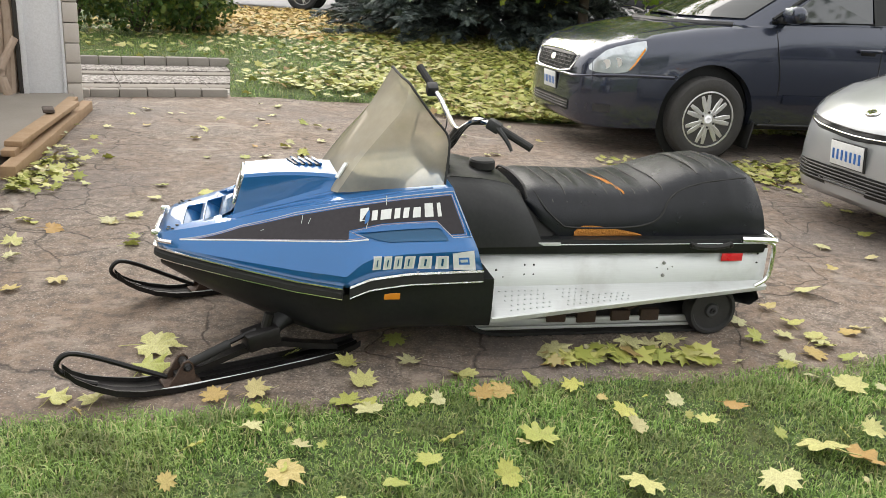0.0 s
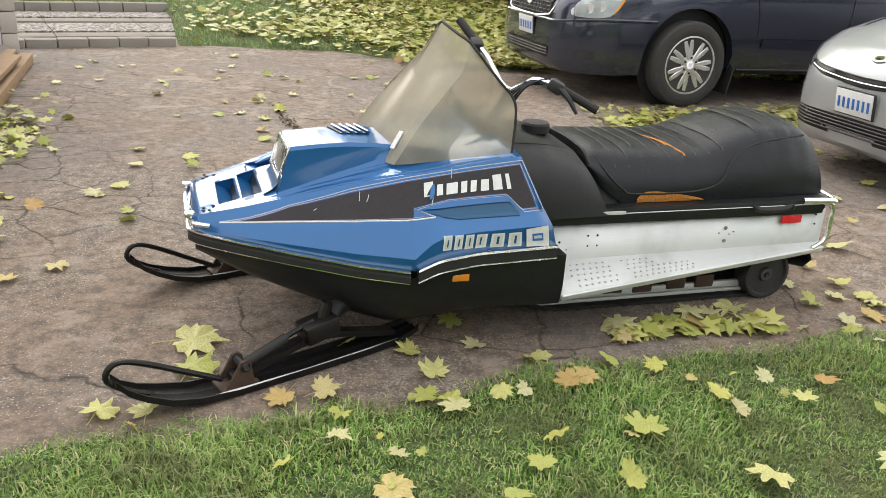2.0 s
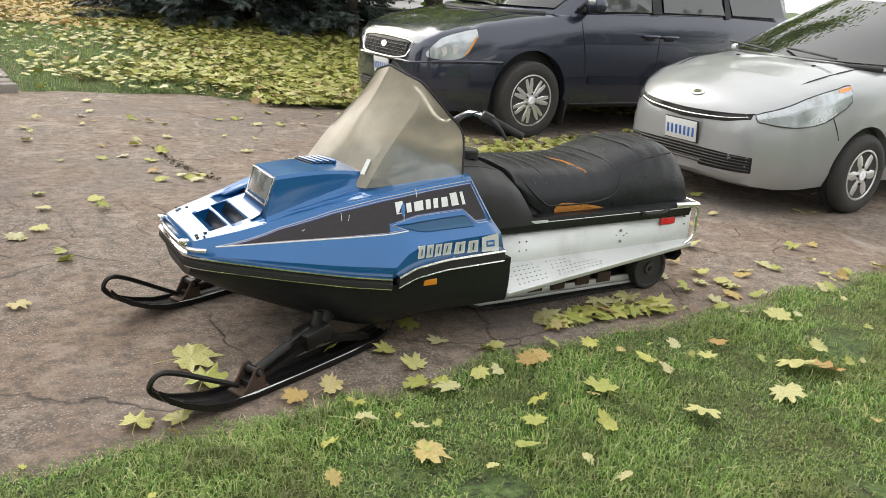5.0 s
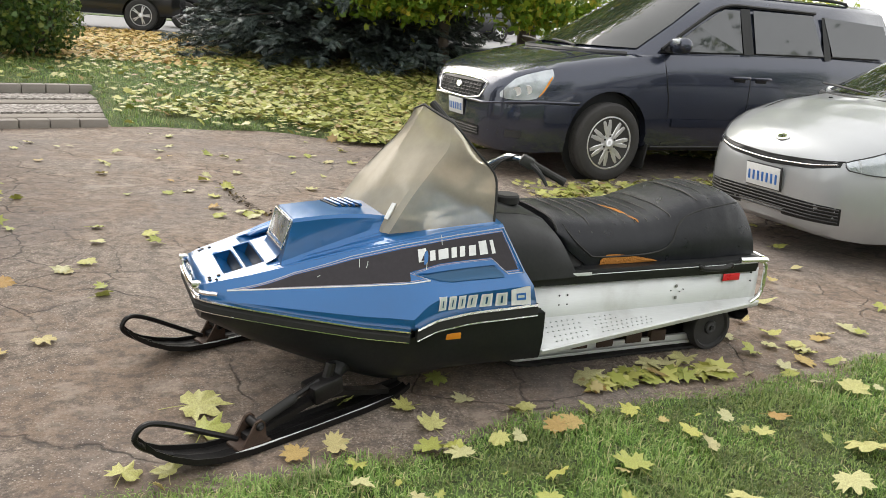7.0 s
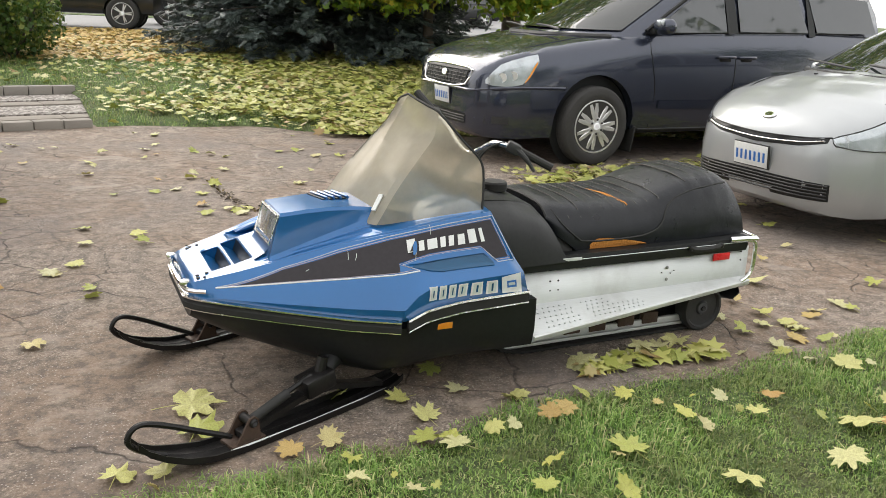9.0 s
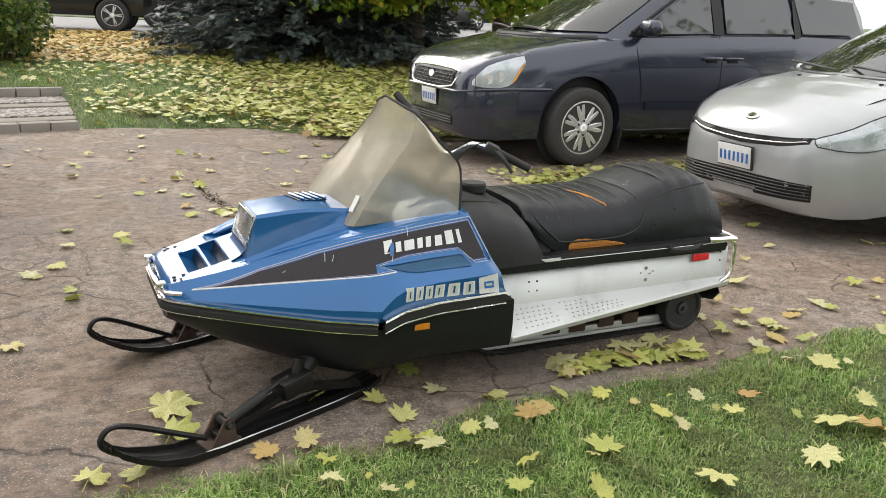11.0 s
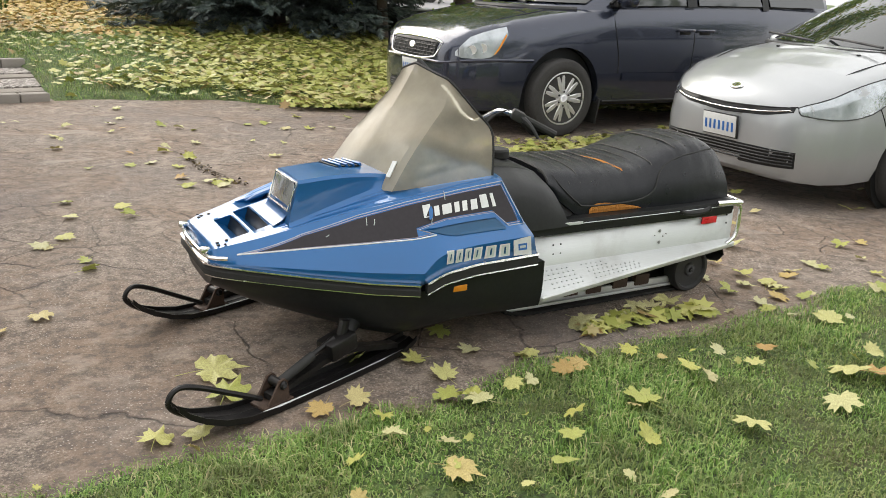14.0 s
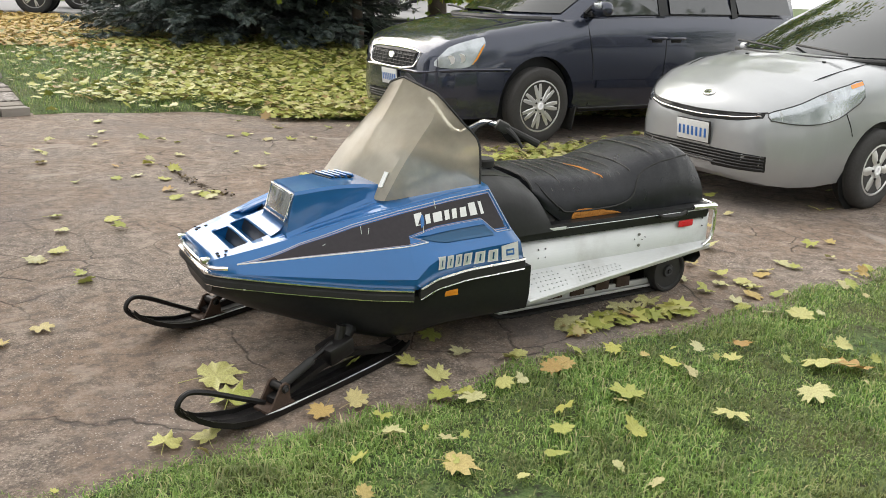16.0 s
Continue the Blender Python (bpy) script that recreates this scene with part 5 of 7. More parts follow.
def build_wheel(parent, x, y, z, r, rim, spokes, wide=0.2, paired=True, side=-1):
    """A wheel with tyre and alloy rim; its outer face looks to -y (side -1)."""
    holder = new("wheel")
    holder.parent, holder.matrix_local = parent, pose(x, y, z, 0, 0, 0 if side < 0 else 180)
    tagged(holder, "black tyre on a silver alloy rim")
    prof = [(0.0, rim - 0.012), (-0.006, rim + 0.004), (-0.014, rim + 0.03), (-0.016, (rim + r) / 2), (-0.004, r - 0.022), (0.014, r - 0.006), (0.03, r), (wide - 0.03, r), (wide, r - 0.03), (wide, rim)]
    tyre = part("tyre", turned([(h, q) for h, q in prof], "y", 48), TYRE, holder, "black rubber tyre", 30)
    grooves = bmesh.new()
    for h in (0.055, 0.1, 0.145):
        turned([(h - 0.004, r + 0.001), (h, r - 0.006), (h + 0.004, r + 0.001)], "y", 40, grooves)
    part("tread_groove", grooves, PAN, tyre)
    # Dark plastic here paints in the shade seen between the spokes.
    part("rim_barrel", turned([(0.006, rim - 0.002), (0.004, rim - 0.014), (0.03, rim - 0.022), (0.09, rim - 0.03), (0.10, 0.0)], "y", 40), PLASTIC, holder, "rim barrel coloured dark for its shade")
    ring_ob = part("rim", turned([(0.010, rim + 0.002), (-0.006, rim - 0.002), (-0.008, rim - 0.014), (0.012, rim - 0.022), (0.02, rim - 0.016), (0.010, rim + 0.002)], "y", 48), ALU_RIM, holder, "silver rim")
    hub = 0.100 if spokes > 6 else 0.078
    bm = turned([(0.016, hub), (0.000, hub - 0.008), (-0.004, hub * 0.6), (-0.010, 0.045), (-0.012, 0.0)], "y", 28)
    part("hub_cap", bm, ALU_RIM, ring_ob, "silver hub")
    for k in range(spokes):
        ang = 360.0 * k / spokes
        for d in ((-8.5, 8.5) if spokes > 6 else (-6.5, 6.5)) if paired else (0,):
            a = radians(ang + d)
            w = 0.021 if spokes > 6 and paired else 0.015 if paired else (0.025 if spokes > 8 else 0.034)
            c, s = math.cos(a), math.sin(a)
            pts = []
            for q, h in ((0.055, -0.004), (rim * 0.6, -0.002), (rim - 0.012, 0.006)):
                ww = w * (0.7 if q < rim * 0.5 else 1.2)
                pts.append([Vector((c * q - s * e * ww, h + dp, s * q + c * e * ww)) for e, dp in ((-1, 0.004), (-0.6, -0.004), (0.6, -0.004), (1, 0.004), (1, 0.02), (-1, 0.02))])
            part("spoke", loft(pts), ALU_RIM, ring_ob)
    for k in range(5 if not paired else 6):
        a = 2 * math.pi * (k + 0.5) / (5 if not paired else 6)
        part("lug_nut", turned([(-0.004, 0.011), (-0.018, 0.009), (-0.020, 0.0)], "y", 8, None, (0.068 * math.cos(a), 0.0, 0.068 * math.sin(a))), STEEL, ring_ob)
    return holder


def arch_cut(body_ob, parent, places, r, mid, hw):
    bm = bmesh.new()
    for x, z in places:
        turned([(mid - hw - 0.3, r), (mid - hw + 0.30, r)], "y", 40, bm, (x, 0, z))
        turned([(mid + hw - 0.30, r), (mid + hw + 0.3, r)], "y", 40, bm, (x, 0, z))
    bmesh.ops.recalc_face_normals(bm, faces=bm.faces)
    me = bpy.data.meshes.new("cutter")
    bm.to_mesh(me)
    bm.free()
    cutter = new("cutter", me)
    cutter.parent = parent
    bpy.context.view_layer.update()
    cut(body_ob, cutter)


# dark grey van
van = thing("minivan", pose(2.397, 7.626, 0, 0, 0, 14), "dark blue-grey minivan with dusty alloy wheels on the driveway", "car", "parked cars")
VB = Body([
    (-1.18, 0.40, 0.34, 0.70, 0.74), (-1.15, 0.60, 0.29, 0.80, 0.86), (-1.08, 0.74, 0.25, 0.90, 0.97), (-0.97, 0.83, 0.24, 0.975, 1.04),
    (-0.75, 0.91, 0.24, 1.04, 1.11), (-0.45, 0.945, 0.25, 1.10, 1.18), (-0.1, 0.955, 0.28, 1.155, 1.25), (0.3, 0.96, 0.31, 1.21, 1.29),
    (0.7, 0.965, 0.31, 1.265, 1.30), (1.6, 0.97, 0.31, 1.29, 1.31), (2.9, 0.965, 0.32, 1.33, 1.35), (3.95, 0.94, 0.36, 1.33, 1.35), (4.30, 0.84, 0.42, 1.25, 1.30)], 0.955)
van_body = part("body", VB.skin(), VAN_PAINT, van, "dark metallic blue-grey body", 40)
arch_cut(van_body, van, [(0.0, 0.40), (3.02, 0.40)], 0.475, 0.955, 0.96)
belt_r = cabin_ring(-0.22, 0.50, 4.26, 0.90, 1.22, 0.955, 0.09)
mid_r = cabin_ring(0.45, 0.98, 4.18, 0.845, 1.55, 0.955, 0.03)
roof_r = cabin_ring(0.98, 1.36, 4.02, 0.76, 1.83, 0.955, 0.02)
crown_r = cabin_ring(1.15, 1.50, 3.92, 0.66, 1.90, 0.955, 0.02)
cabin = part("cabin", house([belt_r, mid_r, roof_r, crown_r]), VAN_PAINT, van, "dark metallic cabin and roof", 40)


def cabin_y(z, mid, table, near=True):
    hw = float(np.interp(z, [a for a, _ in table], [b for _, b in table]))
    return mid - hw if near else mid + hw


VAN_TABLE = [(1.22, 0.905), (1.30, 0.895), (1.55, 0.852), (1.83, 0.765)]


def side_pane(name, outline, parent, mid, table, mat, label, near=True, lift=0.030):
    s = -1 if near else 1
    pts = [Vector((x, cabin_y(z, mid, table, near) + s * lift, z)) for x, z in outline]
    return part(name, plate(pts, (0, -s * 0.004, 0)), mat, parent, label, 0)


PANES = [[(0.62, 1.285), (1.61, 1.315), (1.57, 1.735), (1.36, 1.735), (1.0, 1.55)], [(1.80, 1.325), (2.82, 1.345), (2.64, 1.76), (1.76, 1.75)], [(2.96, 1.35), (3.95, 1.36), (3.80, 1.72), (2.82, 1.755)]]
for near in (True, False):
    for pts in PANES:
        side_pane("side_window", pts, van, 0.955, VAN_TABLE, GLASS_SIDE, "tinted side window", near)
    for xa, xb in ((1.635, 1.775), (2.84, 2.94)):
        side_pane("pillar", [(xa, 1.30), (xb, 1.31), (xb - 0.06, 1.76), (xa - 0.05, 1.755)], van, 0.955, VAN_TABLE, PAN, "black pillar", near, 0.026)
    pts = [(0.55, 1.275), (1.7, 1.312), (2.9, 1.34), (3.66, 1.355)]
    part("window_trim", tube([Vector((x, cabin_y(z, 0.955, VAN_TABLE, near), z)) for x, z in pts], 0.010, 6, 3), PAN, van, "black window trim")
    pts = [(0.55, 1.30), (1.0, 1.58), (1.38, 1.765), (1.9, 1.785), (2.7, 1.785)]
    part("rain_guard", tube([Vector((x, cabin_y(z, 0.955, VAN_TABLE, near) - (0.014 if near else -0.014), z)) for x, z in pts], 0.017, 6, 5), PAN, van, "black rain guard")
    part("roof_rail", tube([Vector((x, 0.955 + (-1 if near else 1) * 0.66, z)) for x, z in ((1.75, 1.88), (1.85, 1.94), (3.2, 1.94), (3.3, 1.88))], 0.018, 8, 4), PAN, van, "black roof rail")
    part("door_seam", VB.line([(0.60, 1.20), (0.64, 1.0), (0.70, 0.7), (0.70, 0.36)], 0.006, near), PAN, van)
    part("door_seam", VB.line([(1.72, 1.28), (1.75, 1.0), (1.74, 0.6), (1.74, 0.36)], 0.006, near), PAN, van)
    part("bumper_seam", VB.line([(-1.05, 0.735), (-0.7, 0.755), (-0.36, 0.76)], 0.006, near), PAN, van)
    part("rub_strip", VB.patch([(x, 0.545, 0.628) for x in np.linspace(0.76, 1.68, 8)], 0.014, near), VAN_PAINT, van, "body-coloured rub strip")
    part("rub_strip", VB.patch([(x, 0.545, 0.628) for x in np.linspace(1.80, 2.45, 6)], 0.014, near), VAN_PAINT, van, "body-coloured rub strip")
    part("sill_line", VB.line([(0.58, 0.335), (1.5, 0.335), (2.5, 0.335)], 0.010, near), PLASTIC, van)
    for x in (1.60, 1.90):
        y = VB.side(x, 1.06, 0.0, near).y
        s = -1 if near else 1
        h = part("door_handle", tube([(x - 0.11, y, 1.062), (x - 0.09, y + s * 0.035, 1.067), (x + 0.09, y + s * 0.035, 1.070), (x + 0.11, y, 1.066)], 0.016, 8, 4), VAN_PAINT, van, "body-coloured door handle")
        part("handle_cup", box((0.16, 0.006, 0.06), (x, y + s * 0.001, 1.052), 0.003), PAN, h)
    # lamp glass wraps round the corner
    rows = [(-1.10, 0.765, 0.80), (-1.06, 0.752, 0.87), (-0.99, 0.750, 0.945), (-0.90, 0.755, 0.985), (-0.82, 0.775, 1.01), (-0.74, 0.86, 1.035), (-0.66, 0.975, 1.05)]
    lamp = part("headlamp", VB.patch(rows, 0.012, near), LENS, van, "clear headlamp")
    part("indicator", VB.patch([(-0.80, 0.79, 0.80), (-0.76, 0.835, 0.862), (-0.71, 0.91, 0.945), (-0.675, 0.97, 0.99)], 0.016, near), AMBER, lamp, "orange indicator")
    for x, z in ((-0.99, 0.83), (-0.90, 0.85)):
        p = VB.side(x, z, 0.016, near)
        own = turned([(0, 0.042), (-0.004, 0.040), (0.002, 0.030), (0.006, 0.0)], "y", 18)
        own.transform(Matrix.Translation(p) @ pose(0, 0, 0, 0, 0, -55 if near else 235))
        part("reflector_bowl", own, ALU_RIM, lamp, "bright reflector")
    # wing mirror
    s = -1 if near else 1
    mx = 0.955 + s * 1.03
    rings = []
    for y, k in ((-0.13, 0.5), (-0.10, 0.85), (0.0, 1.0), (0.08, 0.9), (0.12, 0.5)):
        rings.append([Vector((0.70 + 0.075 * k * math.cos(a) - 0.03, mx + y, 1.35 + 0.085 * k * math.sin(a) - 0.01 * y)) for a in np.linspace(0, 2 * math.pi, 14)[:-1]])
    mirror = part("wing_mirror", loft(rings), VAN_PAINT, van, "dark wing mirror", 60)
    part("mirror_indicator", box((0.012, 0.11, 0.05), (0.594, mx - 0.02 * (1 if near else -1), 1.385), 0.006), LENS, mirror, "clear mirror indicator")
    part("mirror_foot", box((0.10, 0.10, 0.06), (0.66, 0.955 + s * 0.905, 1.30), 0.02), PLASTIC, mirror)
    part("mud_flap", box((0.02, 0.24, 0.26), (0.50, 0.955 + s * 0.83, 0.24), 0.008, (0, 8, 0)), RUBBER, van, "black mud flap")
    part("wheel_liner", turned([(0.08, 0.47), (0.09, 0.0)] if near else [(1.83, 0.47), (1.82, 0.0)], "y", 30, None, (0, 0.02 if near else -0.02, 0.40)), PAN, van)
    build_wheel(van, 0.0, -0.03 if near else 1.94, 0.384, 0.384, 0.262, 7, 0.225, True, s)
    build_wheel(van, 3.02, -0.03 if near else 1.94, 0.384, 0.384, 0.262, 7, 0.225, True, s)
# front glass, bonnet line, grille, plate


def pane_between(lower, middle, upper, ids, a, b, lift, name, parent, mat, label):
    """A glass skin in front of the cabin, from its belt past the middle ring to the roof."""
    rows = []
    for t in np.linspace(a, b, 9):
        low, high, k = (lower, middle, t * 2) if t < 0.5 else (middle, upper, t * 2 - 1)
        row = [low[i] + (high[i] - low[i]) * k for i in ids]
        rows.append([p + Vector((-lift, 0, lift)) for p in row])
    return part(name, loft(rows, False, False), mat, parent, label, 60)


ids = [15, 16, 17, 0, 1, 2, 3]
wind = pane_between(belt_r, mid_r, roof_r, ids, 0.10, 0.94, 0.012, "windshield", van, GLASS, "dark glossy windshield reflecting branches")
for y, ln in ((0.45, 0.55), (1.1, 0.5)):
    part("wiper", tube([(-0.20, y, 1.275), (-0.16, y + ln * 0.5, 1.30), (-0.10, y + ln, 1.305)], 0.012, 6, 3), PLASTIC, wind, "black wiper")
part("cowl", tube([p + Vector((-0.02, 0, 0.012)) for p in (belt_r[i] for i in (15, 16, 17, 0, 1, 2, 3))], 0.03, 8, 3), PLASTIC, van, "black cowl")
for y in (0.955 - 0.69, 0.955 + 0.69):
    part("bonnet_seam", tube([(x, y + (0.955 - y) * (0.25 if x < -0.8 else 0.06 if x < -0.5 else 0), VB.top(x, y) + 0.001) for x in (-0.95, -0.7, -0.4, -0.1, 0.15)], 0.005, 6, 3), PAN, van)
gr = [(y, z) for y, z in ((0.52, 0.735), (0.47, 0.87), (0.7, 0.895), (0.955, 0.90), (1.21, 0.895), (1.44, 0.87), (1.39, 0.735), (1.2, 0.705), (0.955, 0.70), (0.71, 0.705))]
gpts = VB.front(gr, 0.012)
grille = part("grille", VB.front_patch(gr[1:6], [gr[0]] + gr[6:], 0.008), PAN, van, "black grille with chrome surround", 40)
part("grille_surround", tube(gpts + [gpts[0]], 0.010, 8, 2), CHROME, grille, "chrome surround")
for k in range(5):
    z = 0.735 + 0.032 * k
    part("grille_bar", tube(VB.front([(y, z) for y in np.linspace(0.53, 1.38, 7)], 0.018), 0.005, 6, 2), PLASTIC, grille)
for k in range(15):
    y = 0.54 + 0.059 * k
    part("grille_upright", tube(VB.front([(y, 0.72), (y, 0.87)], 0.017), 0.004, 5, 1), PLASTIC, grille)
badge = turned([(0, 0.046), (-0.008, 0.042), (-0.01, 0.0)], "x", 24)
badge.transform(Matrix.Translation((VB.nose(0.955, 0.82) - 0.02, 0.955, 0.815)) @ Matrix.Diagonal((1, 1.25, 0.8, 1)))
part("badge", badge, CHROME, grille, "plain chrome oval badge")
plate_x = VB.nose(0.955, 0.60) - 0.02


def number_plate(parent, x, y, z, tilt, bars, wide=0.305, tall=0.155):
    p = part("number_plate", box((0.006, wide, tall), (x, y, z), 0.002, (0, tilt, 0)), DECAL_WHITE, parent, "white plate with blue bars")
    part("plate_backing", box((0.012, wide + 0.016, tall + 0.016), (x + 0.012, y, z), 0.003, (0, tilt, 0)), PLASTIC, p)
    for k in range(bars):
        yy = y - wide * 0.40 + wide * 0.80 * k / (bars - 1)
        part("plate_bar", box((0.003, wide * 0.055, tall * 0.44), (x - 0.004, yy, z - 0.006), 0, (0, tilt, 0)), DECAL_BLUE, p)
    part("plate_bar", box((0.003, wide * 0.32, tall * 0.08), (x - 0.004 - 0.001, y, z + tall * 0.36), 0, (0, tilt, 0)), DECAL_BLUE, p)
    return p


lip = [VB.side(x, z, 0.002, True) for x, z in ((-0.38, 0.745), (-0.6, 0.745), (-0.85, 0.740), (-1.03, 0.725))] + VB.front([(y, 0.69) for y in np.linspace(0.42, 1.49, 9)], 0.002) + [VB.side(x, z, 0.002, False) for x, z in ((-1.03, 0.725), (-0.85, 0.740), (-0.6, 0.745), (-0.38, 0.745))]
part("bumper_lip", tube(lip, 0.017, 8, 3), VAN_PAINT, van, "body-coloured ledge along the bumper")
number_plate(van, plate_x, 0.955, 0.60, -6, 7)
low = [(y, z) for y, z in ((0.45, 0.36), (0.50, 0.46), (1.41, 0.46), (1.46, 0.36))]
lg = part("lower_grille", VB.front_patch(low[1:3], [low[0], low[3]], 0.005), PAN, van, "black lower grille", 40)
for z in (0.385, 0.41, 0.435):
    part("grille_bar", tube(VB.front([(y, z) for y in np.linspace(0.5, 1.41, 6)], 0.012), 0.006, 6, 2), PLASTIC, lg)
for near in (True, False):
    part("fog_recess", VB.patch([(x, 0.40, 0.47) for x in (-1.10, -1.04, -0.98, -0.92)], 0.005, near), PLASTIC, van, "dark fog lamp recess")
part("underside", box((4.6, 1.6, 0.1), (1.4, 0.955, 0.33)), PAN, van, "dark underside")

# silver hatchback
hatch = thing("hatchback", pose(3.881, 4.74, 0, 0, 0, 14), "silver-beige hybrid hatchback with black lower grille on the driveway", "car", "parked cars")
PB = Body([
    (-1.07, 0.28, 0.34, 0.60, 0.66), (-1.05, 0.44, 0.25, 0.67, 0.73), (-1.0, 0.56, 0.21, 0.72, 0.79), (-0.92, 0.66, 0.19, 0.765, 0.85), (-0.80, 0.745, 0.18, 0.82, 0.905),
    (-0.6, 0.81, 0.18, 0.90, 0.985), (-0.3, 0.845, 0.20, 0.972, 1.07), (0.0, 0.855, 0.20, 1.01, 1.12), (0.4, 0.86, 0.20, 1.035, 1.14),
    (1.2, 0.862, 0.20, 1.05, 1.13), (2.2, 0.86, 0.22, 1.06, 1.13), (3.0, 0.84, 0.28, 1.08, 1.14), (3.35, 0.72, 0.36, 1.02, 1.06)], 0.87)
hatch_body = part("body", PB.skin(), SILVER, hatch, "silver-beige metallic body", 40)
arch_cut(hatch_body, hatch, [(0.0, 0.31), (2.70, 0.31)], 0.365, 0.87, 0.86)
belt_p = cabin_ring(-0.10, 0.42, 3.30, 0.80, 1.075, 0.87, 0.04)
mid_p = cabin_ring(0.55, 0.92, 3.0, 0.70, 1.34, 0.87, 0.02)
roof_p = cabin_ring(1.28, 1.48, 2.6, 0.57, 1.61, 0.87, 0.0)
crown_p = cabin_ring(1.42, 1.6, 2.5, 0.46, 1.64, 0.87, 0.0)
part("cabin", house([belt_p, mid_p, roof_p, crown_p]), SILVER, hatch, "silver cabin and roof", 40)
wind = pane_between(belt_p, mid_p, roof_p, ids, 0.06, 0.95, 0.012, "windshield", hatch, GLASS, "green-tinted glossy windshield")
part("cowl", tube([p + Vector((-0.015, 0, 0.012)) for p in (belt_p[i] for i in ids)], 0.022, 8, 3), PLASTIC, hatch, "black cowl")
for y, ln in ((0.35, 0.55), (0.92, 0.55)):
    part("wiper", tube([(-0.10, y, 1.135), (-0.05, y + ln * 0.5, 1.155), (0.06, y + ln, 1.165)], 0.010, 6, 3), PLASTIC, wind, "black wiper")
TABLE_P = [(1.075, 0.805), (1.34, 0.705), (1.61, 0.575)]
for near in (True, False):
    side_pane("side_window", [(0.75, 1.11), (1.6, 1.13), (1.6, 1.48), (1.30, 1.46), (1.0, 1.30)], hatch, 0.87, TABLE_P, GLASS_SIDE, "tinted side window", near)
    side_pane("side_window", [(1.68, 1.13), (2.5, 1.14), (2.3, 1.46), (1.68, 1.48)], hatch, 0.87, TABLE_P, GLASS_SIDE, "tinted side window", near)
    rows = [(-0.97, 0.68, 0.725), (-0.90, 0.668, 0.765), (-0.80, 0.665, 0.812), (-0.68, 0.675, 0.865), (-0.54, 0.71, 0.915), (-0.40, 0.78, 0.945), (-0.28, 0.86, 0.972)]
    rows = [(x, a, min(b, at(PB.rows, x)[2] - 0.002)) for x, a, b in rows]
    lamp = part("headlamp", PB.patch(rows, 0.008, near), LENS, hatch, "clear angular headlamp")
    part("lamp_edge", tube([PB.side(x, a, 0.008, near) for x, a, b in rows] + [PB.side(x, b, 0.008, near) for x, a, b in reversed(rows)] + [PB.side(rows[0][0], rows[0][1], 0.008, near)], 0.004, 6, 2), PLASTIC, lamp, "dark lamp edge")
    part("indicator", PB.patch([(x, max(a, b - 0.028), b - 0.004) for x, a, b in rows[5:7]], 0.011, near), AMBER, lamp, "orange indicator")
    s = -1 if near else 1
    part("wing_mirror", box((0.12, 0.20, 0.13), (0.66, 0.87 + s * 0.93, 1.06), 0.04, (0, 0, 0), None, 3), SILVER, hatch, "silver wing mirror")
    part("door_seam", PB.line([(0.55, 0.94), (0.60, 0.7), (0.62, 0.3)], 0.005, near), PAN, hatch)
    part("bumper_seam", PB.line([(-0.45, 0.74), (-0.40, 0.66), (-0.36, 0.58)], 0.004, near), PAN, hatch)
    part("wheel_liner", turned([(0.08, 0.36), (0.09, 0.0)] if near else [(1.66, 0.36), (1.65, 0.0)], "y", 30, None, (0, 0, 0.31)), PAN, hatch)
    build_wheel(hatch, 0.0, 0.0 if near else 1.74, 0.308, 0.308, 0.20, 6, 0.19, False, s)
    build_wheel(hatch, 2.70, 0.0 if near else 1.74, 0.308, 0.308, 0.20, 6, 0.19, False, s)
gtop = [(0.33, 0.725), (0.5, 0.705), (0.87, 0.69), (1.24, 0.705), (1.41, 0.725)]
gbot = [(1.40, 0.690), (1.22, 0.650), (0.87, 0.628), (0.52, 0.650), (0.34, 0.690)]
upper = part("upper_grille", PB.front_patch(gtop, gbot, 0.006), PAN, hatch, "narrow black upper grille", 40)
part("grille_bar", tube(PB.front([(y, z + 0.004) for y, z in gtop], 0.006), 0.005, 6, 3), PAN, upper)
part("grille_bar", tube(PB.front([(0.36, 0.705), (0.52, 0.678), (0.87, 0.660), (1.22, 0.678), (1.38, 0.705)], 0.014), 0.004, 6, 3), CHROME, upper, "bright grille bar")
low = [(0.28, 0.305), (0.26, 0.42), (0.55, 0.428), (0.87, 0.43), (1.19, 0.428), (1.48, 0.42), (1.46, 0.305), (0.87, 0.29)]
lg = part("lower_grille", PB.front_patch(low[1:6], [low[0], low[7], low[6]], 0.005), PAN, hatch, "black slatted lower grille", 40)
for k in range(5):
    z = 0.322 + 0.022 * k
    part("grille_slat", tube(PB.front([(y, z) for y in np.linspace(0.29, 1.45, 9)], 0.010), 0.006, 6, 2), PLASTIC, lg)
number_plate(hatch, PB.nose(0.87, 0.53) - 0.03, 0.87, 0.53, -8, 7)
badge = turned([(0, 0.05), (-0.006, 0.046), (-0.008, 0.0)], "z", 24)
badge.transform(Matrix.Translation((-0.975, 0.87, PB.top(-0.975, 0.87) + 0.004)) @ pose(0, 0, 0, 0, -35, 0) @ Matrix.Diagonal((0.75, 1.15, 1, 1)) @ pose(0, 0, 0, 180, 0, 0))
part("badge", badge, CHROME, hatch, "plain chrome oval badge")
for y in (0.25, 1.49):
    part("bonnet_seam", tube([(x, y + (0.87 - y) * (0.18 if x < -0.8 else 0.06 if x < -0.5 else 0), PB.top(x, y) + 0.001) for x in (-0.88, -0.6, -0.3, 0.0, 0.25)], 0.004, 6, 3), PAN, hatch)
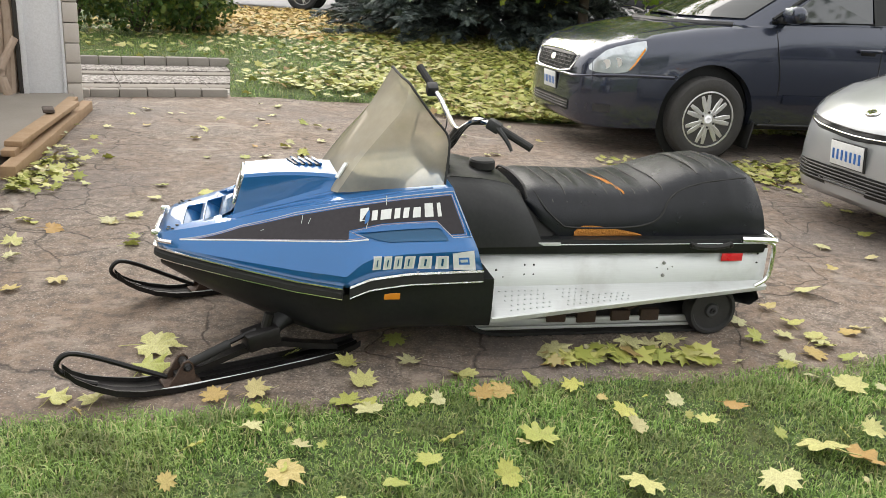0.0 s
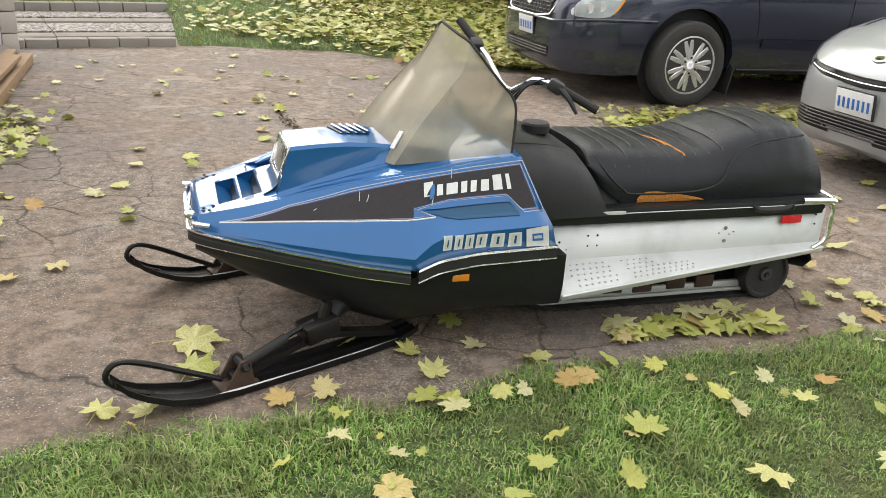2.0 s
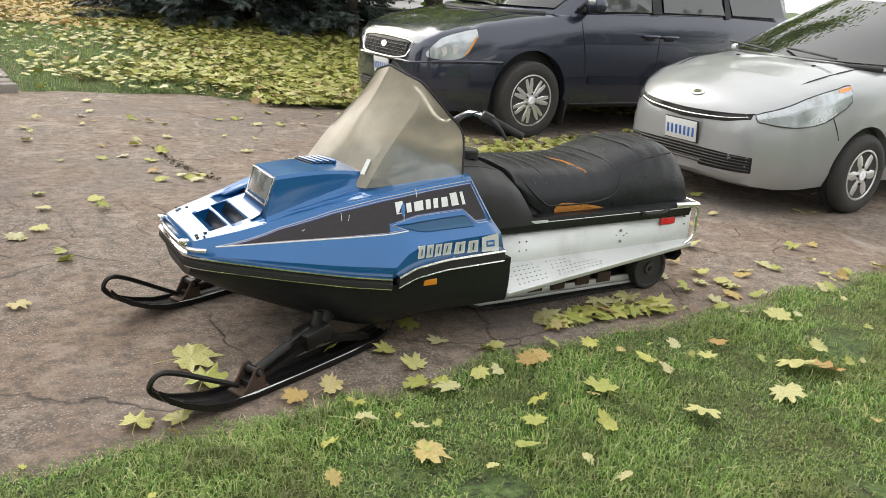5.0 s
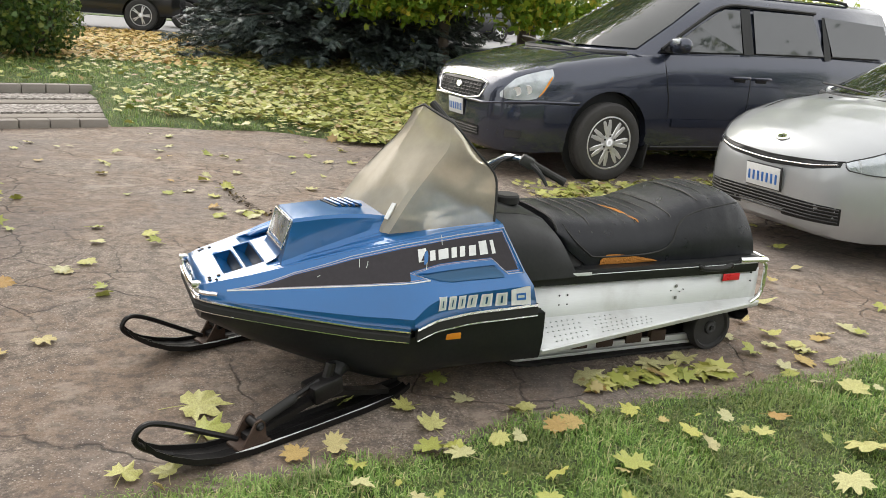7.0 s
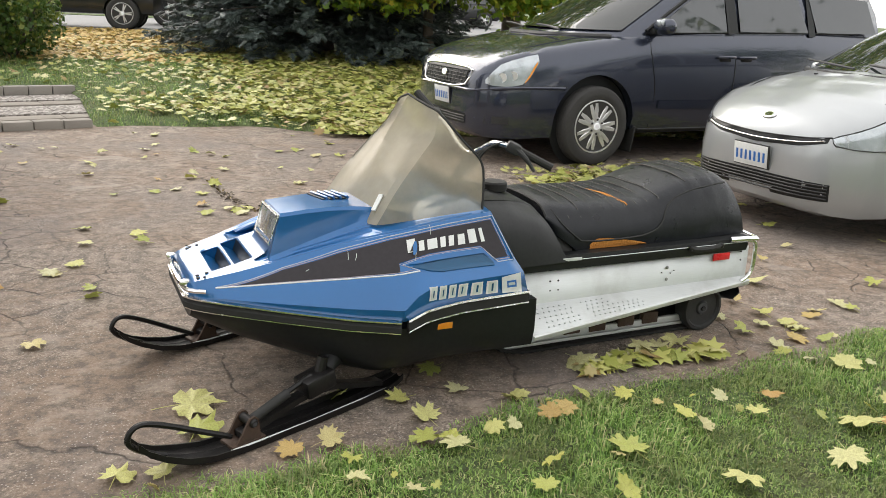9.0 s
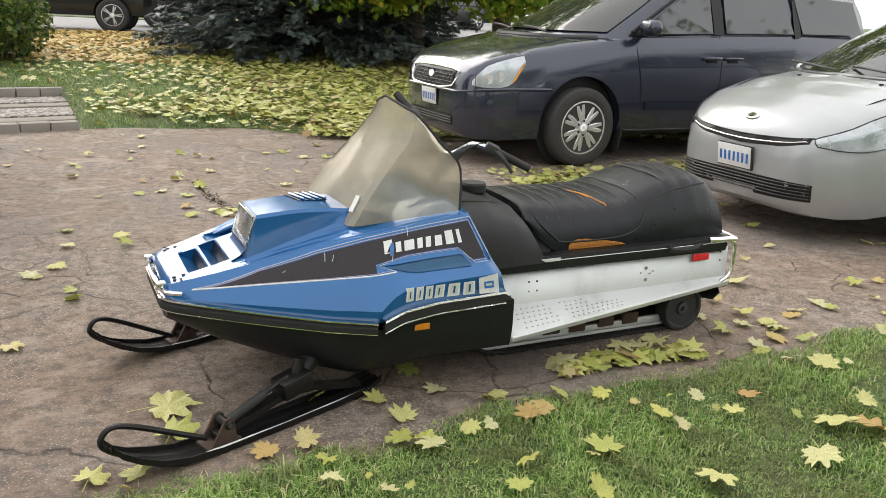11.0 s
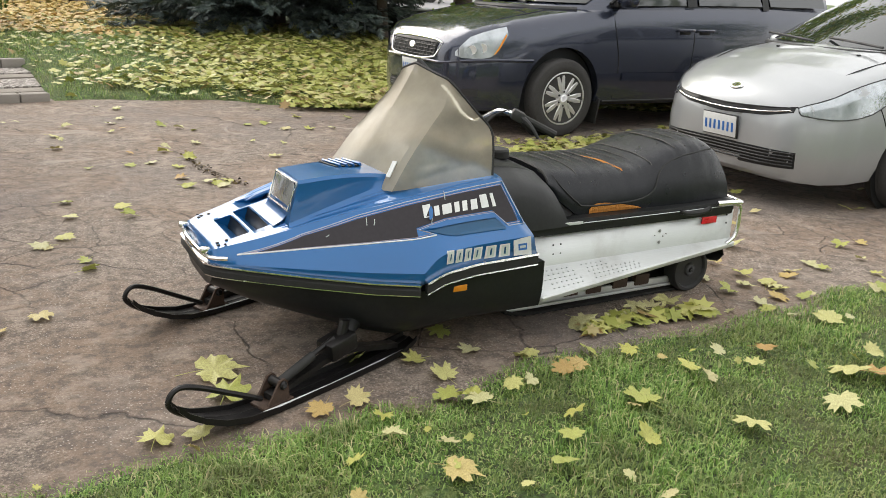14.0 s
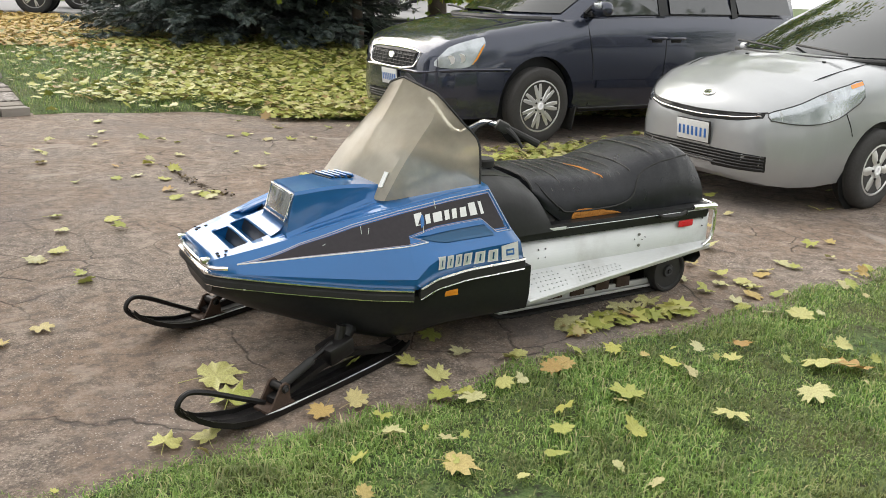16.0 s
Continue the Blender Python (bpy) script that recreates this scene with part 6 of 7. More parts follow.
for y in (0.45, 1.15):
    part("washer_jet", box((0.03, 0.02, 0.012), (-0.22, y, PB.top(-0.22, y) + 0.004), 0.004), PAN, hatch)
part("underside", box((3.4, 1.2, 0.1), (1.2, 0.87, 0.25)), PAN, hatch, "dark underside")


# ---- kerbs and path ----
PATH_TURN = 25.5
walkway = thing("walkway", pose(-4.1, 8.86, 0, 0, 0, PATH_TURN), "exposed aggregate path with concrete bands and block kerbs", "path", kind="structure")
for k, (y0, y1, mat) in enumerate(((0.13, 0.75, PEBBLE), (0.75, 1.05, SLAB), (1.05, 1.75, PEBBLE), (1.75, 2.05, SLAB), (2.05, 2.60, PEBBLE))):
    for j in range(5):
        x0 = -2.4 + 1.02 * j
        part("path_slab", box((1.014, y1 - y0 - 0.005, 0.08), (x0 + 0.5, (y0 + y1) / 2, -0.052 + 0.017 * k), 0.006), mat, walkway)
part("path_bed", box((4.1, 3.0, 0.06), (0.05, 1.45, -0.075), 0), SLAB, walkway)
for j in range(14):
    part("kerb_block", box((0.285, 0.14, 0.16), (1.60 - 0.295 * j, 0.06 + 0.006 * math.sin(j * 2.1), 0.005 + 0.004 * math.sin(j)), 0.012, (0, 0, 0.5 * math.sin(j * 1.7))), KERB, walkway)
for j in range(17):
    part("kerb_block", box((0.285, 0.14, 0.18), (2.14 - 0.295 * j, 2.68, 0.075 + 0.004 * math.sin(j)), 0.012, (0, 0, 0.5 * math.cos(j * 1.7))), KERB, walkway)

# ---- garage corner ----
tagged(part("garage_floor", plate([(-2.98, 5.22, -0.02), (-3.66, 8.15, -0.02), (-3.95, 8.80, -0.02), (-7.5, 7.6, -0.02), (-7.0, 4.0, -0.02), (-3.2, 4.4, -0.02)], (0, 0, 0.115)), SLAB, None, "", 30), "brownish concrete garage floor slab", "floor", kind="structure")
lumber_pile = thing("lumber", pose(-3.28, 6.72, 0.0, 0, 0, 103.2), "stacked old timber beams along the slab edge", "timber")
part("beam", box((2.9, 0.10, 0.095), (-0.02, -0.08, 0.050), 0.006), LUMBER, lumber_pile, "brown sawn beam")
part("beam", box((2.55, 0.09, 0.045), (0.1, 0.01, 0.118), 0.005, (0, 0, 1.0)), LUMBER, lumber_pile, "thin brown board")
part("beam", box((1.9, 0.12, 0.04), (-0.1, -0.04, 0.160), 0.005, (0, 0, -1.2)), LUMBER, lumber_pile, "thin brown board")
part("bark_piece", box((0.35, 0.09, 0.03), (0.25, 0.02, 0.195), 0.01, (0, 4, 14)), BARK, lumber_pile, "dark bark piece")
wall = thing("wall_garage", pose(-3.70, 8.66, 0, 0, 0, PATH_TURN), "pale stone pillar with a white painted door frame", "wall", kind="structure")
for j in range(16):
    w = 0.005 * math.sin(j * 2.3)
    part("stone", box((0.14 + w, 0.34, 0.192), (-0.155, 0.10, 0.06 + 0.2 * j + 0.04), 0.012), STONE, wall)
part("door_panel", box((0.34, 0.04, 3.2), (-0.42, -0.02, 1.68), 0.004), WHITE_WOOD, wall, "white painted panel")
part("door_casing", box((0.05, 0.09, 3.2), (-0.605, -0.03, 1.68), 0.006), WHITE_WOOD, wall, "white casing")
part("door_casing", box((0.03, 0.06, 3.2), (-0.245, -0.035, 1.68), 0.006), WHITE_WOOD, wall, "white casing")
part("post", box((0.035, 0.12, 3.2), (-0.65, -0.02, 1.68), 0.004), DARK, wall, "dark grey jamb")
# The inside wall is painted dark to give the shade of the opening.
part("back_wall", box((4.2, 0.1, 3.4), (-2.7, 0.75, 1.7)), DARK, wall, "inside wall coloured dark for the garage's shade")
part("lintel", box((4.6, 0.3, 0.3), (-2.0, 0.1, 3.4)), WHITE_WOOD, wall)
near_wall = thing("wall_pillar", pose(-3.22, 4.90, 0, 0, 0, 13), "pale stone pillar at the garage opening", "wall", kind="structure")
for j in range(16):
    part("stone", box((0.40, 0.46 + 0.006 * math.sin(j * 1.9), 0.192), (0, 0, 0.06 + 0.2 * j + 0.04), 0.012), STONE, near_wall)
part("side_wall", box((3.6, 0.2, 3.3), (-1.98, 0.0, 1.65)), STONE, near_wall)
part("garage_lintel", box((0.3, 4.2, 0.4), (-0.42, 1.85, 3.35), 0, (0, 0, 0)), WHITE_WOOD, near_wall)
logs = thing("log_stack", pose(-4.36, 8.22, 0.09, 0, 0, PATH_TURN), "upright pale birch logs leaning inside the garage", "firewood")
for j in range(11):
    x = 0.12 - 0.075 * j + 0.02 * math.sin(j * 3)
    y = 0.12 + 0.07 * math.cos(j * 2.2)
    r = 0.040 + 0.012 * math.sin(j * 1.7)
    part("log", tube([(x, y, 0), (x + 0.03 * math.sin(j), y + 0.03, 0.8), (x + 0.05 * math.cos(j * 2), y + 0.10, 1.9 + 0.3 * math.sin(j * 5))], [r, r * 0.95, r * 0.8], 9, 4), BIRCH, logs, "pale log")
part("log", tube([(0.02, -0.06, 0.0), (-0.02, -0.04, 0.25), (0.12, 0.02, 0.55)], [0.045, 0.04, 0.035], 9, 4), BIRCH, logs, "crooked reddish log")
cone = thing("yellow_post", pose(-4.30, 7.45, 0.095), "yellow plastic post standing on the slab", "post")
part("post_body", turned([(0, 0.05), (0.02, 0.05), (0.05, 0.04), (0.95, 0.035), (1.0, 0.03), (1.01, 0.0)], "z", 14), Mat("yellow_plastic", (0.75, 0.55, 0.02), 0.4).m, cone)


# ---- trees and shrubs ----
def foliage(name, centre_of, count, size, tilt, mat, label, parent, shape=None):
    pts = np.array([centre_of() for _ in range(count)])
    sv, sf = shape or (SIMPLE_V, SIMPLE_F)
    v, f = scatter(sv, sf, pts, rng.uniform(0.6, 1.3, count) * size, tilt)
    ob = fast_mesh(name, v, f, mat, label, "", parent, "")
    return ob


# spruce: tiers of drooping boughs, each set with needle sprays
spruce = thing("spruce", pose(0.75, 18.6, back_z(0.75, 18.6)), "dark blue-green spruce with boughs sweeping the ground", "tree")
part("trunk", tube([(0, 0, 0), (0.03, 0, 2.5), (0, 0.02, 6.5)], [0.2, 0.15, 0.03], 10, 3), BARK, spruce, "dark trunk")
SPRAY_V, SPRAY_F = [(0, -0.07, 0), (0, 0.07, 0), (1.0, 0, -0.02)], [(0, 1, 2)]
for q, ln in ((0.08, 0.34), (0.26, 0.36), (0.44, 0.32), (0.62, 0.26), (0.78, 0.18)):
    for e in (-1, 1):
        k = len(SPRAY_V)
        SPRAY_V += [(q - 0.09, 0, 0.02), (q + 0.11, 0, 0.02), (q + ln * 0.75, e * ln, -0.05)]
        SPRAY_F.append((k, k + 1, k + 2) if e > 0 else (k + 1, k, k + 2))
SPRAY_V, SPRAY_F = np.array(SPRAY_V), np.array(SPRAY_F)
pts, dirs, sizes = [], [], []
wood = bmesh.new()
for tier in range(26):
    z = 0.12 + tier * 0.25
    reach = 3.5 * (1 - z / 7.6) ** 0.8
    boughs = int(11 + 16 * reach / 3.5)
    for k in range(boughs):
        a = 2 * math.pi * (k + rng.uniform(0, 1)) / boughs
        ln = reach * rng.uniform(0.72, 1.08)
        zz = z + rng.uniform(-0.12, 0.12)
        droop = rng.uniform(0.04, 0.14)
        for q in np.linspace(0.3, 1.0, max(5, int(ln * 9))):
            p = (math.cos(a) * ln * q, math.sin(a) * ln * q, max(0.04, zz + 0.25 - droop * ln * q * q + 0.12 * max(0, q - 0.8)))
            for side in (-0.75, 0.0, 0.75):
                pts.append((p[0] + rng.normal(0, 0.05), p[1] + rng.normal(0, 0.05), p[2] + rng.normal(0, 0.04)))
                dirs.append(a + side + rng.normal(0, 0.25))
                sizes.append(rng.uniform(0.15, 0.31))
        if tier % 2 == 0 and k % 3 == 0:
            tube([(0, 0, zz + 0.1), (math.cos(a) * ln * 0.5, math.sin(a) * ln * 0.5, zz + 0.2), (math.cos(a) * ln * 0.9, math.sin(a) * ln * 0.9, zz + 0.1)], [0.03, 0.02, 0.008], 5, 2, wood)
pts, dirs, sizes = np.array(pts), np.array(dirs), np.array(sizes)
n = len(pts)
roll = rng.normal(0, 0.5, n)
dip = rng.normal(0.15, 0.3, n)
ca, sa = np.cos(dirs), np.sin(dirs)
ax = np.stack([ca * np.cos(dip), sa * np.cos(dip), -np.sin(dip)], -1)
ay = np.stack([-sa * np.cos(roll), ca * np.cos(roll), np.sin(roll)], -1)
az = np.cross(ax, ay)
v = pts[:, None] + sizes[:, None, None] * (SPRAY_V[None, :, 0:1] * ax[:, None] + SPRAY_V[None, :, 1:2] * ay[:, None] + SPRAY_V[None, :, 2:3] * az[:, None])
f = SPRAY_F[None] + (np.arange(n) * len(SPRAY_V))[:, None, None]
crown = fast_mesh("crown", v.reshape(-1, 3), f.reshape(-1, 3), NEEDLE, "dark blue-green needle boughs", "", spruce, "stuff")
part("bough_wood", wood, BARK, spruce, "dark boughs")


def maple(name, x, y, height, trunk_r, low, spread, count, label, hanging=()):
    tree = thing(name, pose(x, y, back_z(x, y)), label, "tree")
    part("trunk", tube([(0, 0, -0.05), (0.02, 0, 0.3), (-0.02, 0.03, low), (0.05, 0, height * 0.8)], [trunk_r * 1.35, trunk_r, trunk_r * 0.85, trunk_r * 0.3], 12, 4), BARK, tree, "grey bark trunk")
    tips = []
    for k in range(14):
        a, z = k * 2.4, low * 0.9 + (height - low) * (k / 20)
        ln = spread * (0.95 - 0.4 * k / 14)
        end = (math.cos(a) * ln, math.sin(a) * ln, z + ln * 0.28 - 0.35)
        part("limb", tube([(0, 0, z - 0.3), (math.cos(a) * ln * 0.4, math.sin(a) * ln * 0.4, z + ln * 0.25), end], [trunk_r * 0.4, trunk_r * 0.22, 0.012], 6, 3), BARK, tree, "limb")
        for q in (0.35, 0.55, 0.75, 0.95):
            tips.append((math.cos(a) * ln * q, math.sin(a) * ln * q, z - 0.3 + (ln * 0.28 + 0.15) * q))
    tips = np.array(tips)
    drops = np.array([(hx - x, hy - y, hz - back_z(x, y)) for hx, hy, hz in hanging])
    for hx, hy, hz in drops:
        part("limb", tube([(0, 0, low + 0.5), (hx * 0.5, hy * 0.5, low + 0.95), (hx, hy, hz + 0.1)], [0.03, 0.018, 0.006], 6, 3), BARK, tree, "thin hanging limb")

    def place():
        if len(drops) and rng.uniform() < 0.20:
            return drops[rng.integers(len(drops))] + rng.normal(0, 1, 3) * (0.30, 0.30, 0.17)
        c = tips[rng.integers(len(tips))]
        return c + rng.normal(0, 1, 3) * (0.55, 0.55, 0.33)

    foliage("crown", place, count, 0.13, 1.0, LEAF_TREE, "yellow-green autumn leaves", tree)
    return tree


maple("maple_tree", 2.58, 16.5, 8.5, 0.11, 1.55, 4.4, 20000, "slim maple with yellow-green autumn leaves",
      [(0.5, 16.1, 1.85), (1.0, 16.0, 1.70), (1.5, 15.9, 1.65), (2.0, 15.9, 1.72), (2.5, 15.8, 1.85), (3.3, 15.7, 1.95), (4.0, 15.6, 1.70), (4.6, 15.5, 1.55), (5.1, 15.3, 1.55)])
maple("maple_tree", 5.15, 19.3, 14.0, 0.24, 2.6, 6.5, 30000, "thick maple with a dark trunk and yellowing leaves")


maple("maple_tree", 8.8, 17.6, 13.0, 0.2, 2.8, 5.5, 22000, "tall maple behind the parked cars, yellowing leaves")


def shrub(x, y, wide, tall, count, mat, label):
    sh = thing("shrub", pose(x, y, back_z(x, y)), label, "shrub", "shrubs by the house")
    stems = bmesh.new()
    for k in range(9):
        a = k * 2.4
        tube([(0, 0, 0), (math.cos(a) * wide * 0.25, math.sin(a) * wide * 0.25, tall * 0.5), (math.cos(a) * wide * 0.45, math.sin(a) * wide * 0.45, tall * 0.85)], [0.02, 0.014, 0.006], 5, 2, stems)
    part("stems", stems, BARK, sh, "thin brown stems")

    def place():
        while True:
            p = rng.uniform(-1, 1, 3)
            if 0.25 < np.sum(p * p) < 1 and rng.uniform() < 0.35 + 0.65 * abs(math.sin(p[0] * 4 + p[1] * 3)):
                return (p[0] * wide * 0.55, p[1] * wide * 0.5, (p[2] * 0.5 + 0.52) * tall)

    foliage("foliage", place, count, 0.085, 0.9, mat, "dense small leaves", sh)


for x, y, w, h, c in ((-4.75, 15.6, 1.6, 1.25, 2600), (-5.5, 15.0, 1.8, 1.7, 3200), (-6.6, 14.8, 2.0, 2.0, 3200), (-7.8, 14.2, 2.0, 1.8, 2600), (-5.2, 17.0, 1.8, 2.4, 2800), (-9.2, 14.0, 2.4, 2.2, 2400)):
    shrub(x, y, w, h, c, LEAF_BUSH, "green leafy shrub turning yellow")
hedge_row = [(-14 + 3.1 * k, 78 + 2 * math.sin(k * 1.7), 5.5 + 2 * math.sin(k * 2.3)) for k in range(24)]
for x, y, h in hedge_row[::2]:
    tree = thing("distant_tree", pose(x, y, 0.4), "distant tree with green and golden leaves", "tree", "distant trees")
    part("trunk", tube([(0, 0, 0), (0, 0, h)], [0.3, 0.1], 8, 2), BARK, tree)
    foliage("crown", lambda: (rng.normal(0, 1.6), rng.normal(0, 1.4), abs(rng.normal(h * 0.55, h * 0.24))), 700, 0.55, 1.0, LEAF_TREE, "green and golden foliage", tree)

# trees along the far side of the near lawn, seen only in the glass and paint of the cars
for x, y, h in ((-13, -13, 8), (-7.5, -15, 10), (-1.5, -14, 9), (4.5, -16, 11), (10, -13, 9), (16, -15, 10), (-18, -8, 9), (27, -10, 9), (33, -7, 11), (40, -12, 10)):
    tree = thing("distant_tree", pose(x, y, 0), "tall autumn tree across the lawn", "tree", "distant trees")
    part("trunk", tube([(0, 0, 0), (0.1, 0, h * 0.5), (0, 0.1, h)], [0.3, 0.2, 0.05], 8, 3), BARK, tree)
    foliage("crown", lambda: (rng.normal(0, 1.9), rng.normal(0, 1.7), abs(rng.normal(h * 0.55, h * 0.22))), 2200, 0.30, 1.0, LEAF_BUSH, "green foliage", tree)

# ---- far things ----
utility = thing("utility_box", pose(3.42, 17.4, back_z(3.4, 17.4) - 0.02, 0, 0, 14), "dark green metal utility box on the lawn", "utility box")
part("cabinet", box((1.15, 0.9, 0.58), (0, 0, 0.29), 0.02), Mat("dark_green_metal", (0.012, 0.018, 0.016), 0.6).m, utility)
part("lid", box((1.19, 0.94, 0.03), (0, 0, 0.59), 0.01), varied("grey_lid", (0.25, 0.26, 0.25), (0.18, 0.19, 0.18), 3, 0.5), utility, "pale grey lid")


def far_car(x, y, turn, paint_mat, label, name="suv"):
    """A parked car seen from afar."""
    car = thing(name, pose(x, y, 0.45, 0, 0, turn), label, "car", "parked cars on the street")
    fb = Body([(-2.3, 0.75, 0.45, 0.85, 0.95), (-2.1, 0.88, 0.38, 0.98, 1.05), (-1.0, 0.93, 0.36, 1.08, 1.14), (1.0, 0.93, 0.36, 1.10, 1.16), (2.1, 0.9, 0.4, 1.1, 1.16), (2.3, 0.8, 0.5, 1.05, 1.1)], 0.93)
    body = part("body", fb.skin(), paint_mat, car, "", 40)
    arch_cut(body, car, [(-1.42, 0.40), (1.35, 0.40)], 0.46, 0.93, 0.93)
    lo, hi, up = cabin_ring(-1.15, -0.95, 2.2, 0.86, 1.08, 0.93), cabin_ring(-0.35, -0.2, 2.05, 0.72, 1.62, 0.93), cabin_ring(-0.15, 0.0, 1.95, 0.6, 1.72, 0.93)
    part("cabin", house([lo, hi, up]), paint_mat, car, "", 40)
    table = [(1.08, 0.865), (1.62, 0.725)]
    for near in (True, False):
        side_pane("side_window", [(-0.75, 1.14), (0.3, 1.14), (0.3, 1.56), (-0.25, 1.56)], car, 0.93, table, GLASS, "dark window", near)
        side_pane("side_window", [(0.4, 1.14), (1.75, 1.14), (1.65, 1.56), (0.4, 1.56)], car, 0.93, table, GLASS, "dark window", near)
        for wx in (-1.42, 1.35):
            build_wheel(car, wx, -0.02 if near else 1.88, 0.40, 0.40, 0.27, 5, 0.24, True, -1 if near else 1)
            part("wheel_well", turned([(0.15, 0.45), (0.16, 0.0)] if near else [(1.71, 0.45), (1.70, 0.0)], "y", 24, None, (wx, 0, 0.40)), PAN, car)
    part("underside", box((4.2, 1.5, 0.1), (0, 0.93, 0.42)), PAN, car)
    return car


DARK_PAINT = paint("charcoal_paint", (0.025, 0.025, 0.028), 0.3, 0.4)
far_car(-5.35, 23.2, 180 - 180, DARK_PAINT, "charcoal sport utility car parked at the street")
far_car(-1.82, 27.0, 0, DARK_PAINT, "dark sport utility car across the street")
far_car(14.4, 58.0, 12, paint("red_paint", (0.45, 0.03, 0.03), 0.3, 0.2), "red pickup-sized car parked far off", "far_car")
far_car(9.0, 40.0, 5, DARK_PAINT, "dark car parked along the street")

# ---- fallen leaves ----
LEAF_MESHES = []
for k in range(6):
    v, f = toothed_leaf((0.10, 0.28, -0.22, 0.05, 0.38, -0.1)[k], k + 0.5)
    v[:, 2] -= v[:, 2].min()
    bm = bmesh.new()
    vs = [bm.verts.new(p) for p in v]
    for t in f:
        bm.faces.new([vs[i] for i in t])
    tube([(0, -0.12, v[1, 2]), (0.02, -0.45, 0.03), (0.08, -0.75, 0.02)], 0.012, 4, 2, bm)
    me = bpy.data.meshes.new("maple_leaf")
    bm.to_mesh(me)
    bm.free()
    me.shade_smooth()
    me.materials.append(LEAF)
    LEAF_MESHES.append(me)


def drop_leaf(x, y, z, size, tilt=0.2, label="fallen yellow-green maple leaf lying flat", group="fallen leaves"):
    ob = new("maple_leaf", LEAF_MESHES[int(rng.integers(6))])
    ob.matrix_world = Matrix.Translation((x, y, z)) @ Euler((float(rng.normal(0, tilt)), float(rng.normal(0, tilt)), float(rng.uniform(0, 6.28)))).to_matrix().to_4x4() @ Matrix.Diagonal((size, size, size, 1))
    tagged(ob, label, "leaf", group)
    return ob


ON_LAWN = [(-0.58, 2.46), (-0.59, 2.31), (-0.73, 2.19), (-0.22, 2.5), (-0.07, 2.59), (-0.01, 2.22), (0.21, 2.14), (-0.44, 2.1), (0.34, 2.37), (0.24, 2.68), (0.36, 2.84), (0.51, 2.76), (0.86, 2.68), (0.67, 2.48), (0.63, 2.15), (1.07, 2.23), (1.5, 2.55), (1.59, 2.9), (1.29, 2.41), (1.38, 2.37), (0.94, 2.55), (1.06, 2.67), (1.46, 3.13), (0.18, 2.67), (0.06, 2.34), (-0.76, 2.59), (-0.64, 2.62), (0.66, 2.59), (-0.11, 2.08), (-0.42, 2.25)]
BIG = {7: 0.11, 8: 0.12, 14: 0.12, 15: 0.12, 17: 0.12, 18: 0.15, 19: 0.13, 3: 0.10}
for k, (x, y) in enumerate(ON_LAWN):
    drop_leaf(x, y, near_z(x, y) + 0.034, BIG.get(k, 0.062 + 0.03 * rng.uniform()), 0.25, "fallen maple leaf lying on the grass")
ON_DRIVE = [(-1.11, 2.96), (-1.06, 2.75), (-1.29, 2.5), (-1.15, 2.51), (-0.58, 2.96), (-0.34, 2.92), (-0.27, 2.77), (-0.1, 2.97), (-0.17, 3.16), (0.48, 3.14), (0.61, 3.08), (0.68, 3.14), (0.83, 3.25), (0.91, 3.27), (1.02, 3.31), (1.04, 3.17), (0.75, 3.08), (0.91, 3.18), (1.41, 3.59), (1.42, 3.4), (1.62, 3.8), (1.91, 4.08), (1.98, 3.61), (-2.21, 4.05), (-1.92, 3.44), (-2.35, 4.46), (-2.13, 4.32), (-1.77, 3.59), (-1.64, 4.15), (-1.89, 4.54), (-1.8, 4.68), (-1.9, 5.41), (-1.82, 5.08), (-2.11, 3.84), (2.38, 4.93), (2.81, 5.29), (-1.23, 6.02), (-1.03, 5.9), (-0.97, 5.84), (-0.9, 5.9), (-0.93, 5.77), (-1.39, 8.15), (-1.25, 8.0), (-0.46, 8.25), (-1.11, 7.29), (-1.35, 7.1), (-1.17, 6.67), (-1.42, 6.51), (-0.5, 6.73), (-0.26, 7.96), (-0.05, 7.97), (1.62, 3.28), (1.72, 3.42), (1.58, 3.46), (1.66, 3.60), (1.48, 3.22)]
BIG = {0: 0.17, 1: 0.14, 2: 0.10, 3: 0.10, 6: 0.10, 9: 0.14, 10: 0.14, 11: 0.12, 12: 0.12, 14: 0.12, 15: 0.12, 21: 0.12}
for k, (x, y) in enumerate(ON_DRIVE):
    lift = 0.012 if y > lawn_edge(x) + 0.03 else near_z(x, y) + 0.03
    drop_leaf(x, y, lift, BIG.get(k, 0.075 + 0.03 * rng.uniform()), 0.16, "fallen maple leaf lying on the asphalt")
count = 0
while count < 110:
    x, y = rng.uniform(-3.6, 4.5), rng.uniform(3.2, 9.2)
    local = Matrix(SLED).inverted() @ Vector((x, y, 0))
    if -0.75 < local.x < 2.2 and abs(local.y) < 0.6:
        continue
    drop_leaf(x, y, 0.010, rng.uniform(0.05, 0.10), 0.14, "fallen maple leaf lying on the asphalt")
    count += 1
for _ in range(20):
    x = rng.uniform(-1.0, 3.6)
    y = lawn_edge(x) + rng.normal(-0.04, 0.09)
    drop_leaf(x, y, 0.014 if y > lawn_edge(x) + 0.03 else near_z(x, y) + 0.03, rng.uniform(0.045, 0.095), 0.3, "fallen maple leaf at the lawn edge")
for _ in range(60):
    x = rng.uniform(-1.9, 3.8)
    y = lawn_edge(x) - abs(rng.normal(0, 1)) * 0.75 - 0.02
    if y > 0.8:
        drop_leaf(x, y, near_z(x, y) + 0.03, rng.uniform(0.022, 0.058), 0.4, "small dry leaf caught in the grass")


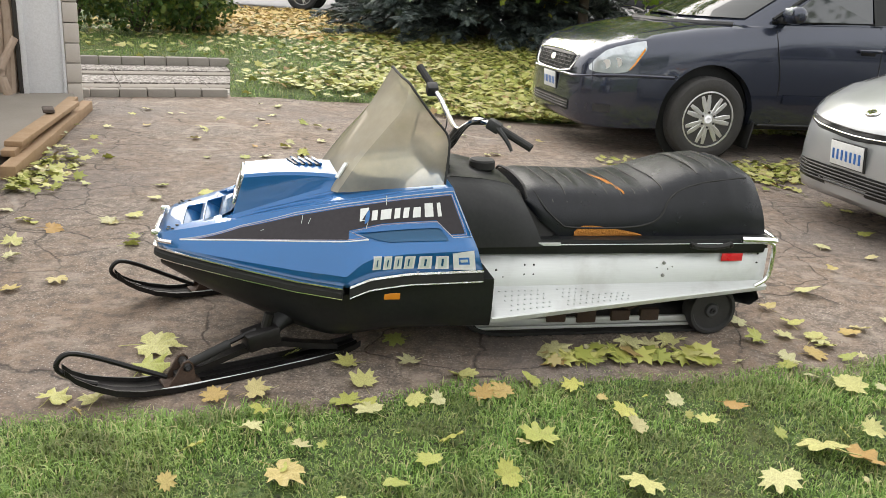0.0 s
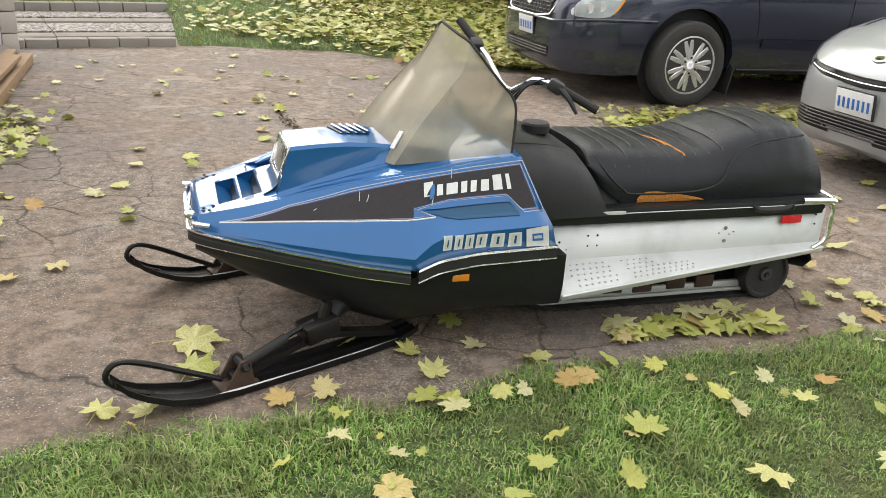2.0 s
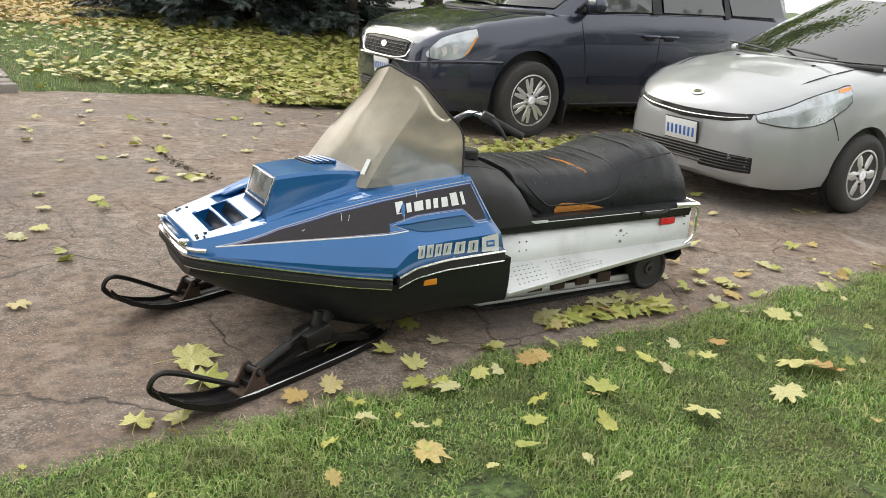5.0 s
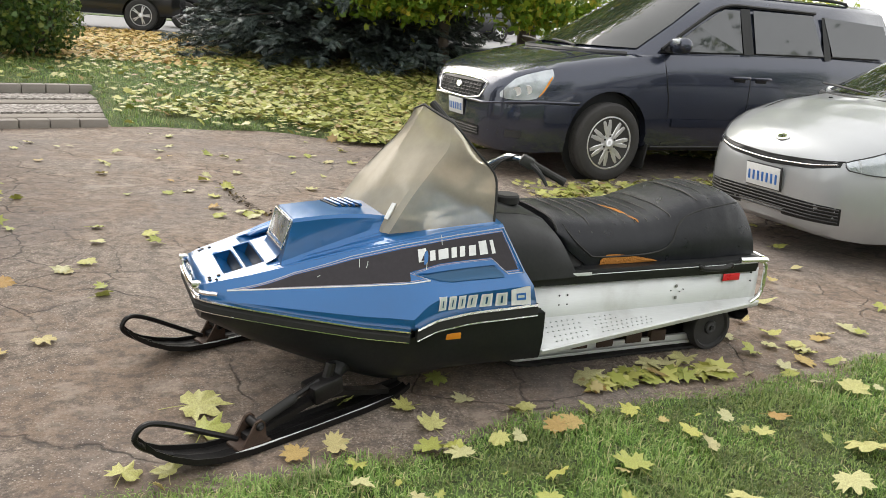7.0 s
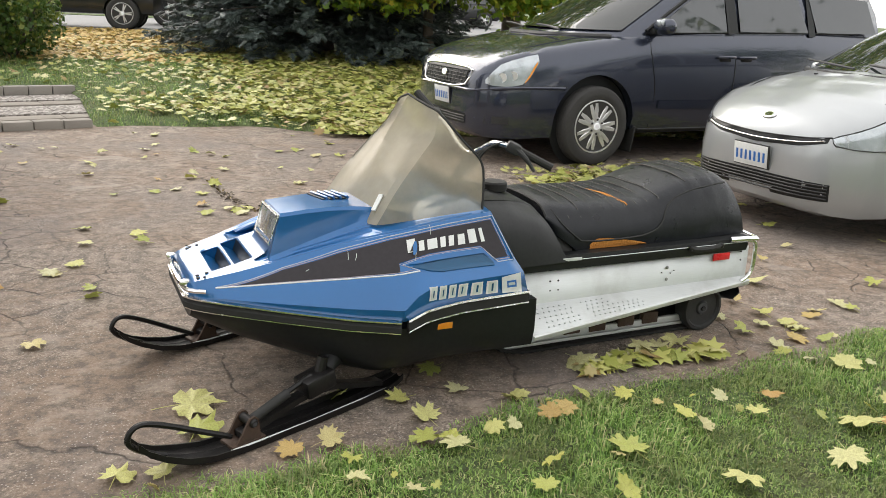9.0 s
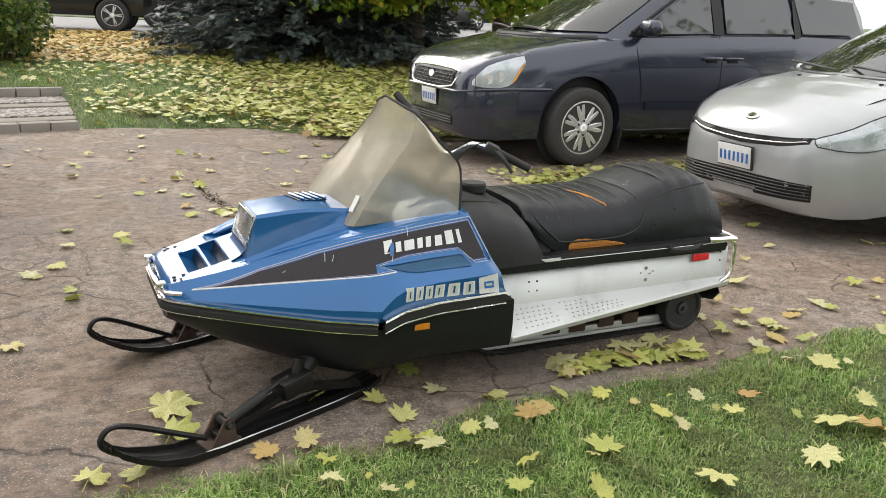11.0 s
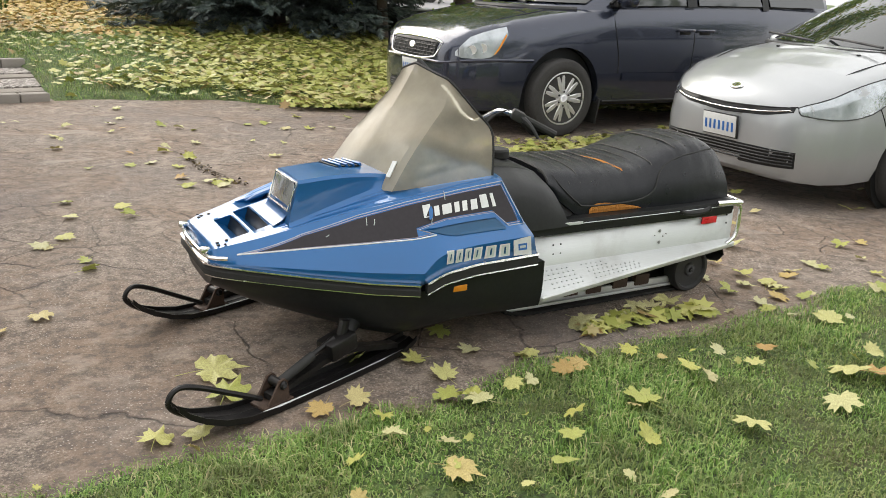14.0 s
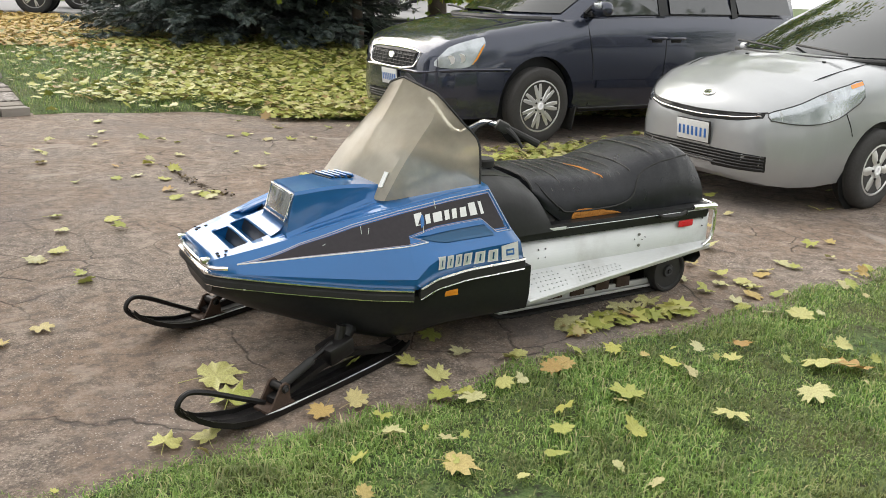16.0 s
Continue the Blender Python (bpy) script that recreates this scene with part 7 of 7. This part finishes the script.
def pile(count, place, size, tilt, mat, label, name="leaf_litter"):
    pts = np.array([place() for _ in range(count)])
    v, f = scatter(LEAF_V, LEAF_F, pts, rng.uniform(0.65, 1.25, count) * size, tilt)
    return fast_mesh(name, v, f, mat, label, "leaves")


def carpet():
    while True:
        x, y = rng.uniform(-7, 7.5), 9.1 + 9.5 * rng.uniform() ** 1.3
        if y < lawn_start(x) - (0.35 * rng.uniform() if x > -0.8 else 0.02):
            continue
        dense = min(1.0, max(0.08, 0.55 + (x + 0.9 + 0.1 * (y - 9) + 0.5 * math.sin(1.9 * y)) * 0.45))
        if y < lawn_start(x) + 0.4 and x < 0:
            dense *= 0.35
        if rng.uniform() < dense * (0.45 + 0.55 * max(0, noise.noise(Vector((x * 0.9, y * 0.9, 7))) + 0.6)):
            return (x, y, max(back_z(x, y), 0.01) + 0.045 + 0.03 * rng.uniform())


pile(19000, carpet, 0.115, 0.26, LEAF_PALE, "thick carpet of fallen maple leaves on the rear lawn")


def gold():
    x, y = rng.normal(-4.0, 1.3), rng.uniform(15.5, 22.6)
    return (x, y, back_z(x, y) + 0.05)


pile(2600, gold, 0.13, 0.3, LEAF_GOLD, "golden leaves along the street side of the lawn")


def under_van():
    a = rng.uniform(0, 1)
    return (1.5 + 2.6 * a + rng.normal(0, 0.12), 6.72 + 0.75 * a + rng.normal(0, 0.24), 0.015 + 0.03 * rng.uniform())


pile(900, under_van, 0.085, 0.25, LEAF_PALE, "drift of yellow leaves between the parked cars")


def by_slab():
    a = abs(rng.normal(0, 0.5))
    return (-2.75 - 0.35 * a + abs(rng.normal(0, 0.17)), 5.05 + 1.5 * a + rng.normal(0, 0.1), 0.015 + 0.03 * rng.uniform())


pile(150, by_slab, 0.085, 0.3, LEAF_PALE, "yellow leaves gathered against the timber")


CRACK = [(-1.18, 6.88), (-1.14, 6.62), (-1.08, 6.37), (-1.02, 6.19), (-0.90, 5.96), (-0.80, 5.82)]


def crumbs():
    """A place along the open crack, where soil and bits of leaf have gathered."""
    k = rng.uniform(0, len(CRACK) - 1.001)
    (ax, ay), (bx, by) = CRACK[int(k)], CRACK[int(k) + 1]
    q = k - int(k)
    return (ax + (bx - ax) * q + rng.normal(0, 0.022), ay + (by - ay) * q + rng.normal(0, 0.03), 0.006 + 0.01 * rng.uniform())


pile(170, crumbs, 0.022, 0.5, LITTER, "dark crumbs of soil and leaf in the crack", "crack_litter")


def track_side():
    s = rng.uniform(0, 1)
    x = 0.42 + 0.75 * s
    return (x, lawn_edge(x) + 0.06 + abs(rng.normal(0, 0.05)), 0.02 + 0.02 * rng.uniform())


pile(34, track_side, 0.105, 0.3, LEAF_PALE, "yellow-green leaves gathered beside the track")
